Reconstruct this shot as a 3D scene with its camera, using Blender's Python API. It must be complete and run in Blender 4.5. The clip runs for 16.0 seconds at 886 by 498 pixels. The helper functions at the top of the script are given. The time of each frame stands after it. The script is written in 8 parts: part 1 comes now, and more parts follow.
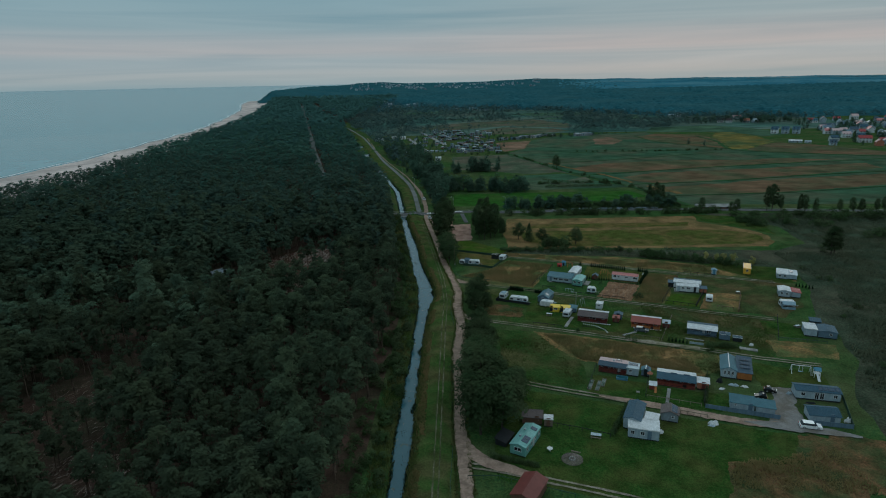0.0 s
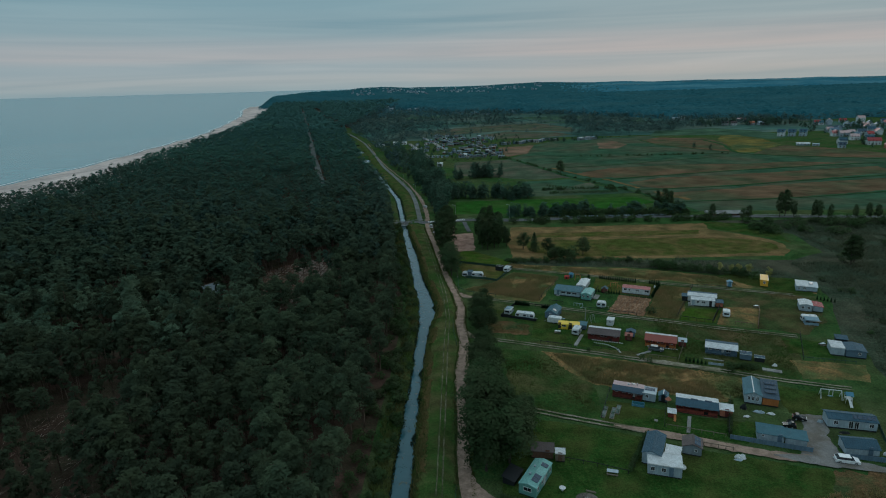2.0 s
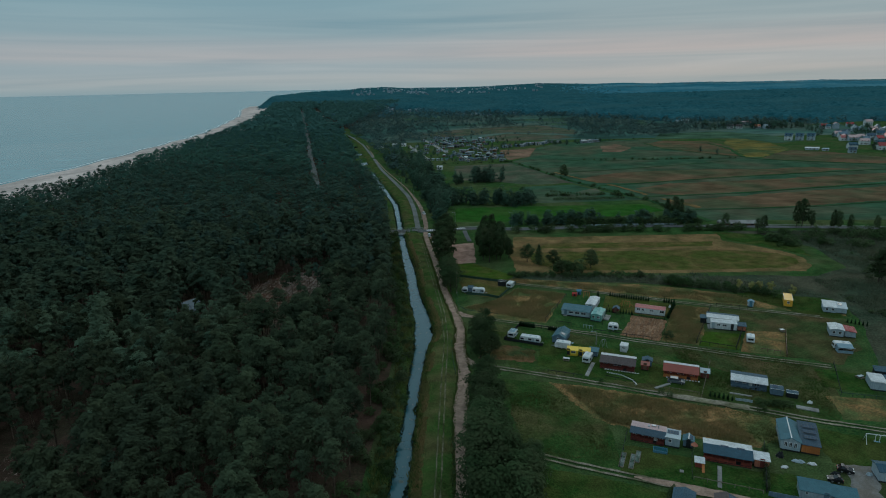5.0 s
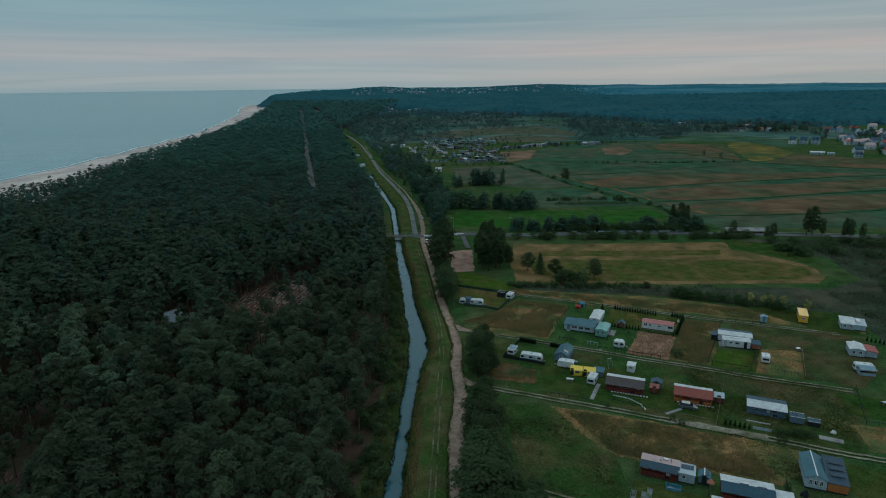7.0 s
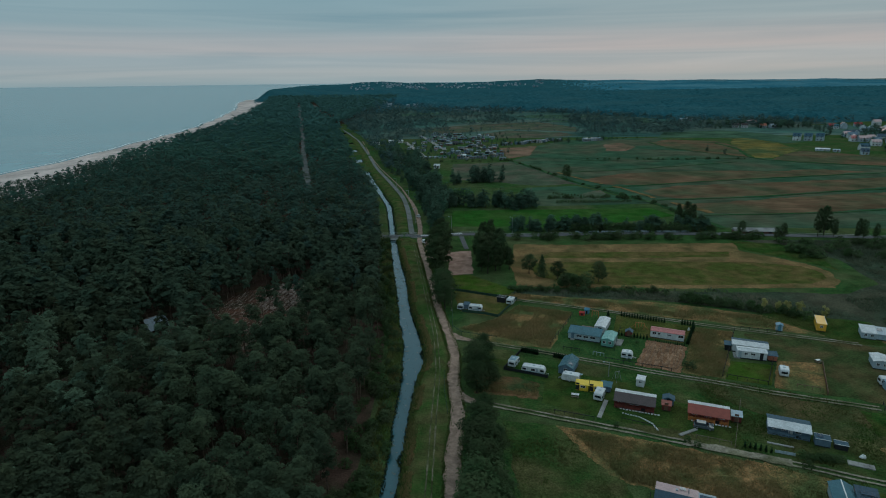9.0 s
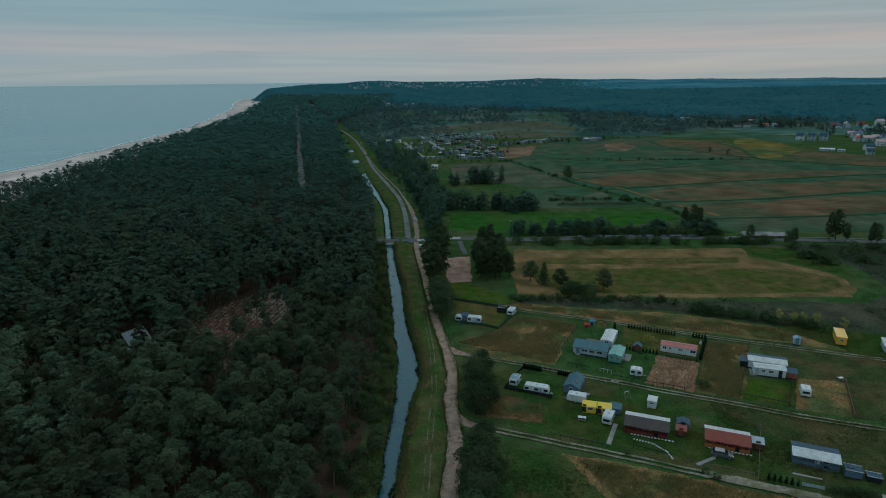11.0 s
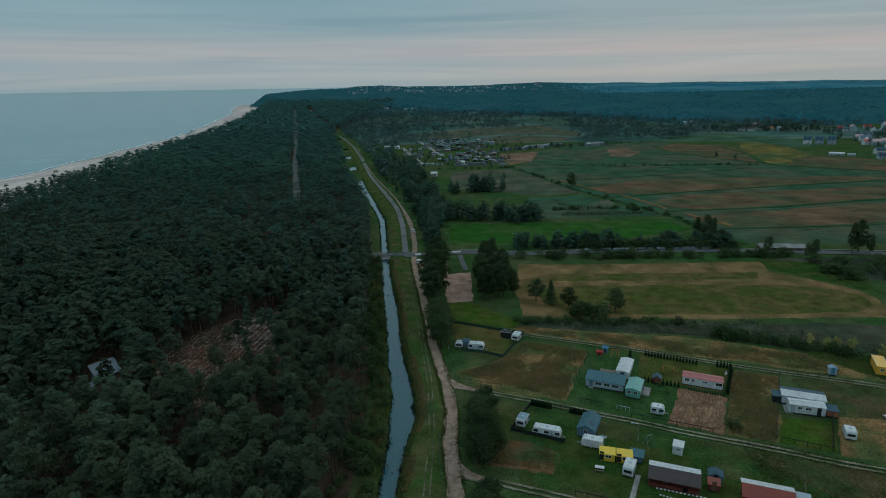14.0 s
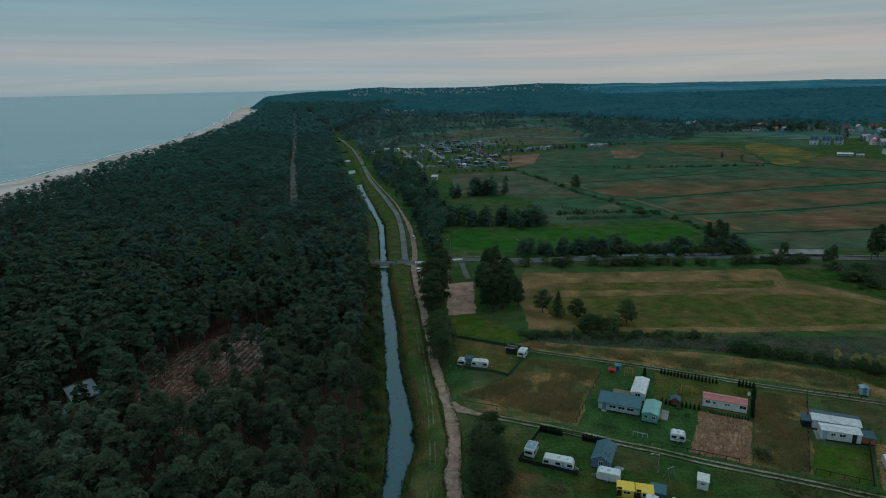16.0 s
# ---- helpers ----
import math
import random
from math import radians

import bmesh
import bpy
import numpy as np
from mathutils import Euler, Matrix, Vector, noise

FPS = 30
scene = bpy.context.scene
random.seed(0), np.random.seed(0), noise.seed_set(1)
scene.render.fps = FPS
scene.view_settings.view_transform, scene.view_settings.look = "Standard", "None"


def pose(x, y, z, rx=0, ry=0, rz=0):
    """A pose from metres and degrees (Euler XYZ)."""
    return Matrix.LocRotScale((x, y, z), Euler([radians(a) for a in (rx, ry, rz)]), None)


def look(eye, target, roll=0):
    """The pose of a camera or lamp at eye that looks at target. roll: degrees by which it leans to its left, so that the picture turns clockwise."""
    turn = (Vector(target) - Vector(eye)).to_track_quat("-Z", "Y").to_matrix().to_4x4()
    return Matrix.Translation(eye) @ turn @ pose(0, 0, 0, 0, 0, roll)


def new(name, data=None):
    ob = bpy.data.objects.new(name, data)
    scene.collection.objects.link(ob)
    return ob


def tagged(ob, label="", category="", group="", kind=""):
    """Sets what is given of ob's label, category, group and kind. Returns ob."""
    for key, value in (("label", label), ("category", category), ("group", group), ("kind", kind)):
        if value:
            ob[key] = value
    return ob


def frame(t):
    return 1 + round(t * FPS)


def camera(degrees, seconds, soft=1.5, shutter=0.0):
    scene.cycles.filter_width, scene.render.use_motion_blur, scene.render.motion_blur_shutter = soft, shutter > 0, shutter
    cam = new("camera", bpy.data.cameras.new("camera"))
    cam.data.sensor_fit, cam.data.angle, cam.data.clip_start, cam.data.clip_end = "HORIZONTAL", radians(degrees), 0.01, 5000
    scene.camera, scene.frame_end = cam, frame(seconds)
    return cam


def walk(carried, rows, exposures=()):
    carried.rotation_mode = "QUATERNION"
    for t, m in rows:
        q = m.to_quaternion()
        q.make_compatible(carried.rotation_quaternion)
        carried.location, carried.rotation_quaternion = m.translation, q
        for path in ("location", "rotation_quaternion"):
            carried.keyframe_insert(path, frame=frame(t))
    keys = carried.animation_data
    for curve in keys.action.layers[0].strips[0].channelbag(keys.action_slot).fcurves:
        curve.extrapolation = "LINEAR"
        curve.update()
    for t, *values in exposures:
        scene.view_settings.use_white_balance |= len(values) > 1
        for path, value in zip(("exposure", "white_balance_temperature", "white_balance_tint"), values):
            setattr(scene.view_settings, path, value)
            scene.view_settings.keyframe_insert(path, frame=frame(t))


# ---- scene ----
cam = camera(73.0, 16.0, soft=1.05)
PATH = [
    (0, (-0.45, 1.05, 74.34), (-1.04, 20.31, 68.94), -1.2),
    (0.5, (-0.43, 4.08, 74.44), (-1.04, 23.33, 69.06), -1.2),
    (1, (-0.56, 6.78, 74.67), (-1.17, 26.02, 69.3), -1.3),
    (1.5, (-0.45, 9.46, 74.53), (-1.1, 28.72, 69.2), -1.4),
    (2, (-0.44, 12.03, 74.61), (-1.11, 31.31, 69.34), -1.6),
    (2.5, (-0.51, 14.96, 74.53), (-1.19, 34.25, 69.28), -1.6),
    (3, (-0.47, 17.58, 74.58), (-1.18, 36.87, 69.36), -1.7),
    (3.5, (-0.59, 20.61, 74.5), (-1.28, 39.9, 69.27), -1.6),
    (4, (-0.63, 23.55, 74.66), (-1.31, 42.84, 69.42), -1.6),
    (6.5, (-0.05, 37.54, 75.56), (-0.7, 56.83, 70.29), -0.7),
    (7, (0.05, 40.38, 75.45), (-0.59, 59.67, 70.19), -0.8),
    (7.5, (0.24, 43.16, 75.27), (-0.42, 62.44, 69.98), -0.8),
    (8, (0.36, 46.06, 74.96), (-0.29, 65.33, 69.64), -0.8),
    (8.5, (0.4, 49.04, 74.74), (-0.23, 68.3, 69.39), -0.8),
    (9, (0.43, 51.81, 74.89), (-0.18, 71.05, 69.49), -0.7),
    (11.5, (0.71, 65.83, 74.61), (0.14, 85.07, 69.18), -0.7),
    (12, (0.69, 68.63, 74.56), (0.12, 87.87, 69.13), -0.7),
    (12.5, (0.83, 71.39, 74.6), (0.26, 90.63, 69.2), -0.8),
    (13, (0.93, 74.39, 74.56), (0.36, 93.65, 69.17), -0.8),
    (13.5, (0.92, 77.06, 74.8), (0.35, 96.32, 69.44), -0.8),
    (14, (0.85, 79.61, 74.92), (0.26, 98.9, 69.62), -1),
    (14.5, (0.87, 82.33, 74.68), (0.25, 101.62, 69.45), -1.3),
    (15, (0.64, 85.16, 74.59), (0.04, 104.45, 69.36), -1.3),
    (15.5, (0.81, 88.01, 74.51), (0.18, 107.31, 69.29), -1.3),
    (16, (0.64, 90.85, 74.66), (0.01, 110.14, 69.41), -1.3),
]
walk(cam, [(t, look(eye, target, roll)) for t, eye, target, roll in PATH], exposures=[(0, -0.2, 5850, -4), (16, -0.2, 5850, -4)])

# ---- light: overcast evening ----
SUN_AZ, SUN_EL = radians(25), radians(22)
world = bpy.data.worlds.new("overcast_sky")
scene.world = world
world.use_nodes = True
wn, wl = world.node_tree.nodes, world.node_tree.links
wn.clear()


def wnode(kind, **kw):
    n = wn.new(kind)
    for k, v in kw.items():
        n.inputs[k].default_value = v
    return n


def wramp(stops):
    n = wn.new("ShaderNodeValToRGB")
    e = n.color_ramp.elements
    while len(e) < len(stops):
        e.new(0.5)
    for el, (p, c) in zip(e, stops):
        el.position, el.color = p, (*c, 1)
    return n


def wmix(blend, fac, a, b):
    n = wn.new("ShaderNodeMix")
    n.data_type, n.blend_type = "RGBA", blend
    for socket, v in ((n.inputs[0], fac), (n.inputs[6], a), (n.inputs[7], b)):
        if hasattr(v, "node"):
            wl.new(v, socket)
        else:
            socket.default_value = v
    return n.outputs[2]


sky = wn.new("ShaderNodeTexSky")
sky.sky_type, sky.sun_disc = "NISHITA", False
sky.sun_elevation, sky.sun_rotation = SUN_EL, SUN_AZ
geo = wn.new("ShaderNodeTexCoord")
sep = wn.new("ShaderNodeSeparateXYZ")
wl.new(geo.outputs["Generated"], sep.inputs[0])
# cloud deck: cream low over the land, grey-blue higher up
high = wramp([(0.0, (0.40, 0.415, 0.425)), (0.014, (0.455, 0.43, 0.43)), (0.029, (0.425, 0.425, 0.44)), (0.036, (0.425, 0.425, 0.44)), (0.048, (0.535, 0.455, 0.45)), (0.064, (0.46, 0.43, 0.44)), (0.082, (0.34, 0.39, 0.42)),
              (0.12, (0.30, 0.38, 0.42)), (0.3, (0.44, 0.525, 0.575)), (1.0, (0.62, 0.70, 0.76))])
wl.new(sep.outputs["Z"], high.inputs[0])
stretch = wn.new("ShaderNodeMapping")
stretch.inputs["Scale"].default_value = (1.1, 1.1, 30.0)
wl.new(geo.outputs["Generated"], stretch.inputs[0])
streak = wnode("ShaderNodeTexNoise", Scale=1.5, Detail=5.0, Roughness=0.5, Distortion=0.9)
wl.new(stretch.outputs[0], streak.inputs[0])
tone = wramp([(0.30, (0.80, 0.88, 0.92)), (0.5, (0.98, 0.985, 0.99)), (0.70, (1.13, 1.08, 1.06))])
wl.new(streak.outputs["Fac"], tone.inputs[0])
clouds = wmix("MULTIPLY", 1.0, high.outputs[0], tone.outputs[0])
clear = wmix("MULTIPLY", 1.0, sky.outputs[0], (0.05, 0.05, 0.05, 1))
side = wramp([(0.0, (0.935, 1.0, 1.025)), (0.42, (0.95, 1.0, 1.02)), (0.62, (1.055, 1.0, 0.985)), (1.0, (1.065, 1.0, 0.98))])
across = wn.new("ShaderNodeMapRange")
across.inputs["From Min"].default_value, across.inputs["From Max"].default_value = -0.8, 0.8
wl.new(sep.outputs["X"], across.inputs["Value"])
wl.new(across.outputs[0], side.inputs[0])
clouds = wmix("MULTIPLY", 1.0, clouds, side.outputs[0])
deck = wmix("MIX", 0.97, clear, clouds)
bg = wnode("ShaderNodeBackground", Strength=1.0)
wl.new(deck, bg.inputs[0])
wout = wn.new("ShaderNodeOutputWorld")
wl.new(bg.outputs[0], wout.inputs[0])

sun_data = bpy.data.lights.new("sun", "SUN")
sun_data.energy, sun_data.angle, sun_data.color = 0.5, radians(25), (1.0, 0.93, 0.86)
sun = new("sun", sun_data)
sun.rotation_euler = Vector((math.sin(SUN_AZ) * math.cos(SUN_EL), math.cos(SUN_AZ) * math.cos(SUN_EL), math.sin(SUN_EL))).to_track_quat("Z", "Y").to_euler()

# ---- materials ----


def nodes_of(name):
    m = bpy.data.materials.new(name)
    m.use_nodes = True
    n, l = m.node_tree.nodes, m.node_tree.links
    return m, n, l, n["Principled BSDF"]


def blend_node(n, l, fac, a, b, kind="MIX"):
    x = n.new("ShaderNodeMix")
    x.data_type, x.blend_type = "RGBA", kind
    for socket, v in ((x.inputs[0], fac), (x.inputs[6], a), (x.inputs[7], b)):
        if hasattr(v, "node"):
            l.new(v, socket)
        else:
            socket.default_value = v if not isinstance(v, tuple) else (*v, 1)[:4]
    return x.outputs[2]


def noise_fac(n, l, vec, scale, lo=0.35, hi=0.65, detail=4.0, distortion=0.0):
    t = n.new("ShaderNodeTexNoise")
    t.inputs["Scale"].default_value, t.inputs["Detail"].default_value = scale, detail
    t.inputs["Distortion"].default_value = distortion
    l.new(vec, t.inputs["Vector"])
    r = n.new("ShaderNodeMapRange")
    r.inputs["From Min"].default_value, r.inputs["From Max"].default_value = lo, hi
    l.new(t.outputs["Fac"], r.inputs["Value"])
    return r.outputs["Result"]


def mat(name, a, b, c=None, fine=3.0, coarse=0.08, rough=0.8, bump=0.3, metal=0.0, spec=0.0, squash=None, world_space=True, grit=1.0):
    """Two colours in fine grain, a third in broad patches, and a relief."""
    m, n, l, p = nodes_of(name)
    if world_space:
        vec = n.new("ShaderNodeNewGeometry").outputs["Position"]
    else:
        vec = n.new("ShaderNodeTexCoord").outputs["Object"]
    if squash:
        mp = n.new("ShaderNodeMapping")
        mp.inputs["Scale"].default_value, mp.inputs["Rotation"].default_value = squash[0], (0, 0, radians(squash[1]))
        l.new(vec, mp.inputs[0])
        grain_vec = mp.outputs[0]
    else:
        grain_vec = vec
    f1 = noise_fac(n, l, grain_vec, fine)
    col = blend_node(n, l, f1, a, b)
    if c:
        f2 = noise_fac(n, l, vec, coarse, 0.42, 0.62, 6.0, 0.4)
        col = blend_node(n, l, f2, col, c)
    f3 = noise_fac(n, l, vec, fine * 0.17, 0.3, 0.7, 5.0)
    col = blend_node(n, l, 0.6 * grit, col, blend_node(n, l, f3, (0.5, 0.5, 0.5), (1.45, 1.45, 1.45)), "MULTIPLY")
    f4 = noise_fac(n, l, grain_vec, fine * 2.3, 0.36, 0.64, 6.0)
    col = blend_node(n, l, 0.5 * grit, col, blend_node(n, l, f4, (0.45, 0.45, 0.45), (1.55, 1.55, 1.55)), "MULTIPLY")
    l.new(col, p.inputs["Base Color"])
    p.inputs["Roughness"].default_value, p.inputs["Metallic"].default_value = rough, metal
    p.inputs["Specular IOR Level"].default_value = spec
    if bump:
        bm_ = n.new("ShaderNodeBump")
        bm_.inputs["Strength"].default_value, bm_.inputs["Distance"].default_value = bump, 0.25
        l.new(f1, bm_.inputs["Height"])
        l.new(bm_.outputs[0], p.inputs["Normal"])
    return m


def foliage(name, a, b, c, patch=0.12):
    """Leaves: each clump its own tone, with broad drifts between trees."""
    m, n, l, p = nodes_of(name)
    g = n.new("ShaderNodeNewGeometry")
    o = n.new("ShaderNodeObjectInfo")
    soft = n.new("ShaderNodeMapRange")
    soft.inputs["To Min"].default_value, soft.inputs["To Max"].default_value = 0.34, 0.66
    l.new(g.outputs["Random Per Island"], soft.inputs["Value"])
    col = blend_node(n, l, soft.outputs[0], a, b)
    f = noise_fac(n, l, g.outputs["Position"], patch, 0.35, 0.68, 3.0)
    col = blend_node(n, l, f, col, c)
    r = n.new("ShaderNodeMapRange")
    r.inputs["To Min"].default_value, r.inputs["To Max"].default_value = 0.75, 1.2
    l.new(o.outputs["Random"], r.inputs["Value"])
    v = n.new("ShaderNodeHueSaturation")
    l.new(r.outputs[0], v.inputs["Value"])
    l.new(col, v.inputs["Color"])
    l.new(v.outputs[0], p.inputs["Base Color"])
    p.inputs["Roughness"].default_value, p.inputs["Specular IOR Level"].default_value = 0.75, 0.0
    glow = n.new("ShaderNodeBsdfTranslucent")
    l.new(v.outputs[0], glow.inputs["Color"])
    both = n.new("ShaderNodeMixShader")
    both.inputs[0].default_value = 0.42
    l.new(p.outputs[0], both.inputs[1])
    l.new(glow.outputs[0], both.inputs[2])
    l.new(both.outputs[0], n["Material Output"].inputs["Surface"])
    return m


def paint(name, a, rough=0.45, metal=0.0, ribs=0.0, axis="X", dirt=0.75):
    """Painted or sheet-metal surface with weathering, and ribs where it has them."""
    m, n, l, p = nodes_of(name)
    vec = n.new("ShaderNodeTexCoord").outputs["Object"]
    o = n.new("ShaderNodeObjectInfo")
    d = tuple(x * dirt for x in a)
    f1 = noise_fac(n, l, vec, 0.7, 0.4, 0.7, 6.0, 0.8)
    mp = n.new("ShaderNodeMapping")
    mp.inputs["Scale"].default_value = (3.0, 3.0, 0.3)
    l.new(vec, mp.inputs[0])
    f2 = noise_fac(n, l, mp.outputs[0], 2.0, 0.45, 0.75)
    col = blend_node(n, l, f1, a, d)
    col = blend_node(n, l, f2, col, tuple(x * 0.88 for x in d))
    r = n.new("ShaderNodeMapRange")
    r.inputs["To Min"].default_value, r.inputs["To Max"].default_value = 0.93, 1.05
    l.new(o.outputs["Random"], r.inputs["Value"])
    v = n.new("ShaderNodeHueSaturation")
    l.new(r.outputs[0], v.inputs["Value"])
    l.new(col, v.inputs["Color"])
    l.new(v.outputs[0], p.inputs["Base Color"])
    p.inputs["Roughness"].default_value, p.inputs["Metallic"].default_value = rough, metal
    p.inputs["Specular IOR Level"].default_value = 0.2
    if ribs:
        w = n.new("ShaderNodeTexWave")
        w.bands_direction = axis
        w.inputs["Scale"].default_value = ribs
        l.new(vec, w.inputs[0])
        bm_ = n.new("ShaderNodeBump")
        bm_.inputs["Strength"].default_value, bm_.inputs["Distance"].default_value = 0.6, 0.04
        l.new(w.outputs["Fac"], bm_.inputs["Height"])
        l.new(bm_.outputs[0], p.inputs["Normal"])
    return m


def water_mat(name, a, rough, scale, bump, weed=None, spec=0.5):
    m, n, l, p = nodes_of(name)
    vec = n.new("ShaderNodeNewGeometry").outputs["Position"]
    f = noise_fac(n, l, vec, 0.02, 0.3, 0.7, 4.0, 0.5)
    col = blend_node(n, l, f, a, tuple(x * 0.75 for x in a))
    rr = None
    if weed:
        mp = n.new("ShaderNodeMapping")
        mp.inputs["Scale"].default_value = (1.0, 0.8, 1.0)
        l.new(vec, mp.inputs[0])
        fw = noise_fac(n, l, mp.outputs[0], 0.7, 0.63, 0.68, 6.0, 0.3)
        col = blend_node(n, l, fw, col, weed)
        mr = n.new("ShaderNodeMapRange")
        mr.inputs["To Min"].default_value, mr.inputs["To Max"].default_value = rough, 0.7
        l.new(fw, mr.inputs["Value"])
        l.new(mr.outputs[0], p.inputs["Roughness"])
    else:
        p.inputs["Roughness"].default_value = rough
    l.new(col, p.inputs["Base Color"])
    p.inputs["IOR"].default_value, p.inputs["Specular IOR Level"].default_value = 1.33, spec
    t = n.new("ShaderNodeTexNoise")
    t.inputs["Scale"].default_value, t.inputs["Detail"].default_value = scale, 5
    l.new(vec, t.inputs["Vector"])
    bm_ = n.new("ShaderNodeBump")
    bm_.inputs["Strength"].default_value, bm_.inputs["Distance"].default_value = bump, 0.3
    l.new(t.outputs["Fac"], bm_.inputs["Height"])
    l.new(bm_.outputs[0], p.inputs["Normal"])
    return m


M = {}
M["ground"] = mat("meadow_ground", (0.027, 0.070, 0.022), (0.054, 0.093, 0.028), (0.070, 0.087, 0.036), fine=1.1, coarse=0.035, bump=0.6)
M["forest_floor"] = mat("forest_floor", (0.068, 0.047, 0.034), (0.045, 0.045, 0.026), (0.082, 0.051, 0.039), fine=1.5, coarse=0.1)
M["lawn"] = mat("mown_lawn", (0.021, 0.060, 0.012), (0.043, 0.075, 0.018), (0.060, 0.073, 0.021), fine=1.7, coarse=0.09, bump=0.6)
M["meadow"] = mat("green_meadow", (0.025, 0.063, 0.016), (0.048, 0.079, 0.023), (0.083, 0.082, 0.034), fine=1.2, coarse=0.075, bump=0.7)
M["bright_lawn"] = mat("bright_mown_lawn", (0.045, 0.090, 0.012), (0.059, 0.094, 0.016), (0.076, 0.083, 0.022), fine=1.8, coarse=0.15, bump=0.5)
M["bright"] = mat("fresh_green_field", (0.025, 0.099, 0.014), (0.034, 0.079, 0.016), (0.045, 0.090, 0.021), fine=0.8, coarse=0.03)
M["rough"] = mat("rough_olive_grass", (0.062, 0.076, 0.029), (0.040, 0.063, 0.023), (0.096, 0.076, 0.036), fine=1.2, coarse=0.09, bump=0.8)
M["dry"] = mat("dry_brown_grass", (0.314, 0.175, 0.077), (0.150, 0.111, 0.050), (0.090, 0.107, 0.041), fine=1.5, coarse=0.11, bump=0.8)
M["hay"] = mat("cut_hay", (0.381, 0.213, 0.125), (0.140, 0.078, 0.047), (0.254, 0.144, 0.085), fine=1.3, coarse=0.3, bump=1.0, squash=((1, 2.2, 1), 35))
M["straw"] = mat("dry_straw", (0.40, 0.255, 0.165), (0.27, 0.165, 0.105), (0.19, 0.120, 0.078), fine=2.2, coarse=0.5, bump=1.0)
M["levee"] = mat("levee_grass", (0.039, 0.079, 0.019), (0.060, 0.092, 0.026), (0.087, 0.086, 0.035), fine=1.6, coarse=0.13, bump=0.6)
# far field greens and browns carry added blue, haze painted into the colour
M["field_green"] = mat("hazed_green_field", (0.049, 0.098, 0.057), (0.042, 0.081, 0.047), (0.085, 0.091, 0.057), fine=0.34, coarse=0.016, squash=((0.14, 1.6, 1), 12))
M["field_brown"] = mat("far_brown_field", (0.157, 0.094, 0.058), (0.107, 0.080, 0.046), (0.075, 0.083, 0.045), fine=0.34, coarse=0.02, squash=((0.14, 1.6, 1), 12))
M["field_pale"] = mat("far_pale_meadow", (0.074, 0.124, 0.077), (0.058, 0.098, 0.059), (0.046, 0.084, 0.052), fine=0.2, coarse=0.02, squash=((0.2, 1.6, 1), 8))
M["corner"] = mat("reddish_uncut_grass", (0.182, 0.099, 0.051), (0.107, 0.074, 0.037), (0.056, 0.076, 0.031), fine=1.8, coarse=0.14, bump=0.8)
M["field_olive"] = mat("far_olive_rough_grass", (0.083, 0.097, 0.061), (0.059, 0.085, 0.053), (0.111, 0.097, 0.070), fine=0.3, coarse=0.03, squash=((0.3, 1.4, 1), 10))
M["field_tan"] = mat("far_bare_tan_soil", (0.235, 0.140, 0.098), (0.180, 0.112, 0.076), (0.120, 0.100, 0.062), fine=0.3, coarse=0.035, squash=((0.2, 1.4, 1), 12))
M["field_yellow"] = mat("far_yellow_field", (0.19, 0.145, 0.04), (0.12, 0.105, 0.04), (0.07, 0.095, 0.04), fine=0.3, coarse=0.03, squash=((0.3, 1.6, 1), 20))
# pale teal grass of the far country, its haze mixed into the colour
M["far_meadow"] = mat("hazed_open_meadow", (0.068, 0.129, 0.106), (0.053, 0.107, 0.090), (0.107, 0.135, 0.109), fine=0.05, coarse=0.007, bump=0, squash=((0.3, 1.0, 1), 4))
M["track_field"] = mat("olive_pasture", (0.085, 0.092, 0.024), (0.054, 0.072, 0.019), (0.121, 0.094, 0.036), fine=1.5, coarse=0.085, bump=0.6)
M["track_tan"] = mat("worn_tan_track", (0.224, 0.141, 0.067), (0.166, 0.112, 0.050), (0.112, 0.091, 0.038), fine=0.9, coarse=0.09)
M["ditch"] = mat("ditch_grass", (0.022, 0.069, 0.025), (0.034, 0.084, 0.032), (0.048, 0.084, 0.036), fine=0.6, coarse=0.05)
M["marsh"] = mat("marsh_reeds", (0.035, 0.054, 0.033), (0.055, 0.067, 0.044), (0.073, 0.072, 0.048), fine=0.8, coarse=0.05, bump=1.0)
M["dirt"] = mat("dirt_road", (0.31, 0.215, 0.165), (0.35, 0.25, 0.195), (0.22, 0.155, 0.12), fine=1.0, coarse=0.5, bump=0.3, grit=0.45)
M["yard"] = mat("bare_reddish_earth", (0.42, 0.275, 0.215), (0.34, 0.215, 0.165), (0.24, 0.15, 0.115), fine=1.0, coarse=0.2, bump=0.3, squash=((0.5, 2.0, 1), 5), grit=0.45)
M["rut"] = mat("sandy_rut", (0.27, 0.235, 0.185), (0.20, 0.18, 0.13), (0.13, 0.125, 0.075), fine=1.0, coarse=0.2, bump=0.2)
M["track_pale"] = mat("worn_pale_track", (0.182, 0.169, 0.116), (0.112, 0.109, 0.064), (0.059, 0.068, 0.030), fine=1.2, coarse=0.25, bump=0.2)
M["gravel"] = mat("grey_gravel", (0.24, 0.225, 0.215), (0.19, 0.18, 0.17), (0.16, 0.14, 0.12), fine=2.0, coarse=0.25, grit=0.45)
M["pit"] = mat("pinkish_grey_paving", (0.115, 0.098, 0.088), (0.15, 0.125, 0.112), (0.10, 0.095, 0.07), fine=1.5, coarse=0.3)
M["bed"] = mat("weedy_bed_sheet", (0.10, 0.13, 0.12), (0.045, 0.07, 0.04), (0.17, 0.19, 0.18), fine=1.4, coarse=0.5)
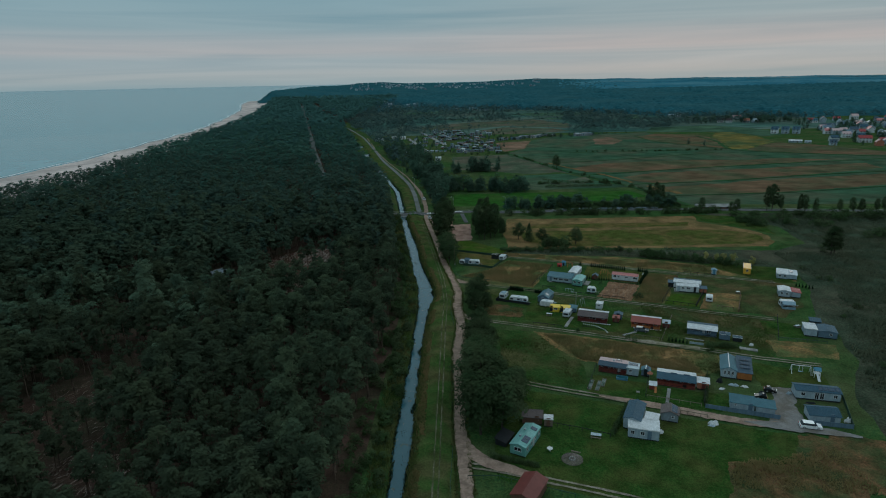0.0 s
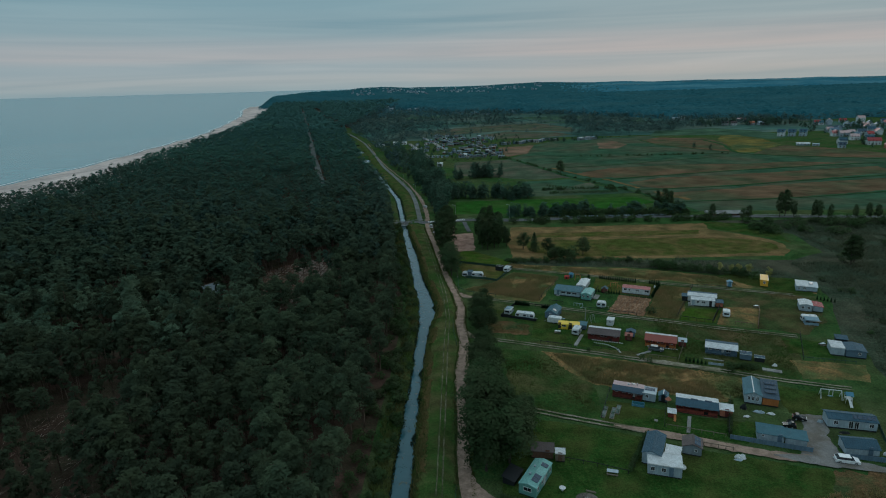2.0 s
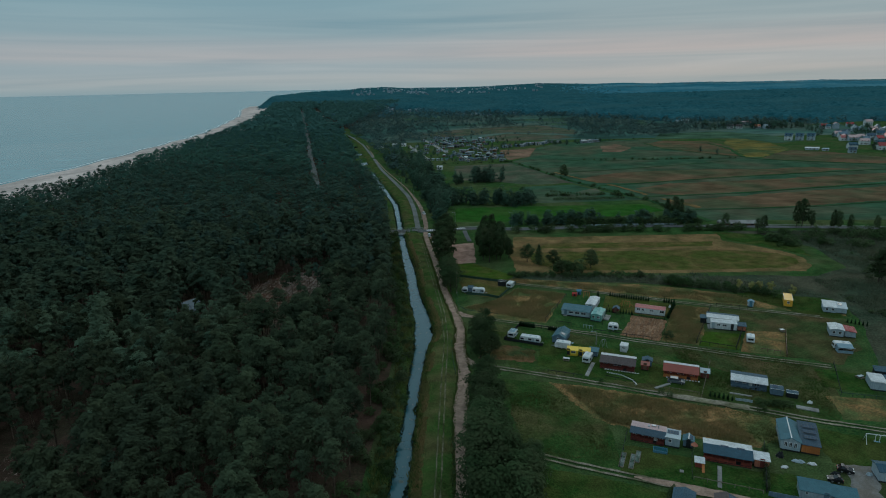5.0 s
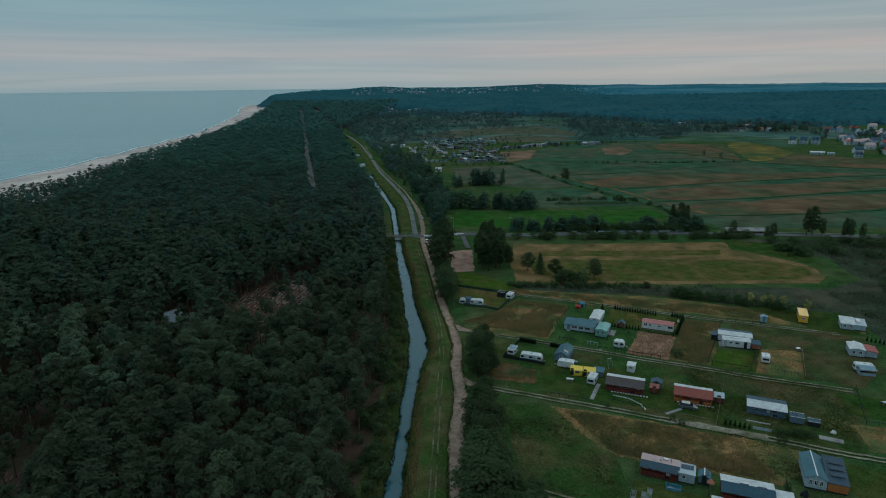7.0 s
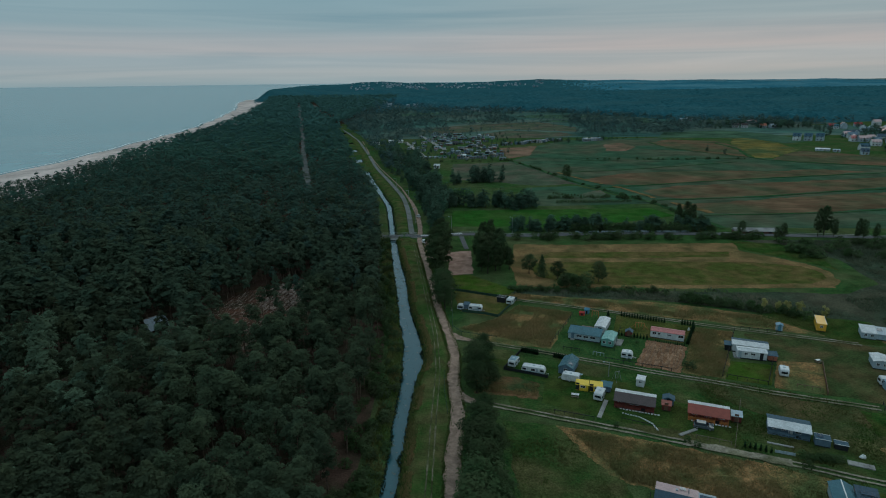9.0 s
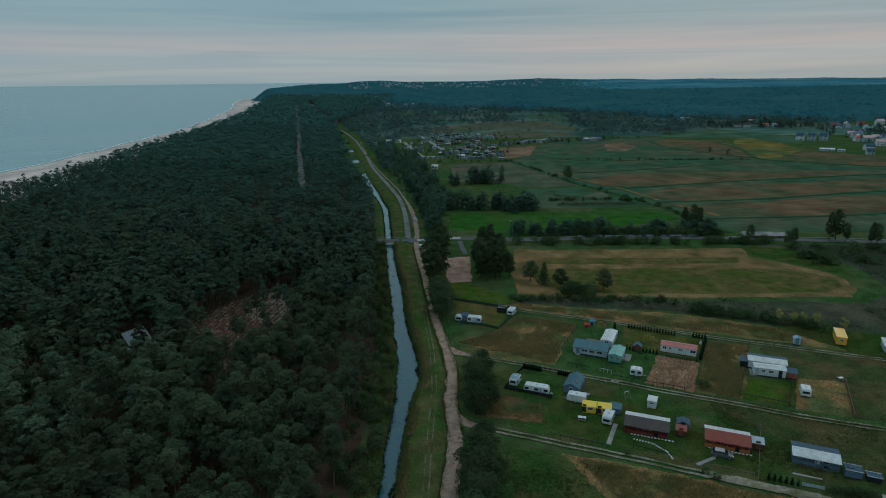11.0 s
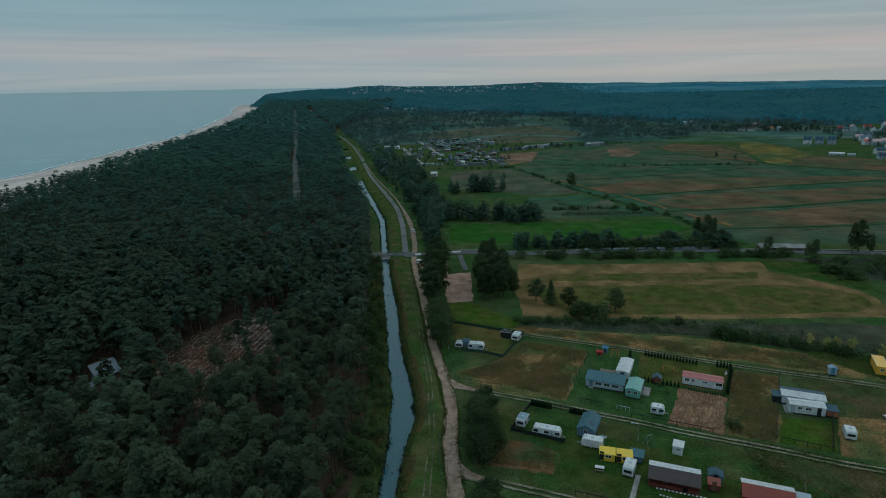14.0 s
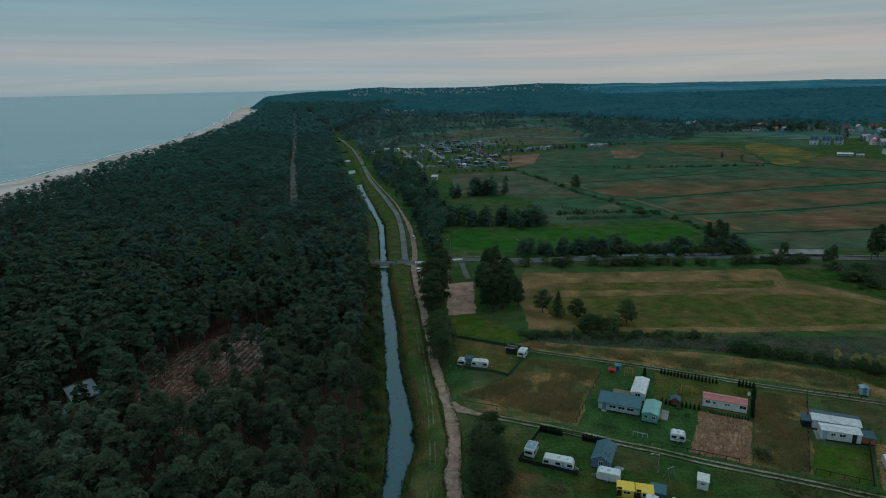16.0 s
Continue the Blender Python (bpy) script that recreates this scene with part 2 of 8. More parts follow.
M["asphalt"] = mat("worn_asphalt", (0.115, 0.115, 0.12), (0.14, 0.14, 0.14), (0.10, 0.10, 0.10), fine=2.0, coarse=0.1, bump=0.1, grit=0.45)
M["path"] = mat("pale_path_paving", (0.20, 0.205, 0.20), (0.17, 0.175, 0.17), (0.14, 0.145, 0.13), fine=1.5, coarse=0.1, bump=0.1, grit=0.45)
M["concrete"] = mat("pale_concrete", (0.34, 0.33, 0.31), (0.28, 0.275, 0.26), (0.22, 0.21, 0.20), fine=1.5, coarse=0.3, bump=0.1, grit=0.45)
M["sand"] = mat("beach_sand", (0.64, 0.53, 0.48), (0.54, 0.45, 0.41), (0.42, 0.35, 0.32), fine=0.1, coarse=0.02, bump=0.1, grit=0.45)
M["stubble"] = mat("clearing_litter", (0.141, 0.067, 0.046), (0.076, 0.043, 0.030), (0.049, 0.043, 0.026), fine=1.6, coarse=0.12, bump=0.7)
M["sea"] = water_mat("sea_water", (0.165, 0.315, 0.340), 0.2, 0.25, 0.06)
M["canal"] = water_mat("canal_water", (0.029, 0.098, 0.120), 0.05, 0.9, 0.18, weed=(0.060, 0.080, 0.060), spec=1.0)
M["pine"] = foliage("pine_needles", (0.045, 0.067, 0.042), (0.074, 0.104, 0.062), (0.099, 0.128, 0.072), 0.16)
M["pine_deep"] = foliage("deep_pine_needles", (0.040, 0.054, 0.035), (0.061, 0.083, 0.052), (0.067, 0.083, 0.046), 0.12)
# farther pines: paler, bluer copies of the needles, with haze painted into the colour
M["pine_haze_mid"] = foliage("mid_haze_pine_needles", (0.061, 0.111, 0.085), (0.095, 0.155, 0.120), (0.107, 0.159, 0.120), 0.07)
M["pine_haze_light"] = foliage("light_haze_pine_needles", (0.058, 0.098, 0.066), (0.096, 0.143, 0.097), (0.122, 0.162, 0.102), 0.1)
M["pine_haze_strong"] = foliage("strong_haze_pine_needles", (0.063, 0.139, 0.116), (0.100, 0.191, 0.151), (0.095, 0.180, 0.135), 0.05)
M["pine_haze_far"] = foliage("far_haze_pine_needles", (0.061, 0.139, 0.131), (0.094, 0.184, 0.164), (0.081, 0.161, 0.140), 0.03)
# leaf copies grow paler and bluer with distance, haze put into the colour
M["far_leaf"] = foliage("hazed_distant_leaves", (0.058, 0.124, 0.128), (0.107, 0.173, 0.162), (0.116, 0.161, 0.140), 0.05)
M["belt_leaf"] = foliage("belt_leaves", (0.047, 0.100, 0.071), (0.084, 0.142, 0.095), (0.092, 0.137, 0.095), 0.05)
M["edge_leaf"] = foliage("hazed_wood_edge_leaves", (0.058, 0.135, 0.158), (0.088, 0.169, 0.189), (0.084, 0.150, 0.160), 0.02)
M["leaf"] = foliage("dark_leaves", (0.035, 0.071, 0.032), (0.072, 0.107, 0.046), (0.080, 0.101, 0.050), 0.2)
M["bushleaf"] = foliage("shrub_leaves", (0.043, 0.087, 0.032), (0.076, 0.126, 0.046), (0.082, 0.103, 0.052), 0.25)
M["thuja"] = foliage("thuja_leaves", (0.014, 0.037, 0.018), (0.028, 0.057, 0.029), (0.030, 0.062, 0.026), 0.3)
M["yellowleaf"] = foliage("yellowing_leaves", (0.300, 0.275, 0.106), (0.425, 0.388, 0.163), (0.213, 0.225, 0.075), 0.3)
# woods and hills of the distance: bluish haze painted into their base colours
M["far_wood"] = mat("hazed_far_woodland", (0.017, 0.069, 0.085), (0.040, 0.110, 0.128), (0.038, 0.099, 0.111), fine=0.09, coarse=0.008, bump=0, grit=0.45)
M["hill"] = mat("hazed_distant_hills", (0.033, 0.127, 0.171), (0.049, 0.152, 0.202), (0.081, 0.184, 0.222), fine=0.02, coarse=0.0035, bump=0, grit=0.45)
M["hill_field"] = mat("hazed_hill_field", (0.117, 0.219, 0.250), (0.089, 0.188, 0.219), (0.144, 0.225, 0.237), fine=0.02, coarse=0.004, bump=0)
M["bark"] = mat("pine_bark", (0.14, 0.095, 0.07), (0.20, 0.15, 0.115), (0.09, 0.07, 0.055), fine=4, coarse=0.6)
M["deadwood"] = mat("dead_branches", (0.34, 0.29, 0.255), (0.22, 0.165, 0.13), (0.14, 0.09, 0.07), fine=2, coarse=0.5)
M["bark_dark"] = mat("dark_bark", (0.07, 0.058, 0.045), (0.11, 0.095, 0.08), (0.05, 0.04, 0.035), fine=4, coarse=0.6)
M["reed"] = foliage("reed_blades", (0.060, 0.087, 0.056), (0.096, 0.117, 0.077), (0.100, 0.106, 0.067), 0.06)
M["weed"] = foliage("canal_weed", (0.020, 0.040, 0.026), (0.036, 0.062, 0.036), (0.050, 0.068, 0.036), 0.2)
M["dry_blade"] = foliage("dry_grass_blades", (0.373, 0.258, 0.132), (0.248, 0.198, 0.089), (0.186, 0.187, 0.077), 0.11)
M["green_blade"] = foliage("green_grass_blades", (0.055, 0.11, 0.024), (0.10, 0.14, 0.04), (0.13, 0.12, 0.05), 0.11)
M["white"] = paint("white_cladding", (0.62, 0.64, 0.65))
M["white_roof"] = paint("white_roof_sheet", (0.70, 0.71, 0.72), ribs=4, dirt=0.68)
M["grey"] = paint("grey_cladding", (0.24, 0.28, 0.31))
M["lightgrey"] = paint("light_grey_cladding", (0.368, 0.437, 0.485))
M["bluegrey"] = paint("blue_grey_cladding", (0.13, 0.19, 0.25))
M["slate"] = paint("slate_blue_roof", (0.046, 0.100, 0.142), ribs=4, rough=0.6)
M["greyroof"] = paint("grey_roof_sheet", (0.056, 0.092, 0.128), ribs=4, rough=0.55)
M["teal"] = paint("teal_grey_roof", (0.070, 0.165, 0.205), ribs=4, rough=0.6)
M["mint"] = paint("mint_paint", (0.175, 0.374, 0.331))
M["mint_roof"] = paint("mint_roof_sheet", (0.211, 0.434, 0.403), ribs=4)
M["pink_roof"] = paint("faded_pink_roof", (0.60, 0.42, 0.41), ribs=4)
M["red_roof"] = paint("coral_red_roof", (0.54, 0.20, 0.19), ribs=4)
M["crimson"] = paint("crimson_roof_sheet", (0.36, 0.06, 0.06), ribs=4)
M["darkred"] = paint("dark_red_boards", (0.16, 0.042, 0.034))
M["redboard"] = paint("rust_red_boards", (0.235, 0.058, 0.042))
M["brownroof"] = paint("brown_roof_sheet", (0.088, 0.066, 0.066), ribs=4)
M["brown"] = paint("brown_boards", (0.15, 0.085, 0.06))
M["orange"] = paint("orange_timber", (0.46, 0.17, 0.055))
M["terracotta"] = paint("terracotta_boards", (0.42, 0.16, 0.10))
M["yellow"] = paint("bright_yellow_paint", (0.76, 0.52, 0.05), dirt=0.85)
M["ochre"] = paint("ochre_yellow_paint", (0.74, 0.40, 0.05), dirt=0.9)
M["dark"] = paint("black_sheeting", (0.022, 0.025, 0.027), rough=0.7)
M["green_mesh"] = paint("green_wire_mesh", (0.035, 0.075, 0.050), rough=0.6)
M["trim"] = paint("white_trim", (0.70, 0.70, 0.70))
M["wood"] = paint("grey_weathered_wood", (0.19, 0.155, 0.12), rough=0.8)
M["steel"] = paint("galvanised_steel", (0.40, 0.41, 0.42), rough=0.35, metal=0.6)
M["rubber"] = paint("black_rubber", (0.02, 0.02, 0.02), rough=0.8)
M["carwhite"] = paint("white_car_paint", (0.72, 0.73, 0.74), rough=0.2, dirt=0.95)
M["cargrey"] = paint("grey_car_paint", (0.10, 0.115, 0.125), rough=0.2, dirt=0.95)
M["carblack"] = paint("black_car_paint", (0.02, 0.02, 0.022), rough=0.2, dirt=0.95)
M["plasticblue"] = paint("faded_blue_plastic", (0.10, 0.24, 0.34))
M["plasticred"] = paint("red_plastic", (0.42, 0.05, 0.04))
M["tent"] = paint("blue_grey_canvas", (0.24, 0.34, 0.40), rough=0.8)
glass, gn, gl, gp = nodes_of("window_glass")
gp.inputs["Base Color"].default_value, gp.inputs["Roughness"].default_value = (0.012, 0.016, 0.02, 1), 0.06
M["glass"] = glass
solar, sn, sl, sp = nodes_of("solar_cells")
sp.inputs["Base Color"].default_value, sp.inputs["Roughness"].default_value = (0.022, 0.048, 0.085, 1), 0.15
M["solar"] = solar

# ---- mesh helpers ----


def mesh_np(name, verts, tris, *mats):
    verts, tris = np.asarray(verts, np.float32), np.asarray(tris, np.int32)
    me = bpy.data.meshes.new(name)
    me.vertices.add(len(verts))
    me.vertices.foreach_set("co", verts.ravel())
    k = tris.shape[1]
    me.loops.add(tris.size)
    me.loops.foreach_set("vertex_index", tris.ravel())
    me.polygons.add(len(tris))
    me.polygons.foreach_set("loop_start", np.arange(0, tris.size, k, dtype=np.int32))
    me.update(calc_edges=True)
    for m in mats:
        me.materials.append(m)
    return me


def mesh_bm(name, bm, material):
    me = bpy.data.meshes.new(name)
    bmesh.ops.recalc_face_normals(bm, faces=bm.faces)
    bm.to_mesh(me)
    bm.free()
    me.materials.append(material)
    return me


def part(name, bm, material, parent, label=""):
    ob = new(name, mesh_bm(name, bm, material))
    ob.parent = parent
    return tagged(ob, label)


def part_mesh(name, me, parent, m=None):
    ob = new(name, me)
    ob.parent = parent
    if m is not None:
        ob.matrix_basis = m
    return ob


def thing(name, x, y, z=0.0, rot=0.0, label="", category="", group="", kind=""):
    ob = new(name)
    ob.matrix_basis = pose(x, y, z, 0, 0, rot)
    return tagged(ob, label, category, group, kind)


def box(bm, x0, x1, y0, y1, z0, z1, m=None):
    c = [(x0, y0, z0), (x1, y0, z0), (x1, y1, z0), (x0, y1, z0), (x0, y0, z1), (x1, y0, z1), (x1, y1, z1), (x0, y1, z1)]
    v = [bm.verts.new(m @ Vector(p) if m is not None else p) for p in c]
    for f in ((0, 3, 2, 1), (4, 5, 6, 7), (0, 1, 5, 4), (1, 2, 6, 5), (2, 3, 7, 6), (3, 0, 4, 7)):
        bm.faces.new([v[i] for i in f])
    return bm


def boxes(*bs):
    bm = bmesh.new()
    for b in bs:
        box(bm, *b)
    return bm


def prism(profile, x0, x1, axis="x"):
    """A closed outline in (across, up), drawn out along one axis."""
    bm = bmesh.new()
    put = (lambda s, a, u: (s, a, u)) if axis == "x" else (lambda s, a, u: (a, s, u))
    r0 = [bm.verts.new(put(x0, a, u)) for a, u in profile]
    r1 = [bm.verts.new(put(x1, a, u)) for a, u in profile]
    n = len(profile)
    bm.faces.new(r0[::-1])
    bm.faces.new(r1)
    for i in range(n):
        bm.faces.new((r0[i], r0[(i + 1) % n], r1[(i + 1) % n], r1[i]))
    return bm


def tube(bm, p0, p1, r0, r1, n=6):
    p0, p1 = Vector(p0), Vector(p1)
    q = (p1 - p0).to_track_quat("Z", "Y")
    a, b = [], []
    for i in range(n):
        d = Vector((math.cos(6.2832 * i / n), math.sin(6.2832 * i / n), 0))
        a.append(bm.verts.new(p0 + q @ (d * r0)))
        b.append(bm.verts.new(p1 + q @ (d * r1)))
    for i in range(n):
        bm.faces.new((a[i], a[(i + 1) % n], b[(i + 1) % n], b[i]))
    bm.faces.new(a[::-1])
    bm.faces.new(b)
    return bm


def ribbon(name, centre, width, z, material, label="", jitter=0.0, step=4.0, kind="structure", crown=0.0, category=""):
    """A strip of road or track that follows a centre line with a slightly uneven edge."""
    c = np.array(centre, float)
    s = np.r_[0, np.cumsum(np.hypot(*np.diff(c, axis=0).T))]
    t = np.arange(0, s[-1] + step * 0.5, step)
    # Catmull-like smoothing by resampling and averaging
    p = np.c_[np.interp(t, s, c[:, 0]), np.interp(t, s, c[:, 1])]
    for _ in range(4):
        p[1:-1] = (p[:-2] + 2 * p[1:-1] + p[2:]) / 4
    d = np.gradient(p, axis=0)
    d /= np.hypot(d[:, 0], d[:, 1])[:, None]
    nrm = np.c_[d[:, 1], -d[:, 0]]
    w = np.full(len(p), width / 2) if np.isscalar(width) else np.interp(t, np.linspace(0, s[-1], len(width)), width) / 2
    rng = np.random.default_rng(len(p) + int(abs(p[0, 0]) * 7))
    wl_, wr_ = w * (1 + jitter * rng.normal(size=len(p))), w * (1 + jitter * rng.normal(size=len(p)))
    zs = np.array([ground_z(x, y) for x, y in p]) + z
    rows = []
    for k in (-1, -0.5, 0.0, 0.5, 1):
        off = nrm * (wl_ if k < 0 else wr_)[:, None] * k
        q = p + off
        zz = np.array([ground_z(x, y) for x, y in q]) + z
        rows.append(np.c_[q, zz + crown * (1 - k * k)])
    v = np.concatenate(rows)
    n = len(p)
    f = []
    for r in range(4):
        for i in range(n - 1):
            f.append((r * n + i, r * n + i + 1, (r + 1) * n + i + 1, (r + 1) * n + i))
    ob = new(name, mesh_np(name, v, f, material))
    return tagged(ob, label, category or name.replace("_", " "), kind=kind)


PATCHES = []


def patch(name, corners, material, label, z=0.05, ragged=0.5, category="field"):
    """A field or plot: its corners joined by slightly ragged edges, raised a little over the ground sheet."""
    rng = np.random.default_rng(int(abs(corners[0][0] * 31 + corners[0][1])))
    PATCHES.append(name)
    z += 0.0012 * len(PATCHES)
    around = sum(math.dist(p, q) for p, q in zip(corners, corners[1:] + corners[:1]))
    step = max(0.8, around / 260)
    pts = []
    for i, a in enumerate(corners):
        b = corners[(i + 1) % len(corners)]
        n = max(2, int(math.dist(a, b) / step))
        for k in range(n):
            s = k / n
            x, y = a[0] + (b[0] - a[0]) * s, a[1] + (b[1] - a[1]) * s
            q = Vector((x * 0.35 / step, y * 0.35 / step, 0.5))
            j = ragged * (noise.noise_vector(q) + noise.noise_vector(q * 0.3) * 1.3) + Vector(rng.normal(size=3)) * ragged * 0.22
            pts.append((x + j[0], y + j[1]))
    bm = bmesh.new()
    top = [bm.verts.new((x, y, far_z(x, y) + z)) for x, y in pts]
    face = bm.faces.new(top)
    area = sum(p[0] * q[1] - q[0] * p[1] for p, q in zip(pts, pts[1:] + pts[:1]))
    rim = []
    for i, (x, y) in enumerate(pts):
        p, q = pts[i - 1], pts[(i + 1) % len(pts)]
        d = Vector((q[1] - p[1], p[0] - q[0])).normalized() * (0.45 if area > 0 else -0.45)
        rim.append(bm.verts.new((x + d.x, y + d.y, far_z(x, y) - 0.05)))
    for i in range(len(pts)):
        bm.faces.new((top[i - 1], rim[i - 1], rim[i], top[i]))
    bmesh.ops.triangulate(bm, faces=bm.faces)
    for f in bm.faces:
        if f.normal.z < 0:
            f.normal_flip()
    me = bpy.data.meshes.new(name)
    bm.to_mesh(me)
    bm.free()
    me.materials.append(material)
    return tagged(new(name, me), label, category, kind="structure")

# ---- plan lines: the canal's two banks, the coast ----
BANK_Y = (40, 97, 113, 135, 161, 180, 194, 204, 217, 231, 247, 277, 299, 322, 377, 421, 480, 519, 628, 861, 1100)
BANK_L = (-14.6, -14.8, -15.3, -15.4, -15.0, -15.4, -15.5, -16.2, -17.0, -19.6, -21.7, -26.2, -29.6, -32.6, -40.2, -46.7, -61, -71.6, -98, -152, -212)
BANK_R = (-11.8, -11.8, -11.4, -11.9, -12.1, -11.9, -11.3, -10.0, -11.6, -14.4, -17.5, -21.4, -25.6, -29.2, -37.0, -43.1, -58, -68, -94, -147, -208)
COAST_Y = (-200, 300, 396, 480, 580, 690, 860, 1000, 1260, 1510, 1660, 2100, 2300)
COAST_X = (-330, -318, -312, -303, -318, -340, -366, -385, -436, -490, -525, -640, -700)
SHORE_Y = (-200, 300, 480, 600, 720, 880, 1090, 1350, 1690, 2020, 2270, 2330)
SHORE_X = (-430, -420, -410, -408, -418, -440, -468, -520, -602, -718, -775, -690)
WATER_Z = -1.0


def far_z(x, y):
    """The plain and the sea rise gently with distance, standing in for the long view beyond."""
    r = min(4880.0, math.hypot(x, y))
    return 0.0 if r < 1200 else 0.015 * (r - 1200)


def smooth(t):
    t = min(1.0, max(0.0, t))
    return t * t * (3 - 2 * t)


def ground_z(x, y):
    z = far_z(x, y)
    if y < 1100:
        l, r = np.interp(y, BANK_Y, BANK_L), np.interp(y, BANK_Y, BANK_R)
        if l - 4 < x < r + 9:
            if x < l:
                z += -2.2 * smooth((x - (l - 1.6)) / 3.2)
            elif x <= r:
                z += -2.2 * (0.6 + 0.4 * math.sin(math.pi * (x - l) / (r - l))) - 0.1
            else:
                z += -2.2 * (1 - smooth((x - r + 1.7) / 3.2)) + 0.8 * smooth((x - r) / 4) * (1 - smooth((x - r - 5) / 4))
    cx = np.interp(y, COAST_Y, COAST_X)
    if x < cx + 15:
        sx = np.interp(y, SHORE_Y, SHORE_X) if y < 2330 else cx
        t = (cx + 15 - x) / max(5.0, cx + 15 - sx)
        z += 1.5 * math.sin(min(1, t) * math.pi) - 2.2 * smooth((t - 0.4) / 0.6) - max(0.0, t - 1) * 4
    return z


def axis(*spans):
    out = []
    for a, b, s in spans:
        out.extend(np.arange(a, b, s))
    return np.array(out + [spans[-1][1]], float)


def sheet(name, xs, ys, height, material):
    v = np.array([(x, y, height(x, y)) for y in ys for x in xs])
    nx = len(xs)
    i, j = np.meshgrid(np.arange(nx - 1), np.arange(len(ys) - 1))
    a = (j * nx + i).ravel()
    me = mesh_np(name, v, np.c_[a, a + 1, a + nx + 1, a + nx], material)
    me.polygons.foreach_set("use_smooth", np.ones(len(me.polygons), bool))
    return new(name, me)


gx = axis((-5000, -800, 300), (-800, -280, 20), (-280, -80, 20), (-80, 2, 0.9), (2, 200, 6), (200, 1000, 50), (1000, 5000, 250))
gy = axis((-300, -60, 30), (-60, 60, 6), (60, 360, 3.0), (360, 560, 6), (560, 1200, 30), (1200, 2700, 60), (2700, 4800, 300))
ground = sheet("ground", gx, gy, ground_z, M["ground"])
tagged(ground, "flat green and brown coastal meadow ground", "ground", kind="structure")

# the sea, out to the horizon
bm = bmesh.new()
rings = [0, 400, 800, 1200, 1800, 2600, 3200, 3700, 4100, 4500, 4880]
N = 96
prev = None
for r in rings:
    row = [bm.verts.new((r * math.sin(a), r * math.cos(a), WATER_Z + far_z(0, r) + 12 * (max(0, r - 2600) / 2280) ** 2)) for a in np.linspace(radians(-175), radians(8), N)] if r else [bm.verts.new((0, 0, -3))]
    if prev is not None and len(prev) == N:
        for i in range(N - 1):
            bm.faces.new((prev[i], prev[i + 1], row[i + 1], row[i]))
    prev = row
for f in [f for f in bm.faces if (f.calc_center_median().x > -150 and f.calc_center_median().length < 1300)]:
    bm.faces.remove(f)
tagged(new("water", mesh_bm("sea", bm, M["sea"])), "calm grey-blue sea reaching the horizon", "sea", kind="structure")

# beach between the trees and the water
bys = np.array([*range(280, 1300, 20), *range(1300, 2340, 40)], float)
bv, bf = [], []
for k, y in enumerate(bys):
    cx, sx = np.interp(y, COAST_Y, COAST_X), np.interp(y, SHORE_Y, SHORE_X)
    for t in np.linspace(0, 1, 6):
        x = cx + 10 + (sx - 4 + 3 * math.sin(y * 0.05) - cx - 10) * t
        bv.append((x, y, max(ground_z(x, y), WATER_Z + far_z(x, y)) + 0.5 if t < 0.95 else WATER_Z + far_z(x, y) - 0.1))
for k in range(len(bys) - 1):
    for i in range(5):
        a = k * 6 + i
        bf.append((a, a + 1, a + 7, a + 6))
tagged(new("beach", mesh_np("beach", bv, bf, M["sand"])), "long pale sandy beach beside the sea", "beach", kind="structure")
# thin line of foam along the shore
fv, ff = [], []
for y in bys:
    sx = np.interp(y, SHORE_Y, SHORE_X) - 5 + 3 * math.sin(y * 0.05) + 1.5 * math.sin(y * 0.21)
    w = 1.2 + 0.9 * math.sin(y * 0.13)
    fv += [(sx, y, WATER_Z + far_z(sx, y) + 0.12), (sx - w - 0.8, y, WATER_Z + far_z(sx, y) + 0.12)]
for k in range(len(bys) - 1):
    ff.append((2 * k, 2 * k + 1, 2 * k + 3, 2 * k + 2))
tagged(new("surf", mesh_np("surf", fv, ff, M["trim"])), "thin white line of surf along the beach", "surf", kind="structure")

# canal water
cy = np.arange(-60, 1100, 6.0)
cv, cf = [], []
for y in cy:
    cv += [(np.interp(y, BANK_Y, BANK_L) - 2.0, y, WATER_Z), (np.interp(y, BANK_Y, BANK_R) + 2.0, y, WATER_Z)]
for k in range(len(cy) - 1):
    cf.append((2 * k, 2 * k + 1, 2 * k + 3, 2 * k + 2))
tagged(new("canal_water", mesh_np("canal_water", cv, cf, M["canal"])), "narrow still canal reflecting the grey sky", "canal", kind="structure")

# forest floor and the grassy levee, laid over the ground sheet


def strip(name, ys, left, right, material, label, category, z=0.05, n=14):
    v, f = [], []
    for y in ys:
        for t in np.linspace(0, 1, n):
            x = left(y) + (right(y) - left(y)) * t
            v.append((x, y, ground_z(x, y) + z))
    for k in range(len(ys) - 1):
        for i in range(n - 1):
            a = k * n + i
            f.append((a, a + 1, a + n + 1, a + n))
    return tagged(new(name, mesh_np(name, v, f, material)), label, category, kind="structure")


strip("forest_floor", [*range(-60, 1200, 10), *range(1200, 2300, 60)], lambda y: np.interp(y, COAST_Y, COAST_X) + 6,
      lambda y: np.interp(y, BANK_Y, BANK_L) - 5.5, M["forest_floor"], "brown needle-covered forest floor", "forest floor", n=18)
LEV_Y = (40, 95, 130, 160, 178, 192, 206, 216, 230, 245, 270, 296, 330, 345)
LEV_X = (-1.6, -1.8, -3.2, -3.4, -2.0, -3.4, -3.4, -4.2, -6.8, -9.0, -11.8, -15.8, -21.2, -23)
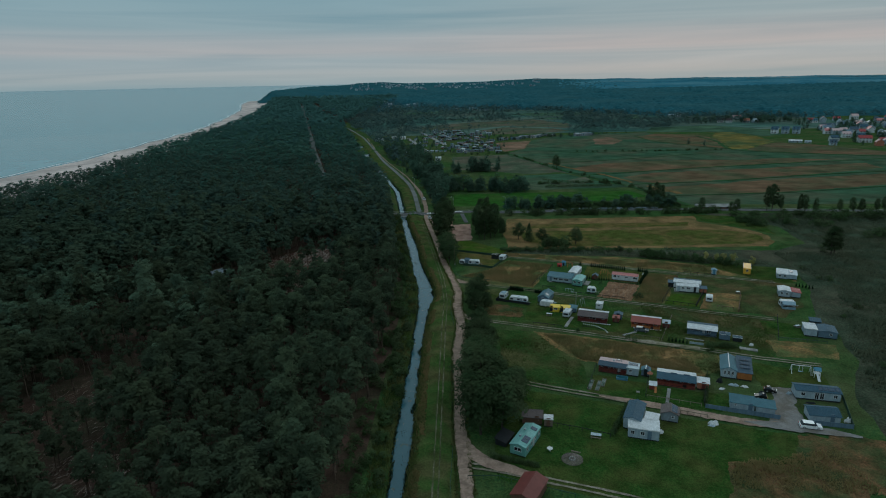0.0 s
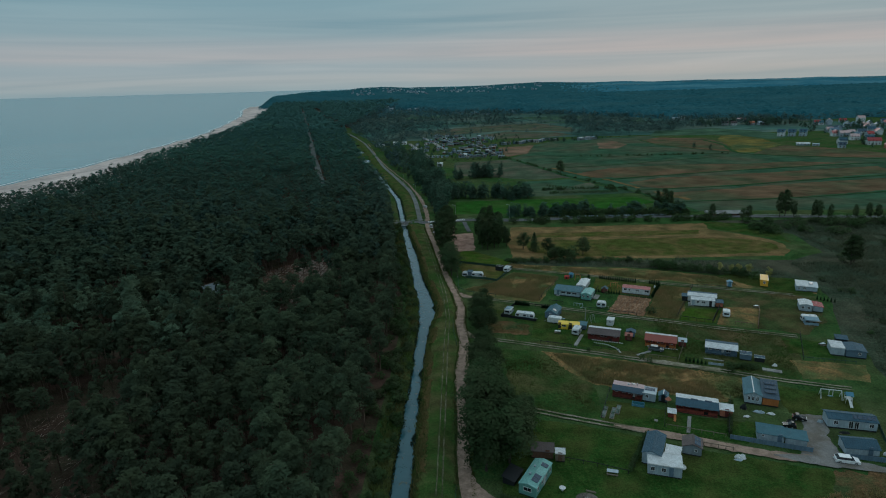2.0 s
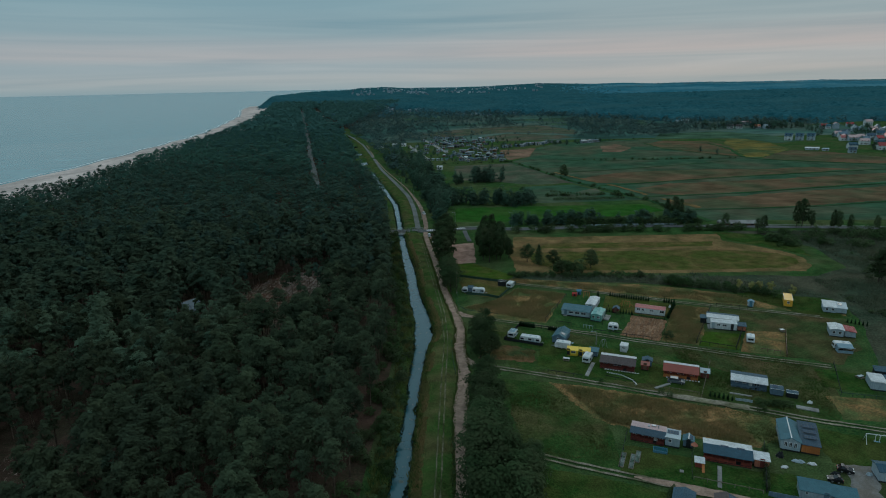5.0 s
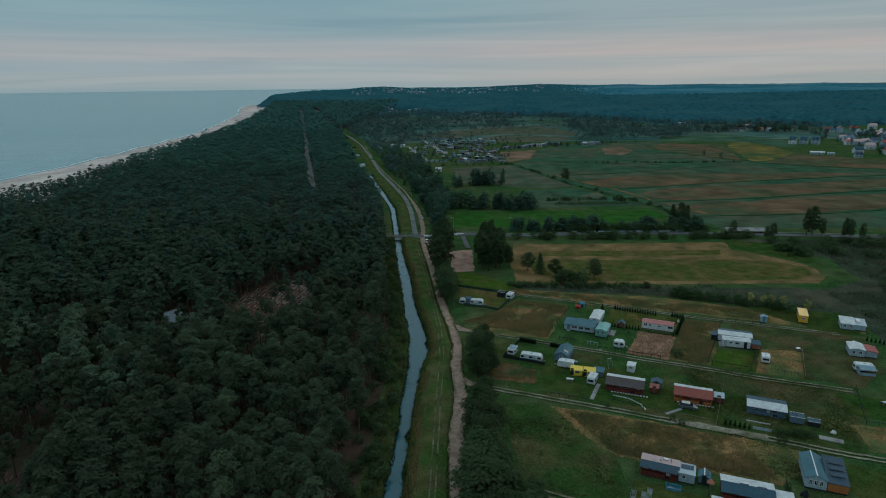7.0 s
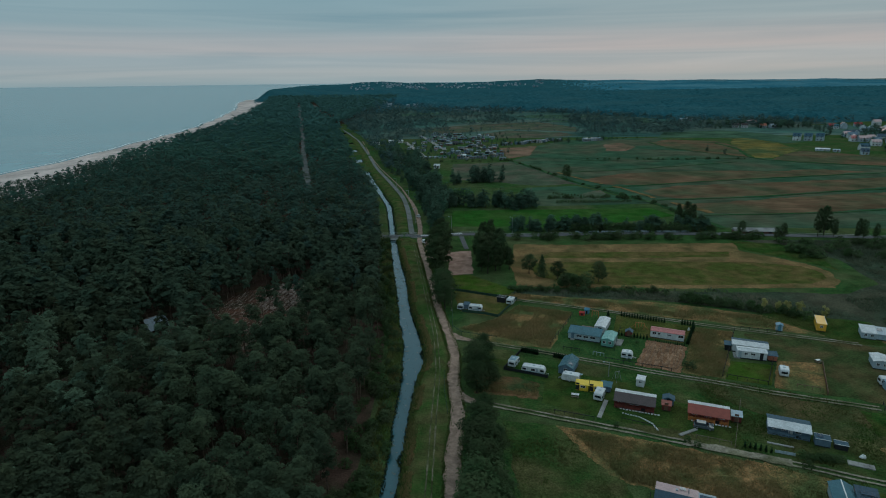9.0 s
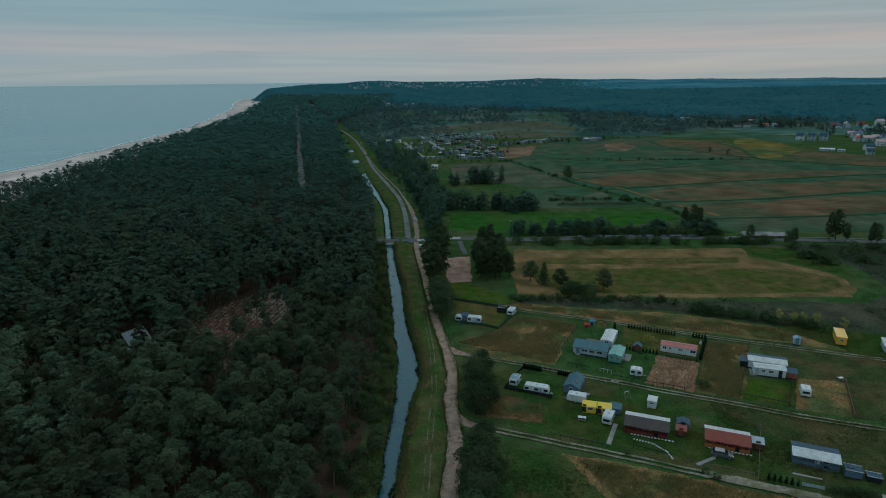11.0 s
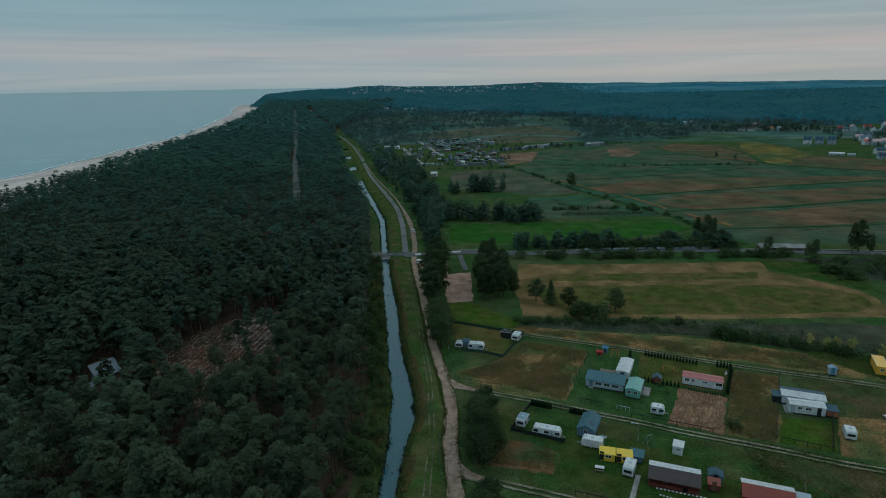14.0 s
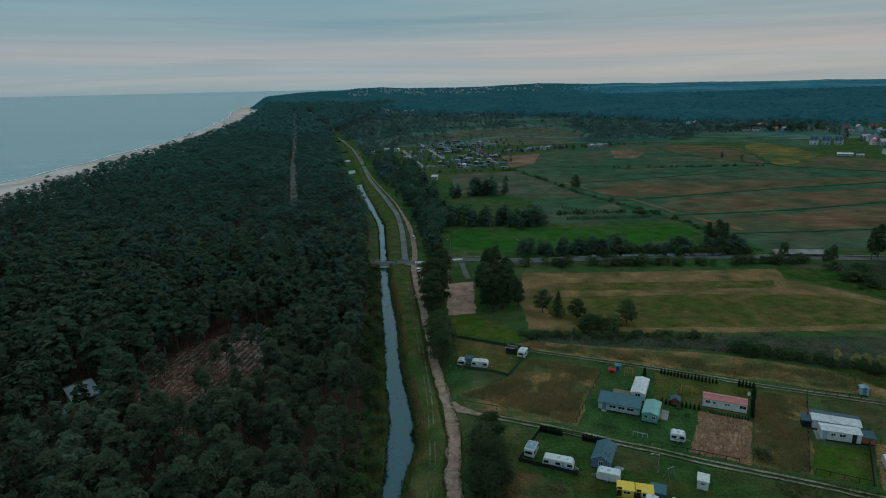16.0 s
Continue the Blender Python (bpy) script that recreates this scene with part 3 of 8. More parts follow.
strip("levee", list(range(-60, 338, 3)), lambda y: np.interp(y, BANK_Y, BANK_R) + 1.2, lambda y: np.interp(y, LEV_Y, LEV_X), M["levee"],
      "grassy canal levee with worn wheel tracks", "levee", n=12)
PATH_Y = (344, 402, 446, 505, 585, 702, 848, 1053)
PATH_X = (-24.4, -31.1, -38.3, -53.4, -75, -100.5, -134.5, -197)
strip("levee", list(range(347, 1000, 8)), lambda y: np.interp(y, BANK_Y, BANK_R) + 1.0, lambda y: np.interp(y, PATH_Y, PATH_X) - 0.8, M["levee"],
      "grassy canal levee beside the paved path", "levee", n=8)

# far country overlaid in a paler, bluer colour that stands for haze
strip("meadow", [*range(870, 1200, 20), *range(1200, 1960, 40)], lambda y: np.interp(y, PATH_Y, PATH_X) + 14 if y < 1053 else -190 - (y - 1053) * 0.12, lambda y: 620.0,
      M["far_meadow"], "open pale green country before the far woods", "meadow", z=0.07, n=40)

# ---- fields and plots ----
patch("field", [(21.5, 268), (21.5, 293), (25.5, 326), (46, 325), (128, 327), (125, 314), (143.5, 294), (146.5, 283), (145, 272), (137, 264.5), (92, 263.3), (36.5, 265), (26, 266)], M["track_tan"], "worn tan riding track round a pasture", z=0.04, ragged=0.7)
patch("field", [(34, 303.5), (41, 312), (120, 312), (117, 304.5), (70, 303)], M["track_field"], "olive pasture strip inside the track", z=0.08)
patch("field", [(30, 280), (29.5, 296), (60, 297), (85, 297), (120, 296.5), (140, 290), (143, 282), (140.5, 274.5), (132, 269), (94, 267.2), (60, 268), (39, 269.6)], M["track_field"], "olive pasture inside the riding track", z=0.08)
patch("field", [(127, 316), (128, 330), (148, 325), (155, 305), (151, 285), (147, 293), (136, 306)], M["lawn"], "fresh green field corner", z=0.10)
patch("field", [(-6, 363), (-4, 403), (52, 405), (114, 408), (121, 386), (66, 362)], M["bright"], "bright green hay field behind hedges", z=0.06)
patch("field", [(-7, 610), (46, 624), (78, 535), (90, 496), (55, 491), (-6, 523)], M["field_olive"], "olive brown rough field before the allotments", z=0.05, ragged=1.5)
patch("field", [(36, 418), (47, 481), (85, 488), (108, 438), (122, 422), (58, 416)], M["field_green"], "green garden plot beside the ditch", z=0.05)
patch("field", [(80, 454), (98, 471), (99.5, 444), (86, 437)], M["field_olive"], "small mown tan garden plot", z=0.10, ragged=1.0)
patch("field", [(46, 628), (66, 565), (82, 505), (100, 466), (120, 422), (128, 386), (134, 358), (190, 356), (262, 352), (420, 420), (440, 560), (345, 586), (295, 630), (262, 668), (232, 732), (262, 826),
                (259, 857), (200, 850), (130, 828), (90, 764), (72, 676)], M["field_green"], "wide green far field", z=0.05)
patch("field", [(95, 518), (136, 547), (204, 559), (253, 553), (300, 560), (330, 545), (300, 534), (232, 517), (167, 500), (137, 490), (108, 492)], M["field_brown"], "reddish brown strip of the far field", z=0.09, ragged=1.6)
patch("field", [(126, 464), (155, 485), (222, 494), (296, 511), (345, 522), (340, 490), (271, 466), (198, 446), (143, 437), (130, 446)], M["field_brown"], "reddish brown middle strip of the far field", z=0.09, ragged=1.6)
patch("field", [(132, 415), (164, 425), (208, 437), (253, 448), (320, 462), (335, 440), (290, 415), (216, 396), (183, 392), (149, 392), (134, 404)], M["field_brown"], "reddish brown near strip of the far field", z=0.09, ragged=1.6)
patch("field", [(169, 773), (193, 793), (200, 750), (178, 706), (159, 709)], M["field_tan"], "small pale bare spot in the far field", z=0.10, ragged=2.0)
patch("field", [(228, 793), (263, 827), (313, 803), (311, 736), (281, 645), (261, 670), (230, 733)], M["field_brown"], "brown harvested far field", z=0.10, ragged=1.5)
patch("field", [(259, 857), (292, 935), (388, 960), (420, 900), (430, 800), (380, 770), (370, 826), (355, 844)], M["field_pale"], "pale green meadow before the far houses", z=0.10)
patch("field", [(354, 844), (370, 826), (372, 770), (358, 701), (322, 664), (296, 635), (285, 641), (304, 710), (318, 775)], M["field_yellow"], "yellow flowering far field", z=0.14, ragged=2.0)
patch("field", [(358, 696), (385, 668), (400, 630), (430, 560), (347, 588), (307, 611), (294, 627), (322, 662)], M["field_brown"], "grey brown stubble field before the village", z=0.10, ragged=1.5)
patch("field", [(45, 743), (89, 764), (72, 676), (48, 650)], M["field_tan"], "bare brown field beside the allotments", z=0.12, ragged=1.0)
patch("field", [(28, 932), (72, 998), (148, 950), (162, 902), (98, 868), (48, 871)], M["field_olive"], "tan fallow field beyond the allotments", z=0.12, ragged=2.0)
patch("field", [(-71, 1002), (-13, 1099), (139, 1193), (190, 1044), (174, 963), (74, 1019), (-27, 945)], M["field_olive"], "dull brown rough meadow beyond the allotments", z=0.10, ragged=1.6)
for corners in ([(97, 1315), (148, 1363), (217, 1357), (285, 1302), (200, 1255)], [(-165, 1420), (-69, 1483), (-29, 1434), (-134, 1363)], [(298, 1184), (356, 1247), (340, 1140), (300, 1120)], [(-40, 1215), (60, 1262), (80, 1225), (0, 1190)],
                [(150, 1225), (260, 1200), (250, 1160), (160, 1180)], [(-300, 1800), (-230, 1900), (-190, 1850), (-250, 1760)], [(-230, 1560), (-150, 1640), (-100, 1600), (-180, 1530)]):
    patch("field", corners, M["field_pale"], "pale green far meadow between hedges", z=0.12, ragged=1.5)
for line, w_ in (([(101, 478), (138, 489), (168, 499), (233, 516), (310, 533), (400, 550)], 2.6), ([(125, 432), (159, 436), (194, 441), (261, 460), (380, 486)], 2.6), ([(138, 387), (166, 388), (216, 392), (300, 412)], 2.0),
                 ([(96, 644), (124, 628), (196, 634), (271, 635)], 2.0), ([(81, 553), (127, 562), (177, 580), (254, 611)], 1.8), ([(302, 779), (301, 716), (280, 641), (288, 621), (316, 602), (345, 585), (420, 545)], 4.0),
                 ([(47, 639), (67, 575), (83, 514), (100, 470), (120, 426), (128.5, 392), (133, 371), (136, 356)], 3.4), ([(228, 795), (231, 733), (262, 670), (281, 643)], 2.6)):
    ribbon("ditch", line, w_, 0.27, M["ditch"], "dark green grassy field ditch", 0.2, 6, category="ditch")
# the marsh on the far side of the plots
patch("marsh", [(79, 90), (89, 112), (92, 131), (98, 140), (106, 150), (111, 166), (110, 178), (120, 196), (128, 212), (130, 232), (100, 240), (76, 250), (18, 258), (20, 264), (97, 259), (140, 258), (156, 268), (160, 300),
                (135, 332), (250, 330), (330, 330), (330, 200), (200, 90)], M["marsh"], "brown-green reed marsh beside the plots", z=0.03, ragged=1.2, category="marsh")
# plots between the lanes
patch("plot", [(0, 227), (12, 233.5), (20, 246), (37, 239.5), (31.3, 225.3), (26, 211.5), (12, 215.5), (1, 219.5)], M["dry"], "uncut plot of dry brown grass", category="plot")
patch("plot", [(12, 255.5), (58, 239), (100, 224), (124, 216), (128, 226), (100, 236), (76, 247), (20, 257.5)], M["dry"], "strip of rough dry grass along a lane", z=0.06, category="plot")
patch("plot", [(56, 217), (65.3, 212.6), (58, 197), (47.7, 201.4)], M["hay"], "plot covered with cut hay", category="plot")
patch("plot", [(73.5, 227), (83, 223.5), (68.5, 193.5), (59, 197)], M["dry"], "uncut plot of tall olive grass", category="plot")
patch("plot", [(74.2, 203.5), (84.2, 201.2), (78.4, 190.4), (68.8, 193.6)], M["bright_lawn"], "neat green lawn", z=0.07, ragged=0.1, category="lawn")
patch("plot", [(86, 222), (99, 220), (122, 212.5), (112, 190), (101, 181), (88, 187)], M["rough"], "rough olive brown grass beside the marsh", z=0.045, ragged=0.8, category="plot")
patch("plot", [(87.0, 204.1), (98.0, 201.7), (89.7, 185.7), (79.0, 189.0)], M["dry"], "bare brown fenced plot", z=0.08, ragged=0.25, category="plot")
patch("plot", [(51.6, 237), (72.3, 227.6), (65.2, 215.7), (47.4, 223.7)], M["track_field"], "fenced playing lawn", z=0.06, ragged=0.15, category="lawn")
patch("plot", [(8, 212), (97, 176.5), (90, 162), (84, 152), (12, 180)], M["meadow"], "green plots between two lanes", z=0.03, category="plot")
patch("plot", [(8, 206), (48, 189), (44, 180), (52, 177), (46, 170), (34, 174), (20, 181), (22, 191), (14, 197)], M["lawn"], "mown lawn between caravans", z=0.06, category="lawn")
patch("plot", [(4, 193), (12, 195), (20, 190.5), (19, 183), (5, 186)], M["corner"], "brown uncut corner by the lane", z=0.07, ragged=0.8, category="plot")
patch("plot", [(46, 170.5), (51, 182), (62, 178), (60, 163.5)], M["lawn"], "lawn round the red cabin", z=0.07, category="lawn")
patch("plot", [(22, 171), (38, 166), (60, 158), (74, 152), (70, 146), (62, 142), (50, 146), (34, 151), (30, 153)], M["dry"], "rough brown grass along the lane", z=0.06, ragged=0.8, category="plot")
patch("plot", [(10, 173), (22, 171), (32, 152), (31, 133.5), (12, 141)], M["meadow"], "green uncut meadow plot", z=0.05, category="plot")
patch("plot", [(34, 143), (48, 137.5), (45.5, 129.5), (31.5, 134)], M["lawn"], "lawn with garden beds", z=0.07, category="lawn")
patch("plot", [(48, 137), (62, 132), (59, 124.5), (45.5, 129)], M["lawn"], "lawn before the long cabin", z=0.07, category="lawn")
patch("plot", [(62, 133), (72, 129), (70, 124), (60, 127)], M["lawn"], "small fenced lawn", z=0.07, category="lawn")
patch("plot", [(74, 150), (92, 144), (88, 131), (74, 137)], M["lawn"], "lawn with swings", z=0.06, category="lawn")
patch("plot", [(11, 137), (33, 129), (44, 124), (60, 118.5), (78, 112), (74, 96), (40, 92), (6, 101), (7, 112)], M["lawn"], "large mown lawn of the first plots", z=0.035, category="lawn")
patch("plot", [(70, 115), (81, 115.5), (88, 112), (90, 96), (74, 96), (66, 105)], M["corner"], "olive brown rough grass beside the gravel lane", z=0.06, ragged=1.0, category="plot")
patch("plot", [(53, 105.5), (58, 105), (65, 105.4), (72, 104), (76, 101), (72, 93), (58, 90), (46, 91)], M["corner"], "reddish brown uncut corner plot", z=0.07, ragged=0.7, category="plot")
patch("plot", [(88, 163.5), (105, 160), (101, 151), (86, 153)], M["dry"], "dark brown bare plot", z=0.06, category="plot")
patch("plot", [(60, 191), (97, 177.5), (91, 166), (78, 168), (66, 180)], M["rough"], "olive rough grass between two lanes", z=0.05, ragged=0.8, category="plot")
patch("plot", [(93, 178), (104, 174), (100, 165), (90, 168)], M["lawn"], "lawn of the end cabin", z=0.07, category="lawn")
patch("plot", [(76, 136), (81, 135), (77, 128), (75.5, 119.5), (67.5, 120.5), (71, 126), (74, 131)], M["gravel"], "grey gravel yard between cabins", z=0.08, category="yard")
patch("plot", [(98, 236), (104, 240), (128, 231), (122, 214), (112, 217)], M["lawn"], "green plots at the end of the lane", z=0.09, category="plot")
patch("plot", [(-3, 262), (13, 255), (20, 252), (12.5, 235.5), (0.6, 240.5)], M["track_field"], "fenced caravan plot", z=0.07, ragged=0.1, category="plot")
patch("plot", [(-4.5, 263), (18, 257), (20, 262), (4, 280), (-6, 280)], M["bright_lawn"], "green lawn before the tall trees", z=0.05, category="lawn")
patch("yard", [(-5.2, 312), (4.6, 315), (5, 281.5), (-4, 280)], M["yard"], "bare reddish dirt yard", z=0.07, category="yard")
patch("yard", [(-17, 296), (-5, 300), (-5, 336), (-20, 336)], M["yard"], "bare dirt verge near the crossing", z=0.04, category="yard")
patch("clearing", [(-82, 262), (-70, 272), (-57, 270), (-46, 244), (-47, 222), (-58, 208), (-84, 210), (-88, 232)], M["stubble"], "felled clearing with reddish litter", z=0.09, category="clearing")

# ---- roads ----
ribbon("dirt_road", [(0.2, -60), (0.2, 40), (0.1, 95), (0.3, 104), (-0.9, 111), (-1.0, 120), (-1.1, 133), (-1.3, 146), (-1.7, 158), (-0.6, 170), (-0.4, 178), (-1.4, 187), (-1.9, 192), (-1.5, 206), (-2.5, 217),
                     (-5.3, 230), (-7.8, 245), (-10.7, 271), (-14.7, 296), (-20, 332), (-20.9, 357), (-24.7, 389), (-29.8, 422), (-43, 483), (-71.5, 585), (-89, 657), (-128, 840)],
       [2.4, 2.4, 2.4, 2.4, 2.6, 3.2, 3.1, 2.8, 2.6, 2.4, 2.4, 2.4, 1.2] + [0.8] * 9, 0.20, M["dirt"], "rutted pale brown dirt road", 0.10, 3.0, category="road")
ribbon("paved_path", list(zip(PATH_X, PATH_Y)), 2.8, 0.5, M["path"], "grey asphalt path along the levee", 0.02, 6.0, category="path")
ribbon("main_road", [(-42, 341), (-20, 341.5), (6, 347), (27, 342), (80, 347), (141, 343), (215, 334), (330, 322), (480, 300)], 5.5, 0.22, M["asphalt"], "grey asphalt cross road", 0.01, 4.0, category="road")
ribbon("side_road", [(0.5, 341), (1.5, 330), (3, 318)], 2.2, 0.23, M["asphalt"], "short asphalt spur with white edges", 0.02, 3.0, category="road")
LANES = [
    [(0.5, 105), (8.4, 103.1), (14.7, 100.5), (24.8, 97.1), (38, 92), (60, 84)],
    [(0, 145.2), (13.5, 139.6), (22.3, 136), (32.6, 132), (41.3, 129), (48.1, 126), (56, 122.6), (64.6, 119.7), (71.3, 118.2), (80, 115.6)],
    [(0, 182.5), (8.9, 179.7), (16.6, 176.7), (24.1, 174), (31.2, 171.4), (39.4, 168.4), (48, 164.8), (57, 161.6), (67, 157.8), (79, 152.4), (95, 147)],
    [(-1, 218.4), (8.3, 215), (18.3, 211.3), (27.6, 207.4), (34.1, 204.3), (39.6, 202.3), (47.5, 198.5), (57.1, 194.6), (67.9, 190.4), (76.6, 186.4), (98, 179)],
    [(15.7, 254), (19.5, 251.6), (29.5, 247.8), (38.4, 244.6), (48.2, 241), (57.4, 237), (67.6, 232.8), (74.6, 229.6), (84.3, 226), (93.3, 222.8), (101, 220), (116, 214.4)],
]
for lane in LANES:
    c = np.array(lane)
    d = np.gradient(c, axis=0)
    d /= np.hypot(d[:, 0], d[:, 1])[:, None]
    nrm = np.c_[d[:, 1], -d[:, 0]]
    for s in (-1, 1):
        ribbon("wheel_rut", c + nrm * 0.72 * s, 0.55, 0.20, M["rut"], "pale sandy wheel rut of a grassy lane", 0.25, 1.6, category="lane")
ribbon("lane", [*LANES[1][3:9]], [0.5, 1.8, 2.7, 2.9, 2.8, 2.9, 2.4], 0.21, M["dirt"], "bare earth lane between fences", 0.12, 1.2, category="lane")
ribbon("lane", [(62, 120.4), (66, 119.4), (71.3, 118.1), (76, 116.8), (80, 115.5), (84, 114)], [0.4, 2.6, 3.4, 3.4, 2.4, 0.6], 0.255, M["gravel"], "grey gravel end of the lane", 0.12, 1.2, category="lane")
ribbon("lane", [(-1.0, 119), (-0.6, 113), (0.9, 109), (4.2, 105.8), (9, 103.4), (15, 100.9)], [1.8, 2.6, 3.4, 3.0, 2.4, 0.8], 0.225, M["dirt"], "pale dirt bend from the road into the first lane", 0.08, 1.2, category="lane")
ribbon("lane", LANES[2][6:9], 2.6, 0.215, M["rut"], "bare sandy lane", 0.15, 2.0, category="lane")
for bend in ([(-2.2, 222), (-1.2, 219.4), (1.4, 217.8), (5, 216.2)], [(-0.6, 187), (0.4, 184), (2.4, 182), (6, 180.8)], [(-1.2, 149), (-0.4, 146.6), (2, 144.6), (6, 142.8)]):
    ribbon("lane", bend, [1.6, 2.4, 2.0, 0.5], 0.205, M["dirt"], "worn dirt bend from the road into a lane", 0.08, 0.8, category="lane")
for s in (-0.55, 0.55):
    ribbon("wheel_rut", [(-5.7 + s, 60), (-5.8 + s, 112), (-5.9 + s, 148), (-6 + s, 175), (-5.8 + s, 196), (-6.5 + s, 206), (-7.5 + s, 220), (-10.8 + s, 245), (-15.4 + s, 279), (-22.2 + s, 328)],
           0.28, 0.10, M["track_pale"], "faint wheel rut in the levee grass", 0.3, 1.6, category="track")
for line, w_ in (([(-57, 917), (-38, 828), (-17, 727)], 5.0), ([(-70, 823), (-52, 740), (-34, 654)], 4.6), ([(14, 801), (28, 730), (41, 668)], 2.6), ([(-30, 903), (-9, 805)], 2.2)):
    ribbon("far_lane", line, w_, 0.4, M["concrete"], "pale lane among allotments", 0.05, 8, category="lane")
for line, w_ in (([(81, 553), (92, 523), (105, 494)], 2.6), ([(110.6, 485), (119, 463), (126, 439)], 3.0), ([(131, 423), (139, 411), (144, 392)], 4.0)):
    ribbon("field_track", line, w_, 0.29, M["track_tan"], "pale farm track beside a ditch", 0.25, 5, category="track")
ribbon("forest_track", [(-94, 425), (-104, 455), (-119, 511), (-141, 593), (-162, 667), (-194, 795), (-247, 993), (-330, 1304), (-470, 1830)], [5, 6, 6, 7, 8, 9, 10], 0.2, M["path"],
       "straight pale track through the forest", 0.12, 8, category="track")
for line in ([(-274, 1307), (-306, 1405)], [(-352, 1561), (-390, 1690), (-434, 1847)]):
    ribbon("forest_track", line, 15, 0.3, M["gravel"], "pale far bend of the coast road", 0.05, 20, category="road")

# raked swaths of hay that wander over the hay plot
for k in range(15):
    t = (k + 0.5) / 15
    line = []
    for j in range(9):
        u = j / 8
        x = 56 + 9 * t + (-8.0 + 0.4 * t) * u + 0.55 * math.sin(u * 7 + k * 1.7)
        y = 216.6 - 4.2 * t - 15.4 * u + 0.8 * math.sin(u * 5 + k * 2.3)
        line.append((x, y))
    ribbon("hay_swath", line, [0.25, 0.5, 0.4, 0.6, 0.45, 0.55, 0.3], 0.14, M["straw"], "raked swath of dry cut hay", 0.25, 0.6, kind="structure", crown=0.16, category="hay")

# ---- trees ----
RNG = np.random.default_rng(7)


def leaf_tris(rng, centres, radii, n, size, flat=0.5, slim=0.7):
    """n small leaf-spray triangles in each ellipsoidal clump; returns vertices and faces."""
    c = np.repeat(np.asarray(centres, float), n, axis=0)
    r = np.repeat(np.asarray(radii, float), n, axis=0)
    k = len(c)
    d = rng.normal(size=(k, 3))
    d /= np.linalg.norm(d, axis=1)[:, None]
    d[:, 2] = np.where(d[:, 2] < -0.35, -d[:, 2], d[:, 2])
    p = c + d * r * (0.35 + 0.8 * rng.random((k, 1)) ** 0.7)
    out = c - c.mean(axis=0)
    out /= np.linalg.norm(out, axis=1)[:, None] + 0.3
    nrm = (d * 0.5 + out * 0.7) * (1 - flat) + np.array((0, 0, flat)) + rng.normal(size=(k, 3)) * 0.24
    nrm /= np.linalg.norm(nrm, axis=1)[:, None]
    a = np.cross(nrm, rng.normal(size=(k, 3)))
    a /= np.linalg.norm(a, axis=1)[:, None]
    b = np.cross(nrm, a)
    s = size * (0.6 + 0.8 * rng.random((k, 1)))
    v = np.stack([p + a * s, p - a * s * 0.6 + b * s * slim, p - a * s * 0.6 - b * s * slim], axis=1).reshape(-1, 3)
    return v, np.arange(3 * k).reshape(-1, 3)


def pine_clumps(rng, h, spread, clumps):
    """Clump centres and radii of a Scots pine crown: many small tufts in a ragged ovoid on the upper trunk."""
    cs, rs = [], []
    base = 0.42 + 0.12 * rng.random()
    for i in range(clumps):
        t = (i + rng.random()) / clumps
        z = h * (base + (0.98 - base) * t)
        w = spread * math.sin(math.pi * (0.18 + 0.80 * t)) ** 0.8
        ang = i * 2.4 + rng.random() * 1.4
        q = w * (0.2 + 0.75 * rng.random() ** 0.7) if i < clumps - 1 else 0.0
        cs.append((q * math.cos(ang), q * math.sin(ang), z + 0.3 * rng.normal()))
        s = spread * (0.30 + 0.2 * rng.random())
        rs.append((s, s, s * 0.75))
    return cs, rs


def trunk_bm(rng, h, r, lean, limbs, limb_z, limb_len):
    bm = bmesh.new()
    pts = [Vector((lean * math.sin(i * 0.9) * i / 4, lean * math.cos(i * 1.3) * i / 4, h * i / 4)) for i in range(5)]
    for i in range(4):
        tube(bm, pts[i], pts[i + 1], r * (1 - 0.2 * i), r * (0.8 - 0.2 * i), 6)
    for i in range(limbs):
        t = limb_z + (0.95 - limb_z) * (i + rng.random()) / limbs
        p = pts[min(3, int(t * 4))].lerp(pts[min(3, int(t * 4)) + 1], t * 4 - min(3, int(t * 4)))
        a = i * 2.4 + rng.random()
        e = p + Vector((math.cos(a), math.sin(a), 0.45)) * limb_len * (1.05 - 0.6 * (t - limb_z))
        tube(bm, p, e, r * 0.32, r * 0.1, 4)
    return bm


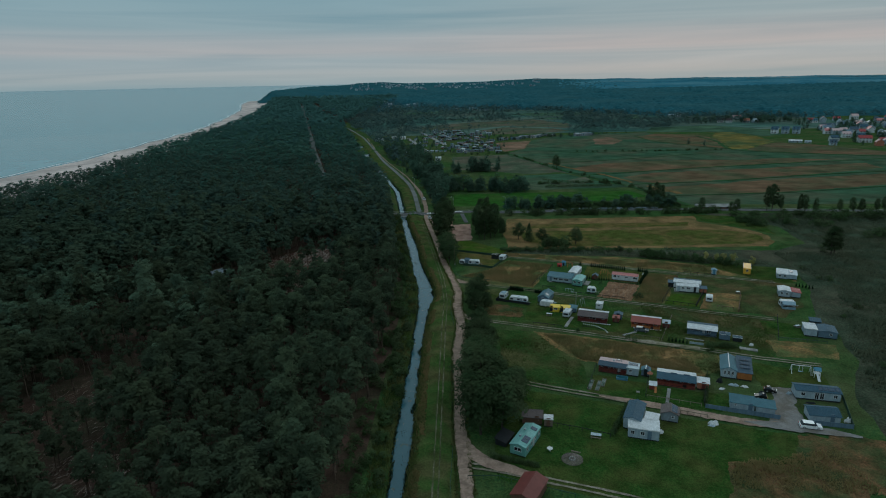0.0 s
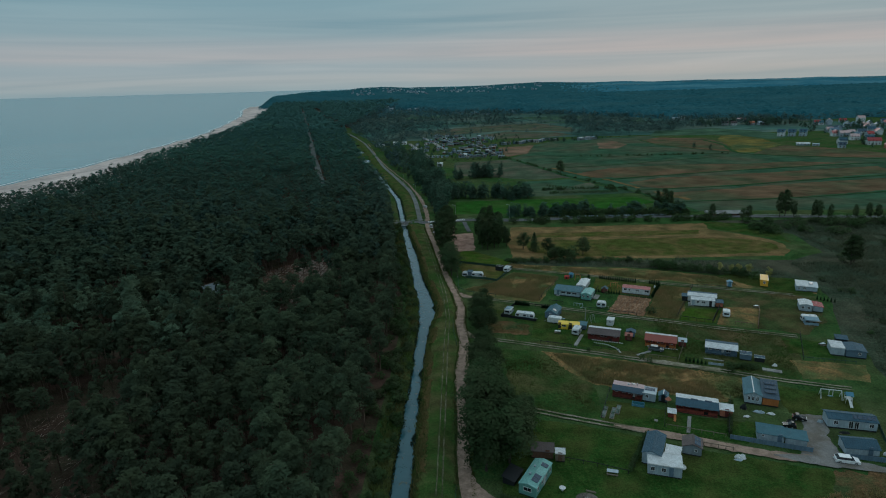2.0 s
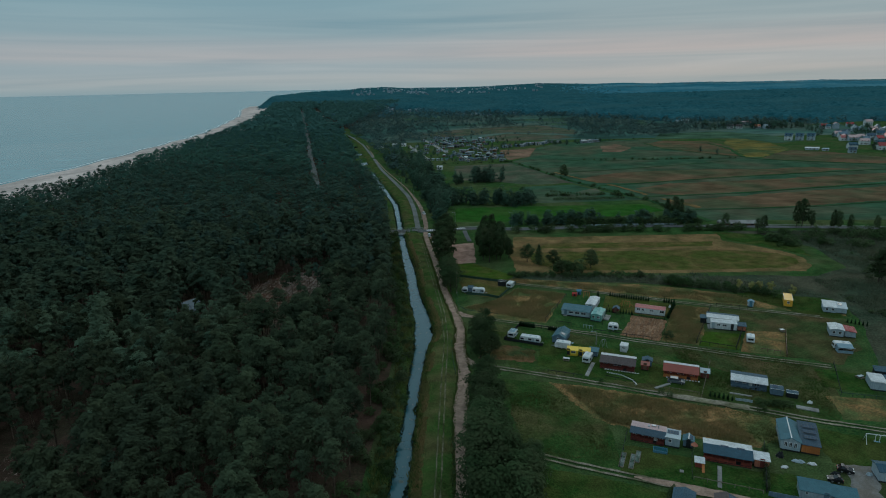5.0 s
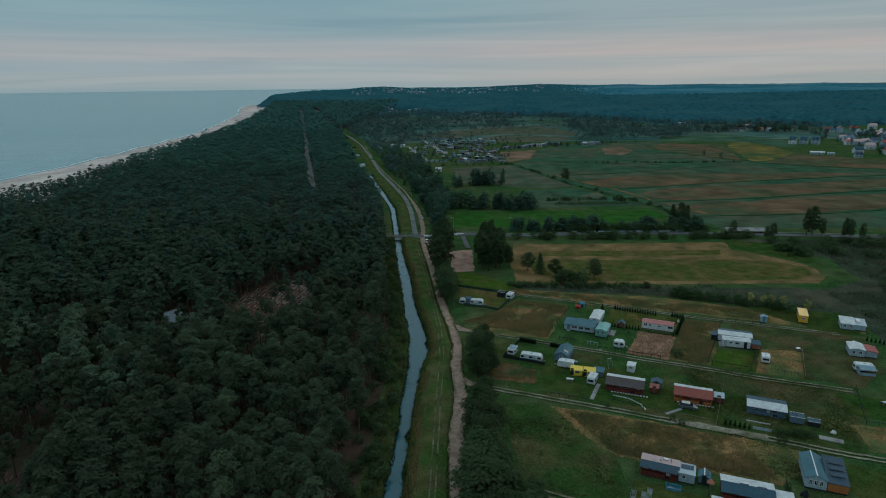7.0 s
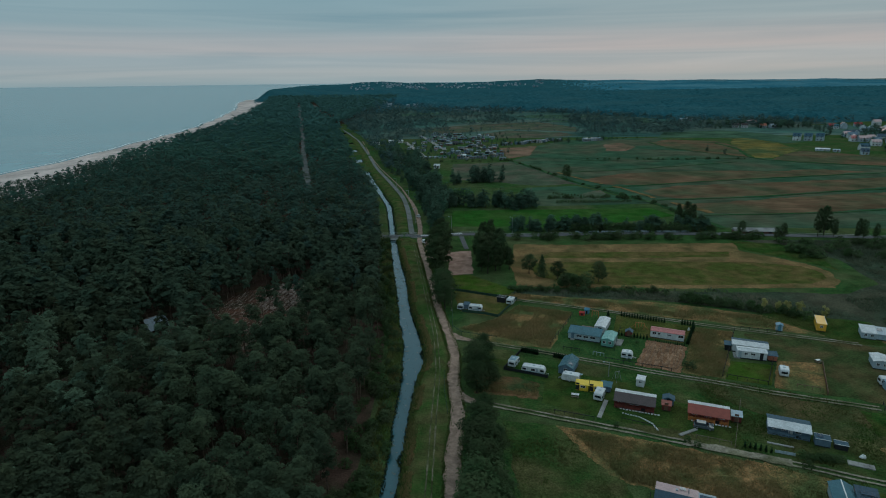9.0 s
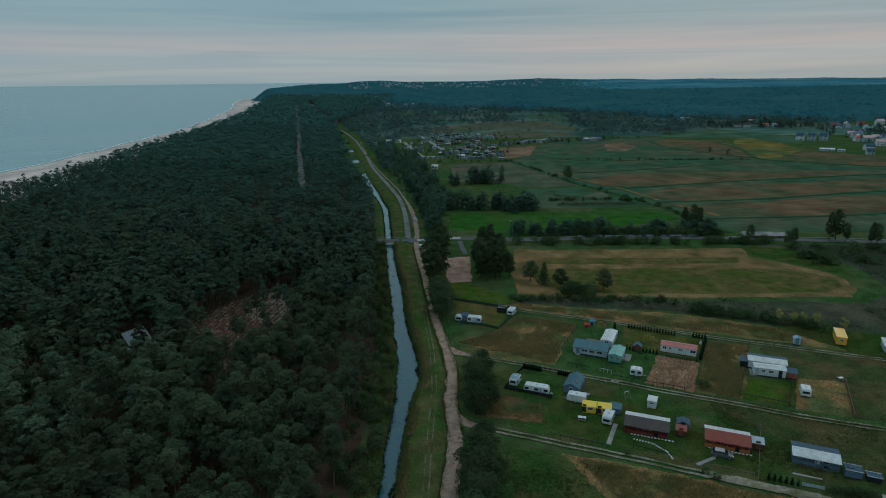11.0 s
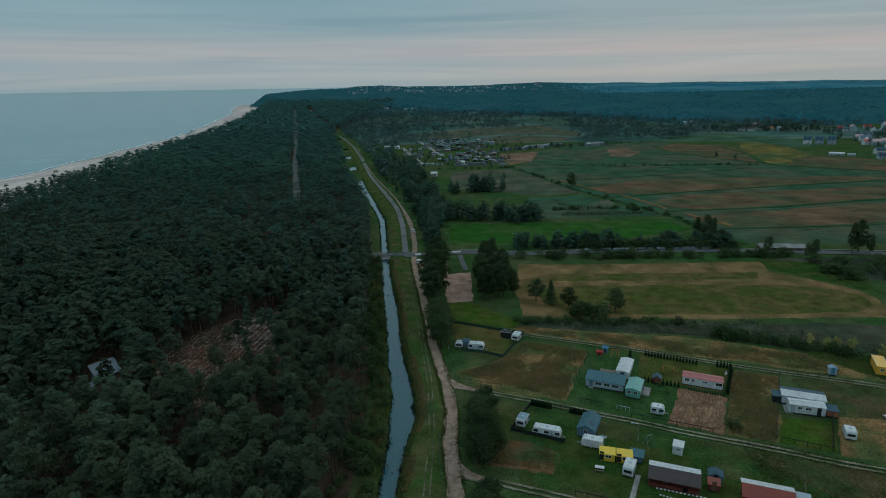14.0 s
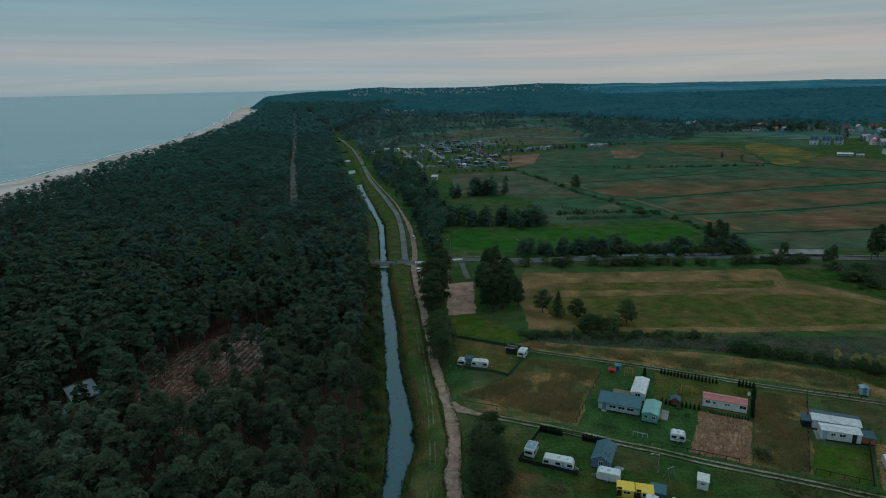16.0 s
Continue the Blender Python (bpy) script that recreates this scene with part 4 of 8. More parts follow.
def tree_meshes(kind, seed):
    """Unit trees: a trunk mesh and a crown mesh, ten metres high before scaling."""
    rng = np.random.default_rng(seed)
    if kind == "pine":
        sp = 1.75 + 0.5 * rng.random()
        cs, rs = pine_clumps(rng, 10, sp, 22)
        v, f = leaf_tris(rng, cs, rs, 58, 0.30, 0.5, 0.42)
        tm = mesh_bm("trunk", trunk_bm(rng, 9.3, 0.15, 0.25, 10, 0.5, 1.5), M["bark"])
        return tm, mesh_np("crown", v, f, M["pine"])
    if kind == "farbroad":
        cs, rs = [], []
        lop, wid = rng.normal(size=2) * 0.6, 2.3 + 1.0 * rng.random()
        for i in range(20):
            t = i / 19
            q, a = wid * (0.25 + 0.9 * rng.random()) * (1.05 - 0.8 * t ** 1.5), rng.random() * 6.283
            cs.append((q * math.cos(a) + lop[0] * t, q * math.sin(a) + lop[1] * t, 1.2 + 7.9 * t + 0.6 * rng.normal()))
            r_ = 0.95 + 0.7 * rng.random()
            rs.append((r_, r_, r_ * 0.9))
        v, f = leaf_tris(rng, cs, rs, 18, 0.52, 0.2)
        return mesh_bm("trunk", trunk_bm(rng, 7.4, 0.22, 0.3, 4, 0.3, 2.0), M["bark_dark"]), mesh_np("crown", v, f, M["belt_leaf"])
    if kind in ("broad", "poplar", "bush"):
        wide = {"broad": 0.34, "poplar": 0.24, "bush": 0.55}[kind] * 10
        low = {"broad": 0.10, "poplar": 0.08, "bush": 0.02}[kind]
        cs, rs = [], []
        n = 26 if kind != "bush" else 14
        for i in range(n):
            t = (i + rng.random()) / n
            z = 10 * (low + 0.12 + (0.84 - low) * t)
            w = wide * math.sin(math.pi * min(1, 0.22 + 0.74 * t)) ** 0.7
            a = i * 2.4 + rng.random()
            q = w * (0.3 + 0.6 * rng.random() ** 0.5)
            s = wide * (0.30 + 0.2 * rng.random())
            cs.append((q * math.cos(a), q * math.sin(a), z))
            rs.append((s, s, s * 0.85))
        v, f = leaf_tris(rng, cs, rs, 120 if kind != "bush" else 22, 0.235 if kind != "bush" else 0.72, 0.25)
        tm = mesh_bm("trunk", trunk_bm(rng, 8.6, 0.2, 0.3, 12, 0.2, wide * 0.75), M["bark_dark"])
        return tm, mesh_np("crown", v, f, M["bushleaf"] if kind == "bush" else M["leaf"])
    if kind == "spruce":
        cs, rs = [], []
        for i in range(26):
            t = i / 25
            w = 3.0 * (1 - t) ** 0.85 + 0.15
            a = i * 2.4
            cs.append((w * 0.55 * math.cos(a), w * 0.55 * math.sin(a), 0.8 + 8.8 * t))
            rs.append((w * 0.6 + 0.2, w * 0.6 + 0.2, 0.75))
        v, f = leaf_tris(rng, cs, rs, 70, 0.3, 0.2)
        return mesh_bm("trunk", trunk_bm(rng, 9.4, 0.17, 0.05, 4, 0.2, 1.0), M["bark_dark"]), mesh_np("crown", v, f, M["leaf"])
    if kind == "yellow":
        cs = [(rng.normal() * 1.6, rng.normal() * 1.6, 3 + 5.5 * rng.random()) for i in range(16)]
        v, f = leaf_tris(rng, cs, [(1.7, 1.7, 1.4)] * 16, 90, 0.34, 0.2)
        return mesh_bm("trunk", trunk_bm(rng, 8, 0.2, 0.2, 8, 0.2, 2.0), M["bark_dark"]), mesh_np("crown", v, f, M["yellowleaf"])
    # thuja: a narrow pointed column
    cs = [(0.12 * math.cos(i * 2.4), 0.12 * math.sin(i * 2.4), 0.8 + 8.6 * i / 12) for i in range(13)]
    rs = [(1.75 * (1 - 0.8 * (i / 12) ** 1.6),) * 2 + (1.0,) for i in range(13)]
    v, f = leaf_tris(rng, cs, rs, 60, 0.5, 0.0)
    bm = tube(bmesh.new(), (0, 0, 0), (0, 0, 2), 0.2, 0.15)
    return mesh_bm("trunk", bm, M["bark_dark"]), mesh_np("crown", v, f, M["thuja"])


LIB = {}


def tree(kind, name, x, y, h, wide=1.0, label="", group="", category="tree", variants=7):
    if kind not in LIB:
        LIB[kind] = [tree_meshes(kind, 11 + 17 * i + len(kind)) for i in range(variants)]
    rng = random.Random(int(x * 91 + y * 37))
    tm, cm = LIB[kind][rng.randrange(len(LIB[kind]))]
    low = kind in ("bush", "thuja")
    ob = new(name, cm if low else None)
    s = h / 10
    ob.matrix_basis = pose(x, y, ground_z(x, y) - 0.05, 0, 0, rng.random() * 360) @ Matrix.Diagonal((s * wide, s * wide, s, 1))
    tagged(ob, label, category, group)
    if not low:
        part_mesh("trunk", tm, ob)
        part_mesh("crown", cm, ob)
    return ob


# ---- the pine forest between canal and beach ----
THIN = [(-68, 237, 17, 30, 0.17), (-60, 256, 12, 17, 0.2), (-58, 218, 12, 12, 0.35), (-92, 122, 15, 22, 0.62), (-76, 100, 10, 9, 0.65), (-88, 146, 13, 10, 0.6), (-95, 223, 6, 7, 0.0), (-88, 211, 7, 10, 0.08), (-30, 118, 7, 9, 0.5), (-44, 150, 6, 9, 0.5), (-112, 176, 12, 9, 0.5), (-52, 186, 7, 8, 0.5)]


def stand(x, y):
    """How thick the wood stands here, from 0 to 1."""
    d = 1.0
    for cx, cy, rx, ry, k in THIN:
        if ((x - cx) / rx) ** 2 + ((y - cy) / ry) ** 2 < 1 + 0.5 * noise.noise(Vector((x * 0.12, y * 0.12, 8.0))):
            d = min(d, k)
    return d * (0.55 if noise.noise(Vector((x * 0.05, y * 0.05, 3.1))) < -0.32 else 1.0)


def on_track(x, y):
    if 425 < y < 1850 and abs(x - np.interp(y, (425, 455, 511, 593, 667, 795, 993, 1304, 1830), (-94, -104, -119, -141, -162, -194, -247, -330, -470))) < 2.0 + y / 420:
        return True
    # the coast road's bends and the open reaches of the far canal
    if 1240 < y < 1860 and abs(x - np.interp(y, (1240, 1307, 1405, 1561, 1690, 1847), (-250, -274, -306, -352, -390, -434))) < 10 and not 1440 < y < 1520:
        return True
    gap = abs(x - np.interp(y, BANK_Y, BANK_L)) < 12
    return gap and (500 < y < 508 or 568 < y < 625 or 655 < y < 668 or 770 < y < 850)


def forest_points(rng, y0, y1, spacing):
    pts = []
    y = y0
    while y < y1:
        l = max(np.interp(y, COAST_Y, COAST_X) + 4, -0.80 * y - 25)
        r = np.interp(y, BANK_Y, BANK_L) - np.interp(y, (60, 150, 230, 330), (9.0, 8.5, 7.0, 6.0))
        x = l
        while x < r:
            px, py = x + rng.normal() * spacing * 0.3, y + rng.normal() * spacing * 0.3
            if px < r + 1.5 and rng.random() < stand(px, py) and not on_track(px, py):
                pts.append((px, py))
            x += spacing
        y += spacing * 0.9
    return pts


def pine_height(x, y, rng):
    h = 12.0 + 3.0 * noise.noise(Vector((x * 0.05, y * 0.05, 0))) + rng.normal() * 1.3
    return h * (0.8 if stand(x, y) < 0.9 else 1.0)


rng = np.random.default_rng(21)
near_pts, mid_pts = [], []
for x, y in forest_points(rng, 70, 330, 4.2):
    (near_pts if (x > -70 and y < 240 and x > -0.40 * y + 4) else mid_pts).append((x, y))
near_pts.sort(key=lambda p: p[1] - p[0] * 2.0)
mid_pts += near_pts[300:]
for x, y in near_pts[:300]:
    tree("pine", "pine_tree", x, y, pine_height(x, y, rng), 0.82 + 0.28 * rng.random(), "tall dark green pine with bare lower trunk", "pines beside the canal", variants=10)


# needle copy for each distance band; the haze is in its colour
HAZE_TONES = ((0, "pine_deep"), (190, "pine_haze_light"), (330, "pine_haze_mid"), (520, "pine_haze_strong"), (800, "pine_haze_far"))


def merged(name, pts, height, clumps, n, size, spread, seed, label, trunks=False, slim=0.5, material=None, vary=0.0, flat=0.5):
    """A stand of trees too many to count: each crown turned and scaled on its own, toned for haze by its distance."""
    rng = np.random.default_rng(seed)
    temps = []
    for i in range(14):
        cs, rs = pine_clumps(rng, 10, spread * (0.85 + 0.3 * rng.random()), clumps)
        v, f = leaf_tris(rng, cs, rs, n, size, flat, slim)
        temps.append(v)
    vs, ix = [], []
    tb = bmesh.new()
    for x, y in pts:
        h = (pine_height(x, y, rng) - 12 + height) / 10 * (1 + vary * rng.normal())
        h = max(0.25, h * (1.2 if rng.random() < 0.06 else 1.0))
        w = h * (0.8 + 0.35 * rng.random())
        a = rng.random() * 6.283
        c, s = math.cos(a) * w, math.sin(a) * w
        t = temps[rng.integers(len(temps))]
        g = ground_z(x, y)
        vs.append(np.c_[t[:, 0] * c - t[:, 1] * s + x, t[:, 0] * s + t[:, 1] * c + y, t[:, 2] * h + g])
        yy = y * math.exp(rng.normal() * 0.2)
        ix.append(np.full(len(t) // 3, sum(yy > q for q, _ in HAZE_TONES) - 1 if material is None else 0))
        if trunks:
            tube(tb, (x, y, g - 0.1), (x + rng.normal() * 0.3, y + rng.normal() * 0.3, g + h * 8.8), 0.17, 0.07, 3)
    v = np.concatenate(vs)
    me = mesh_np(name, v, np.arange(len(v)).reshape(-1, 3), *([material] if material else [M[k] for _, k in HAZE_TONES]))
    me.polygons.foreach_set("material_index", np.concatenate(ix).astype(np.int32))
    ob = new(name, me)
    tagged(ob, label, "forest", kind="stuff")
    if trunks:
        t = part("trunks", tb, M["bark"], ob, "bare reddish grey pine trunks")
        tagged(t, kind="stuff")
    else:
        tb.free()
    return ob


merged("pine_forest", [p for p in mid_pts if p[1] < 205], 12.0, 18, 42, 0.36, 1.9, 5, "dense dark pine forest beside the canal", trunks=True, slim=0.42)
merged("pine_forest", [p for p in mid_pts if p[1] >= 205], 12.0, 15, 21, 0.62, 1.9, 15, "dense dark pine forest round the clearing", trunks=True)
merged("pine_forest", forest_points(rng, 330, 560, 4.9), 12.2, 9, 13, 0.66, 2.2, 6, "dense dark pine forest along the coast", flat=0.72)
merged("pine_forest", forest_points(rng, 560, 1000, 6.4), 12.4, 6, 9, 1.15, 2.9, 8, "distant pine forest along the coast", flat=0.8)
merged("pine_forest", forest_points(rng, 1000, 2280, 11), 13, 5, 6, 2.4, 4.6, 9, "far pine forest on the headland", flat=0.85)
# felled branches on the floor of the thinned stands
lv = []
for i in range(9000):
    cx, cy, rx, ry, k = THIN[i % 5 if i % 4 == 0 else i % 2]
    a, q = rng.random() * 6.283, rng.random() ** 0.5
    x, y = cx + rx * q * math.cos(a), cy + ry * q * math.sin(a)
    # raked into slanting windrows
    off = x * math.sin(radians(84)) - y * math.cos(radians(84))
    x += (round(off / 1.7) * 1.7 - off) * (0.05 + 0.5 * rng.random())
    d = radians(84 + rng.normal() * 24)
    l, w = 0.3 + 0.8 * rng.random(), 0.03 + 0.05 * rng.random()
    z = ground_z(x, y) + 0.42 + 0.1 * rng.random()
    u, n_ = np.array((math.cos(d), math.sin(d), 0.1 * rng.normal())), np.array((-math.sin(d), math.cos(d), 0.6))
    lv += [np.array((x, y, z)) - u * l - n_ * w, np.array((x, y, z)) + u * l, np.array((x, y, z)) - u * l + n_ * w]
tagged(new("felled_branches", mesh_np("felled_branches", lv, np.arange(len(lv)).reshape(-1, 3), M["deadwood"])), "pale felled branches on reddish forest litter", "branches", kind="stuff")

# shrubs and saplings under the forest edge by the water
for i in range(300):
    y = 80 + 258 * rng.random()
    x = np.interp(y, BANK_Y, BANK_L) - 0.5 - 8.5 * rng.random()
    tree("bush", "shrub", x, y, 1.0 + 1.9 * rng.random(), 1.0 + 0.5 * rng.random(), "low green shrub on the canal bank", "canal bank shrubs", "shrub")
for i in range(90):
    y = 165 + 170 * rng.random()
    x = np.interp(y, BANK_Y, BANK_R) + 0.3 + 0.5 * rng.random()
    tree("bush", "reed_tuft", x, y, 0.5 + 0.7 * rng.random(), 0.9, "dark reed tuft at the water's edge", "water's edge tufts", "reeds")

# ---- rows of trees by the road, the crossing and the fields ----
ROADSIDE = [(3.4, 116, 13, 1.0), (2.6, 122, 12, 1.0), (3.8, 128, 14, 1.0), (2.8, 134, 13, 1.05), (4.2, 140, 12, 1.0), (3.2, 146, 9, 1.0), (7.0, 138, 9, 0.9), (7.5, 131, 11, 0.9), (10.5, 132, 7, 0.8), (6.6, 124, 12, 0.9),
            (4.4, 152, 9, 1.1), (4.6, 158, 9.5, 1.1), (4.0, 164, 9, 1.2), (5.4, 170, 8, 1.1), (4.2, 186, 8, 1.2), (5.2, 193, 9, 1.1), (4.0, 199, 8, 1.1), (6.2, 204, 8, 1.0),
            (8.2, 118.5, 12, 1.1), (10.2, 124, 11, 1.0), (11.2, 129, 9, 1.0), (13.0, 134.5, 6.5, 1.0), (7.0, 145, 7, 1.1), (7.4, 160, 6.5, 1.1), (7.6, 190, 6, 1.1), (-5.2, 243, 10, 1.0), (-5.6, 250, 11, 1.1), (-6.6, 257, 10, 1.1)]
for x, y, h, w in ROADSIDE:
    tree("broad", "roadside_tree", x, y, h, w * 1.15, "dense dark green tree beside the dirt road", "trees along the dirt road")
CROSSING = [(-9.5, 279, 16, 0.95), (-8.0, 286, 17, 0.95), (-10.5, 293, 16, 1.0), (-7.5, 300, 14, 0.9), (-8.5, 316, 13, 1.0), (-9.5, 326, 13, 1.1), (-6.5, 322, 12, 1.0)]
for x, y, h, w in CROSSING:
    tree("poplar", "poplar_tree", x, y, h, w * 1.15, "tall dark poplar beside the crossing", "poplars by the crossing")
COPSE = [(8, 284, 15), (11, 281, 14), (14, 284, 16), (17.5, 283, 15), (20, 287, 13), (9, 291, 16), (13, 292, 17), (17, 293, 15), (8.5, 299, 15), (12.5, 301, 16), (17, 301, 14), (20.5, 296, 12), (10, 309, 14), (14.5, 309, 14), (9, 318, 13), (13, 318, 13)]
for x, y, h in COPSE:
    tree("poplar", "copse_tree", x + rng.normal() * 0.7, y + rng.normal(), h * (0.6 + 0.5 * rng.random()), 0.68 + 0.28 * rng.random(), "tall dense tree of a dark copse", "copse by the dirt yard")
for x, y, h, w in [(27.6, 281.5, 8, 1.0), (32, 277, 9, 0.8), (37.8, 274.6, 7, 1.1), (53, 271, 8, 1.0)]:
    tree("spruce" if w < 0.9 else "broad", "field_tree", x, y, h, w * 1.15, "single dark tree at the track's edge", "trees by the riding track")
for i in range(12):
    tree("bush", "bush", 38 + 10.5 * rng.random(), 263.5 + 4 * rng.random(), 3 + 2.6 * rng.random(), 1.0, "dark rounded bush beside the track", "bushes by the riding track", "bush")
for i in range(60):
    x = 17 + 60 * rng.random()
    tree("bush", "bush", x, 261.5 - 0.03 * (x - 17) + rng.normal() * 1.3, 1.2 + 1.0 * rng.random(), 1.3, "low grey-green scrub behind the plots", "scrub behind the plots", "bush")
# hedge at the end of the plots, the yellow shrubs
for i in range(34):
    t = i / 33
    x, y = 78 + 33 * t + rng.normal() * 0.8, 250 - 16 * t + rng.normal() * 0.8
    tree("bush", "hedge_bush", x, y, 1.9 + 1.6 * rng.random(), 1.0, "dark bush of a thick hedge", "hedge behind the plots", "bush")
for x, y in [(104, 239), (107, 238), (110, 236.6), (116, 233), (101, 241)]:
    tree("yellow", "yellow_shrub", x, y, 5.0, 0.7, "yellowing upright shrub in the hedge", "yellow shrubs", "shrub")
# along the cross road
for i in range(70):
    x = 26 + 120 * rng.random() ** 0.9
    tree("bush", "bush", x, 335.5 + rng.normal() * 1.6, 2.2 + 1.6 * rng.random(), 1.3, "dark bush along the cross road", "bushes along the road", "bush")
for i in range(80):
    x = 50 + 78 * rng.random()
    tree("bush", "bush", x, 350.5 + rng.normal() * 1.5, 2.4 + 2.2 * rng.random(), 1.2, "dense bush of the hedgerow behind the road", "bushes of the hedgerow", "bush")
for i in range(105):
    x = 26 + 98 * rng.random()
    tree("farbroad", "hedgerow_tree", x, 353.5 + rng.normal() * 2.2, (3.0 if x < 46 else 3.6) + 5.5 * rng.random() ** 2.0, 0.9 + 0.9 * rng.random(), "dark hedgerow tree behind the road", "hedgerow trees")
for x, y, h in [(117, 357, 14), (121, 360, 12), (114, 361, 12), (137, 339, 8), (150, 331, 7), (154, 333, 8), (173, 338, 14), (177, 340, 15), (180, 337, 9), (187, 330, 11), (190, 331, 10), (196, 331, 8),
                (208, 329, 8), (214, 328, 9), (219, 328, 8), (228, 329, 8), (233, 330, 9), (242, 331, 9), (236, 305, 9), (231, 300, 8), (240, 300, 9)]:
    tree("poplar" if h > 10 else "broad", "field_tree", x, y, h, 0.56 + 0.25 * rng.random(), "single dark tree by the cross road", "trees by the cross road")
for i in range(60):
    x = 150 + 100 * rng.random()
    tree("bush", "bush", x, 326 - 16 * rng.random() ** 2, 2 + 2 * rng.random(), 1.5, "low dark scrub by the marsh", "scrub by the marsh", "bush")
for x, y, h, w in ((156.5, 249, 12.5, 1.15), (159.0, 251, 11.5, 1.0)):
    tree("poplar", "marsh_tree", x, y, h, w, "broad dark tree standing alone in the marsh", "trees in the marsh")
for i in range(150):
    y = 100 + 215 * rng.random()
    x = np.interp(y, (100, 130, 166, 196, 232, 262, 300), (88, 96, 114, 124, 134, 160, 164)) + 80 * rng.random() ** 1.6
    if noise.noise(Vector((x * 0.06, y * 0.06, 31))) > 0.02:
        tree("bush", "marsh_bush", x, y, 0.7 + 1.0 * rng.random(), 1.8, "low dark green sallow bush in the marsh", "bushes in the marsh", "bush")
for x, y, n_ in ((152, 303, 6), (170, 303, 5), (182, 300, 5), (198, 278, 14), (147, 310, 7)):
    for i in range(n_):
        tree("bush", "marsh_bush", x + rng.normal() * 3.5, y + rng.normal() * 2.0, 2.2 + 1.8 * rng.random(), 1.3, "dark round bush of a marsh thicket", "bushes in the marsh", "bush")
# belt between the far road and the gardens
for i in range(175):
    t = rng.random()
    y = 350 + 330 * t
    x = np.interp(y, PATH_Y, PATH_X) + 9 + 26 * rng.random() * (0.6 + t)
    if y < 412 and x > -9:
        continue
    tree("farbroad", "belt_tree", x, y, 5.5 + 8 * rng.random() ** 1.3, 0.75 + 0.6 * rng.random(), "dark tree of the belt beside the levee road", "tree belt by the levee road")
for x0, x1, y0, n, h in [(-7, 17, 414, 20, 9.5), (20, 52, 413, 30, 9.5), (-8, 0, 504, 6, 9), (4, 33, 510, 26, 11), (-24, -8, 440, 16, 10), (-30, -12, 470, 12, 11)]:
    for i in range(n):
        tree("farbroad", "garden_tree", x0 + (x1 - x0) * rng.random(), y0 + rng.normal() * 4, h * (0.55 + 0.65 * rng.random()), 0.8 + 0.6 * rng.random(), "dark tree round the far gardens", "trees round the gardens")
tree("broad", "field_tree", 83, 520, 11, 1.0, "lone round tree beside the farm track", "trees by the farm track")

# scattered far bushes and woods beyond the plain
BELT_Y, BELT_X = (560, 650, 820, 960, 1100, 1300), (-30, -62, -76, -84, -70, -120)
OPEN = [(-25, 45, 1190, 1262), (97, 285, 1262, 1355), (-165, -29, 1370, 1480), (298, 350, 1125, 1240), (150, 260, 1160, 1225), (-10, 160, 868, 1000), (-20, 180, 970, 1110)]


def wood_front(x):
    return np.interp(x, (-700, -330, -172, -18, 114, 222, 330, 395, 497, 620, 1900), (2200, 2080, 1780, 1580, 1530, 1430, 1290, 1190, 1175, 1080, 1080))


def far_cover(x, y):
    """How thickly trees stand on the far plain, from 0 to 1."""
    edge_x = np.interp(y, PATH_Y, PATH_X) + 7 if y < 1053 else -185 - (y - 1053) * 0.26
    if x < edge_x or x > 0.84 * y + 40 or y > wood_front(x) + 10:
        return 0
    if x < np.interp(y, BELT_Y, BELT_X):
        return 0.85
    if 186 < x < 345 and 890 < y < 1330 and ((x - 262) / 78) ** 2 + ((y - 1090) / 230) ** 2 < 1:
        return 0.9
    if y < 885 or (x > 240 and y < 965 + (x - 390) * 0.35):
        return 0
    for x0, x1, y0, y1 in OPEN:
        if x0 < x < x1 and y0 < y < y1:
            return 0.03
    k = noise.noise(Vector((x * 0.010, y * 0.016, 5.0)))
    return 0.8 if k > -0.08 else 0.12


far_pts = []
for i in range(26000):
    y = 560 + 1000 * rng.random()
    x = -420 + 1200 * rng.random()
    if rng.random() < far_cover(x, y):
        far_pts.append((x, y))
for line in ([(47, 637), (67, 573), (83, 513), (100, 469), (120, 425), (128.5, 391), (134, 370)], [(96, 640), (196, 631), (271, 633)], [(57, 439), (75, 441), (102, 442), (108, 436)], [(-20, 625), (46, 632)], [(120, 824), (196, 842), (258, 860)]):
    c = np.array(line)
    for k in range(int(10 * len(c))):
        t = (len(c) - 1) * rng.random()
        a = int(t)
        p = c[a] + (c[a + 1] - c[a]) * (t - a)
        tree("bush", "ditch_bush", p[0] + rng.normal() * 1.0, p[1] + rng.normal() * 1.0, 1.0 + 1.4 * rng.random(), 1.4, "low dark bush along a field ditch", "bushes along the ditches", "bush")
for x, y in ((259, 693), (267, 669), (36, 558)):
    tree("farbroad", "field_tree", x, y, 6.5, 1.1, "small round tree in the far field", "trees by the farm track")
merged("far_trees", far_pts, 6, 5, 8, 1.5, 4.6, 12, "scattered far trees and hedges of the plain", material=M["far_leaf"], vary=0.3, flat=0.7)


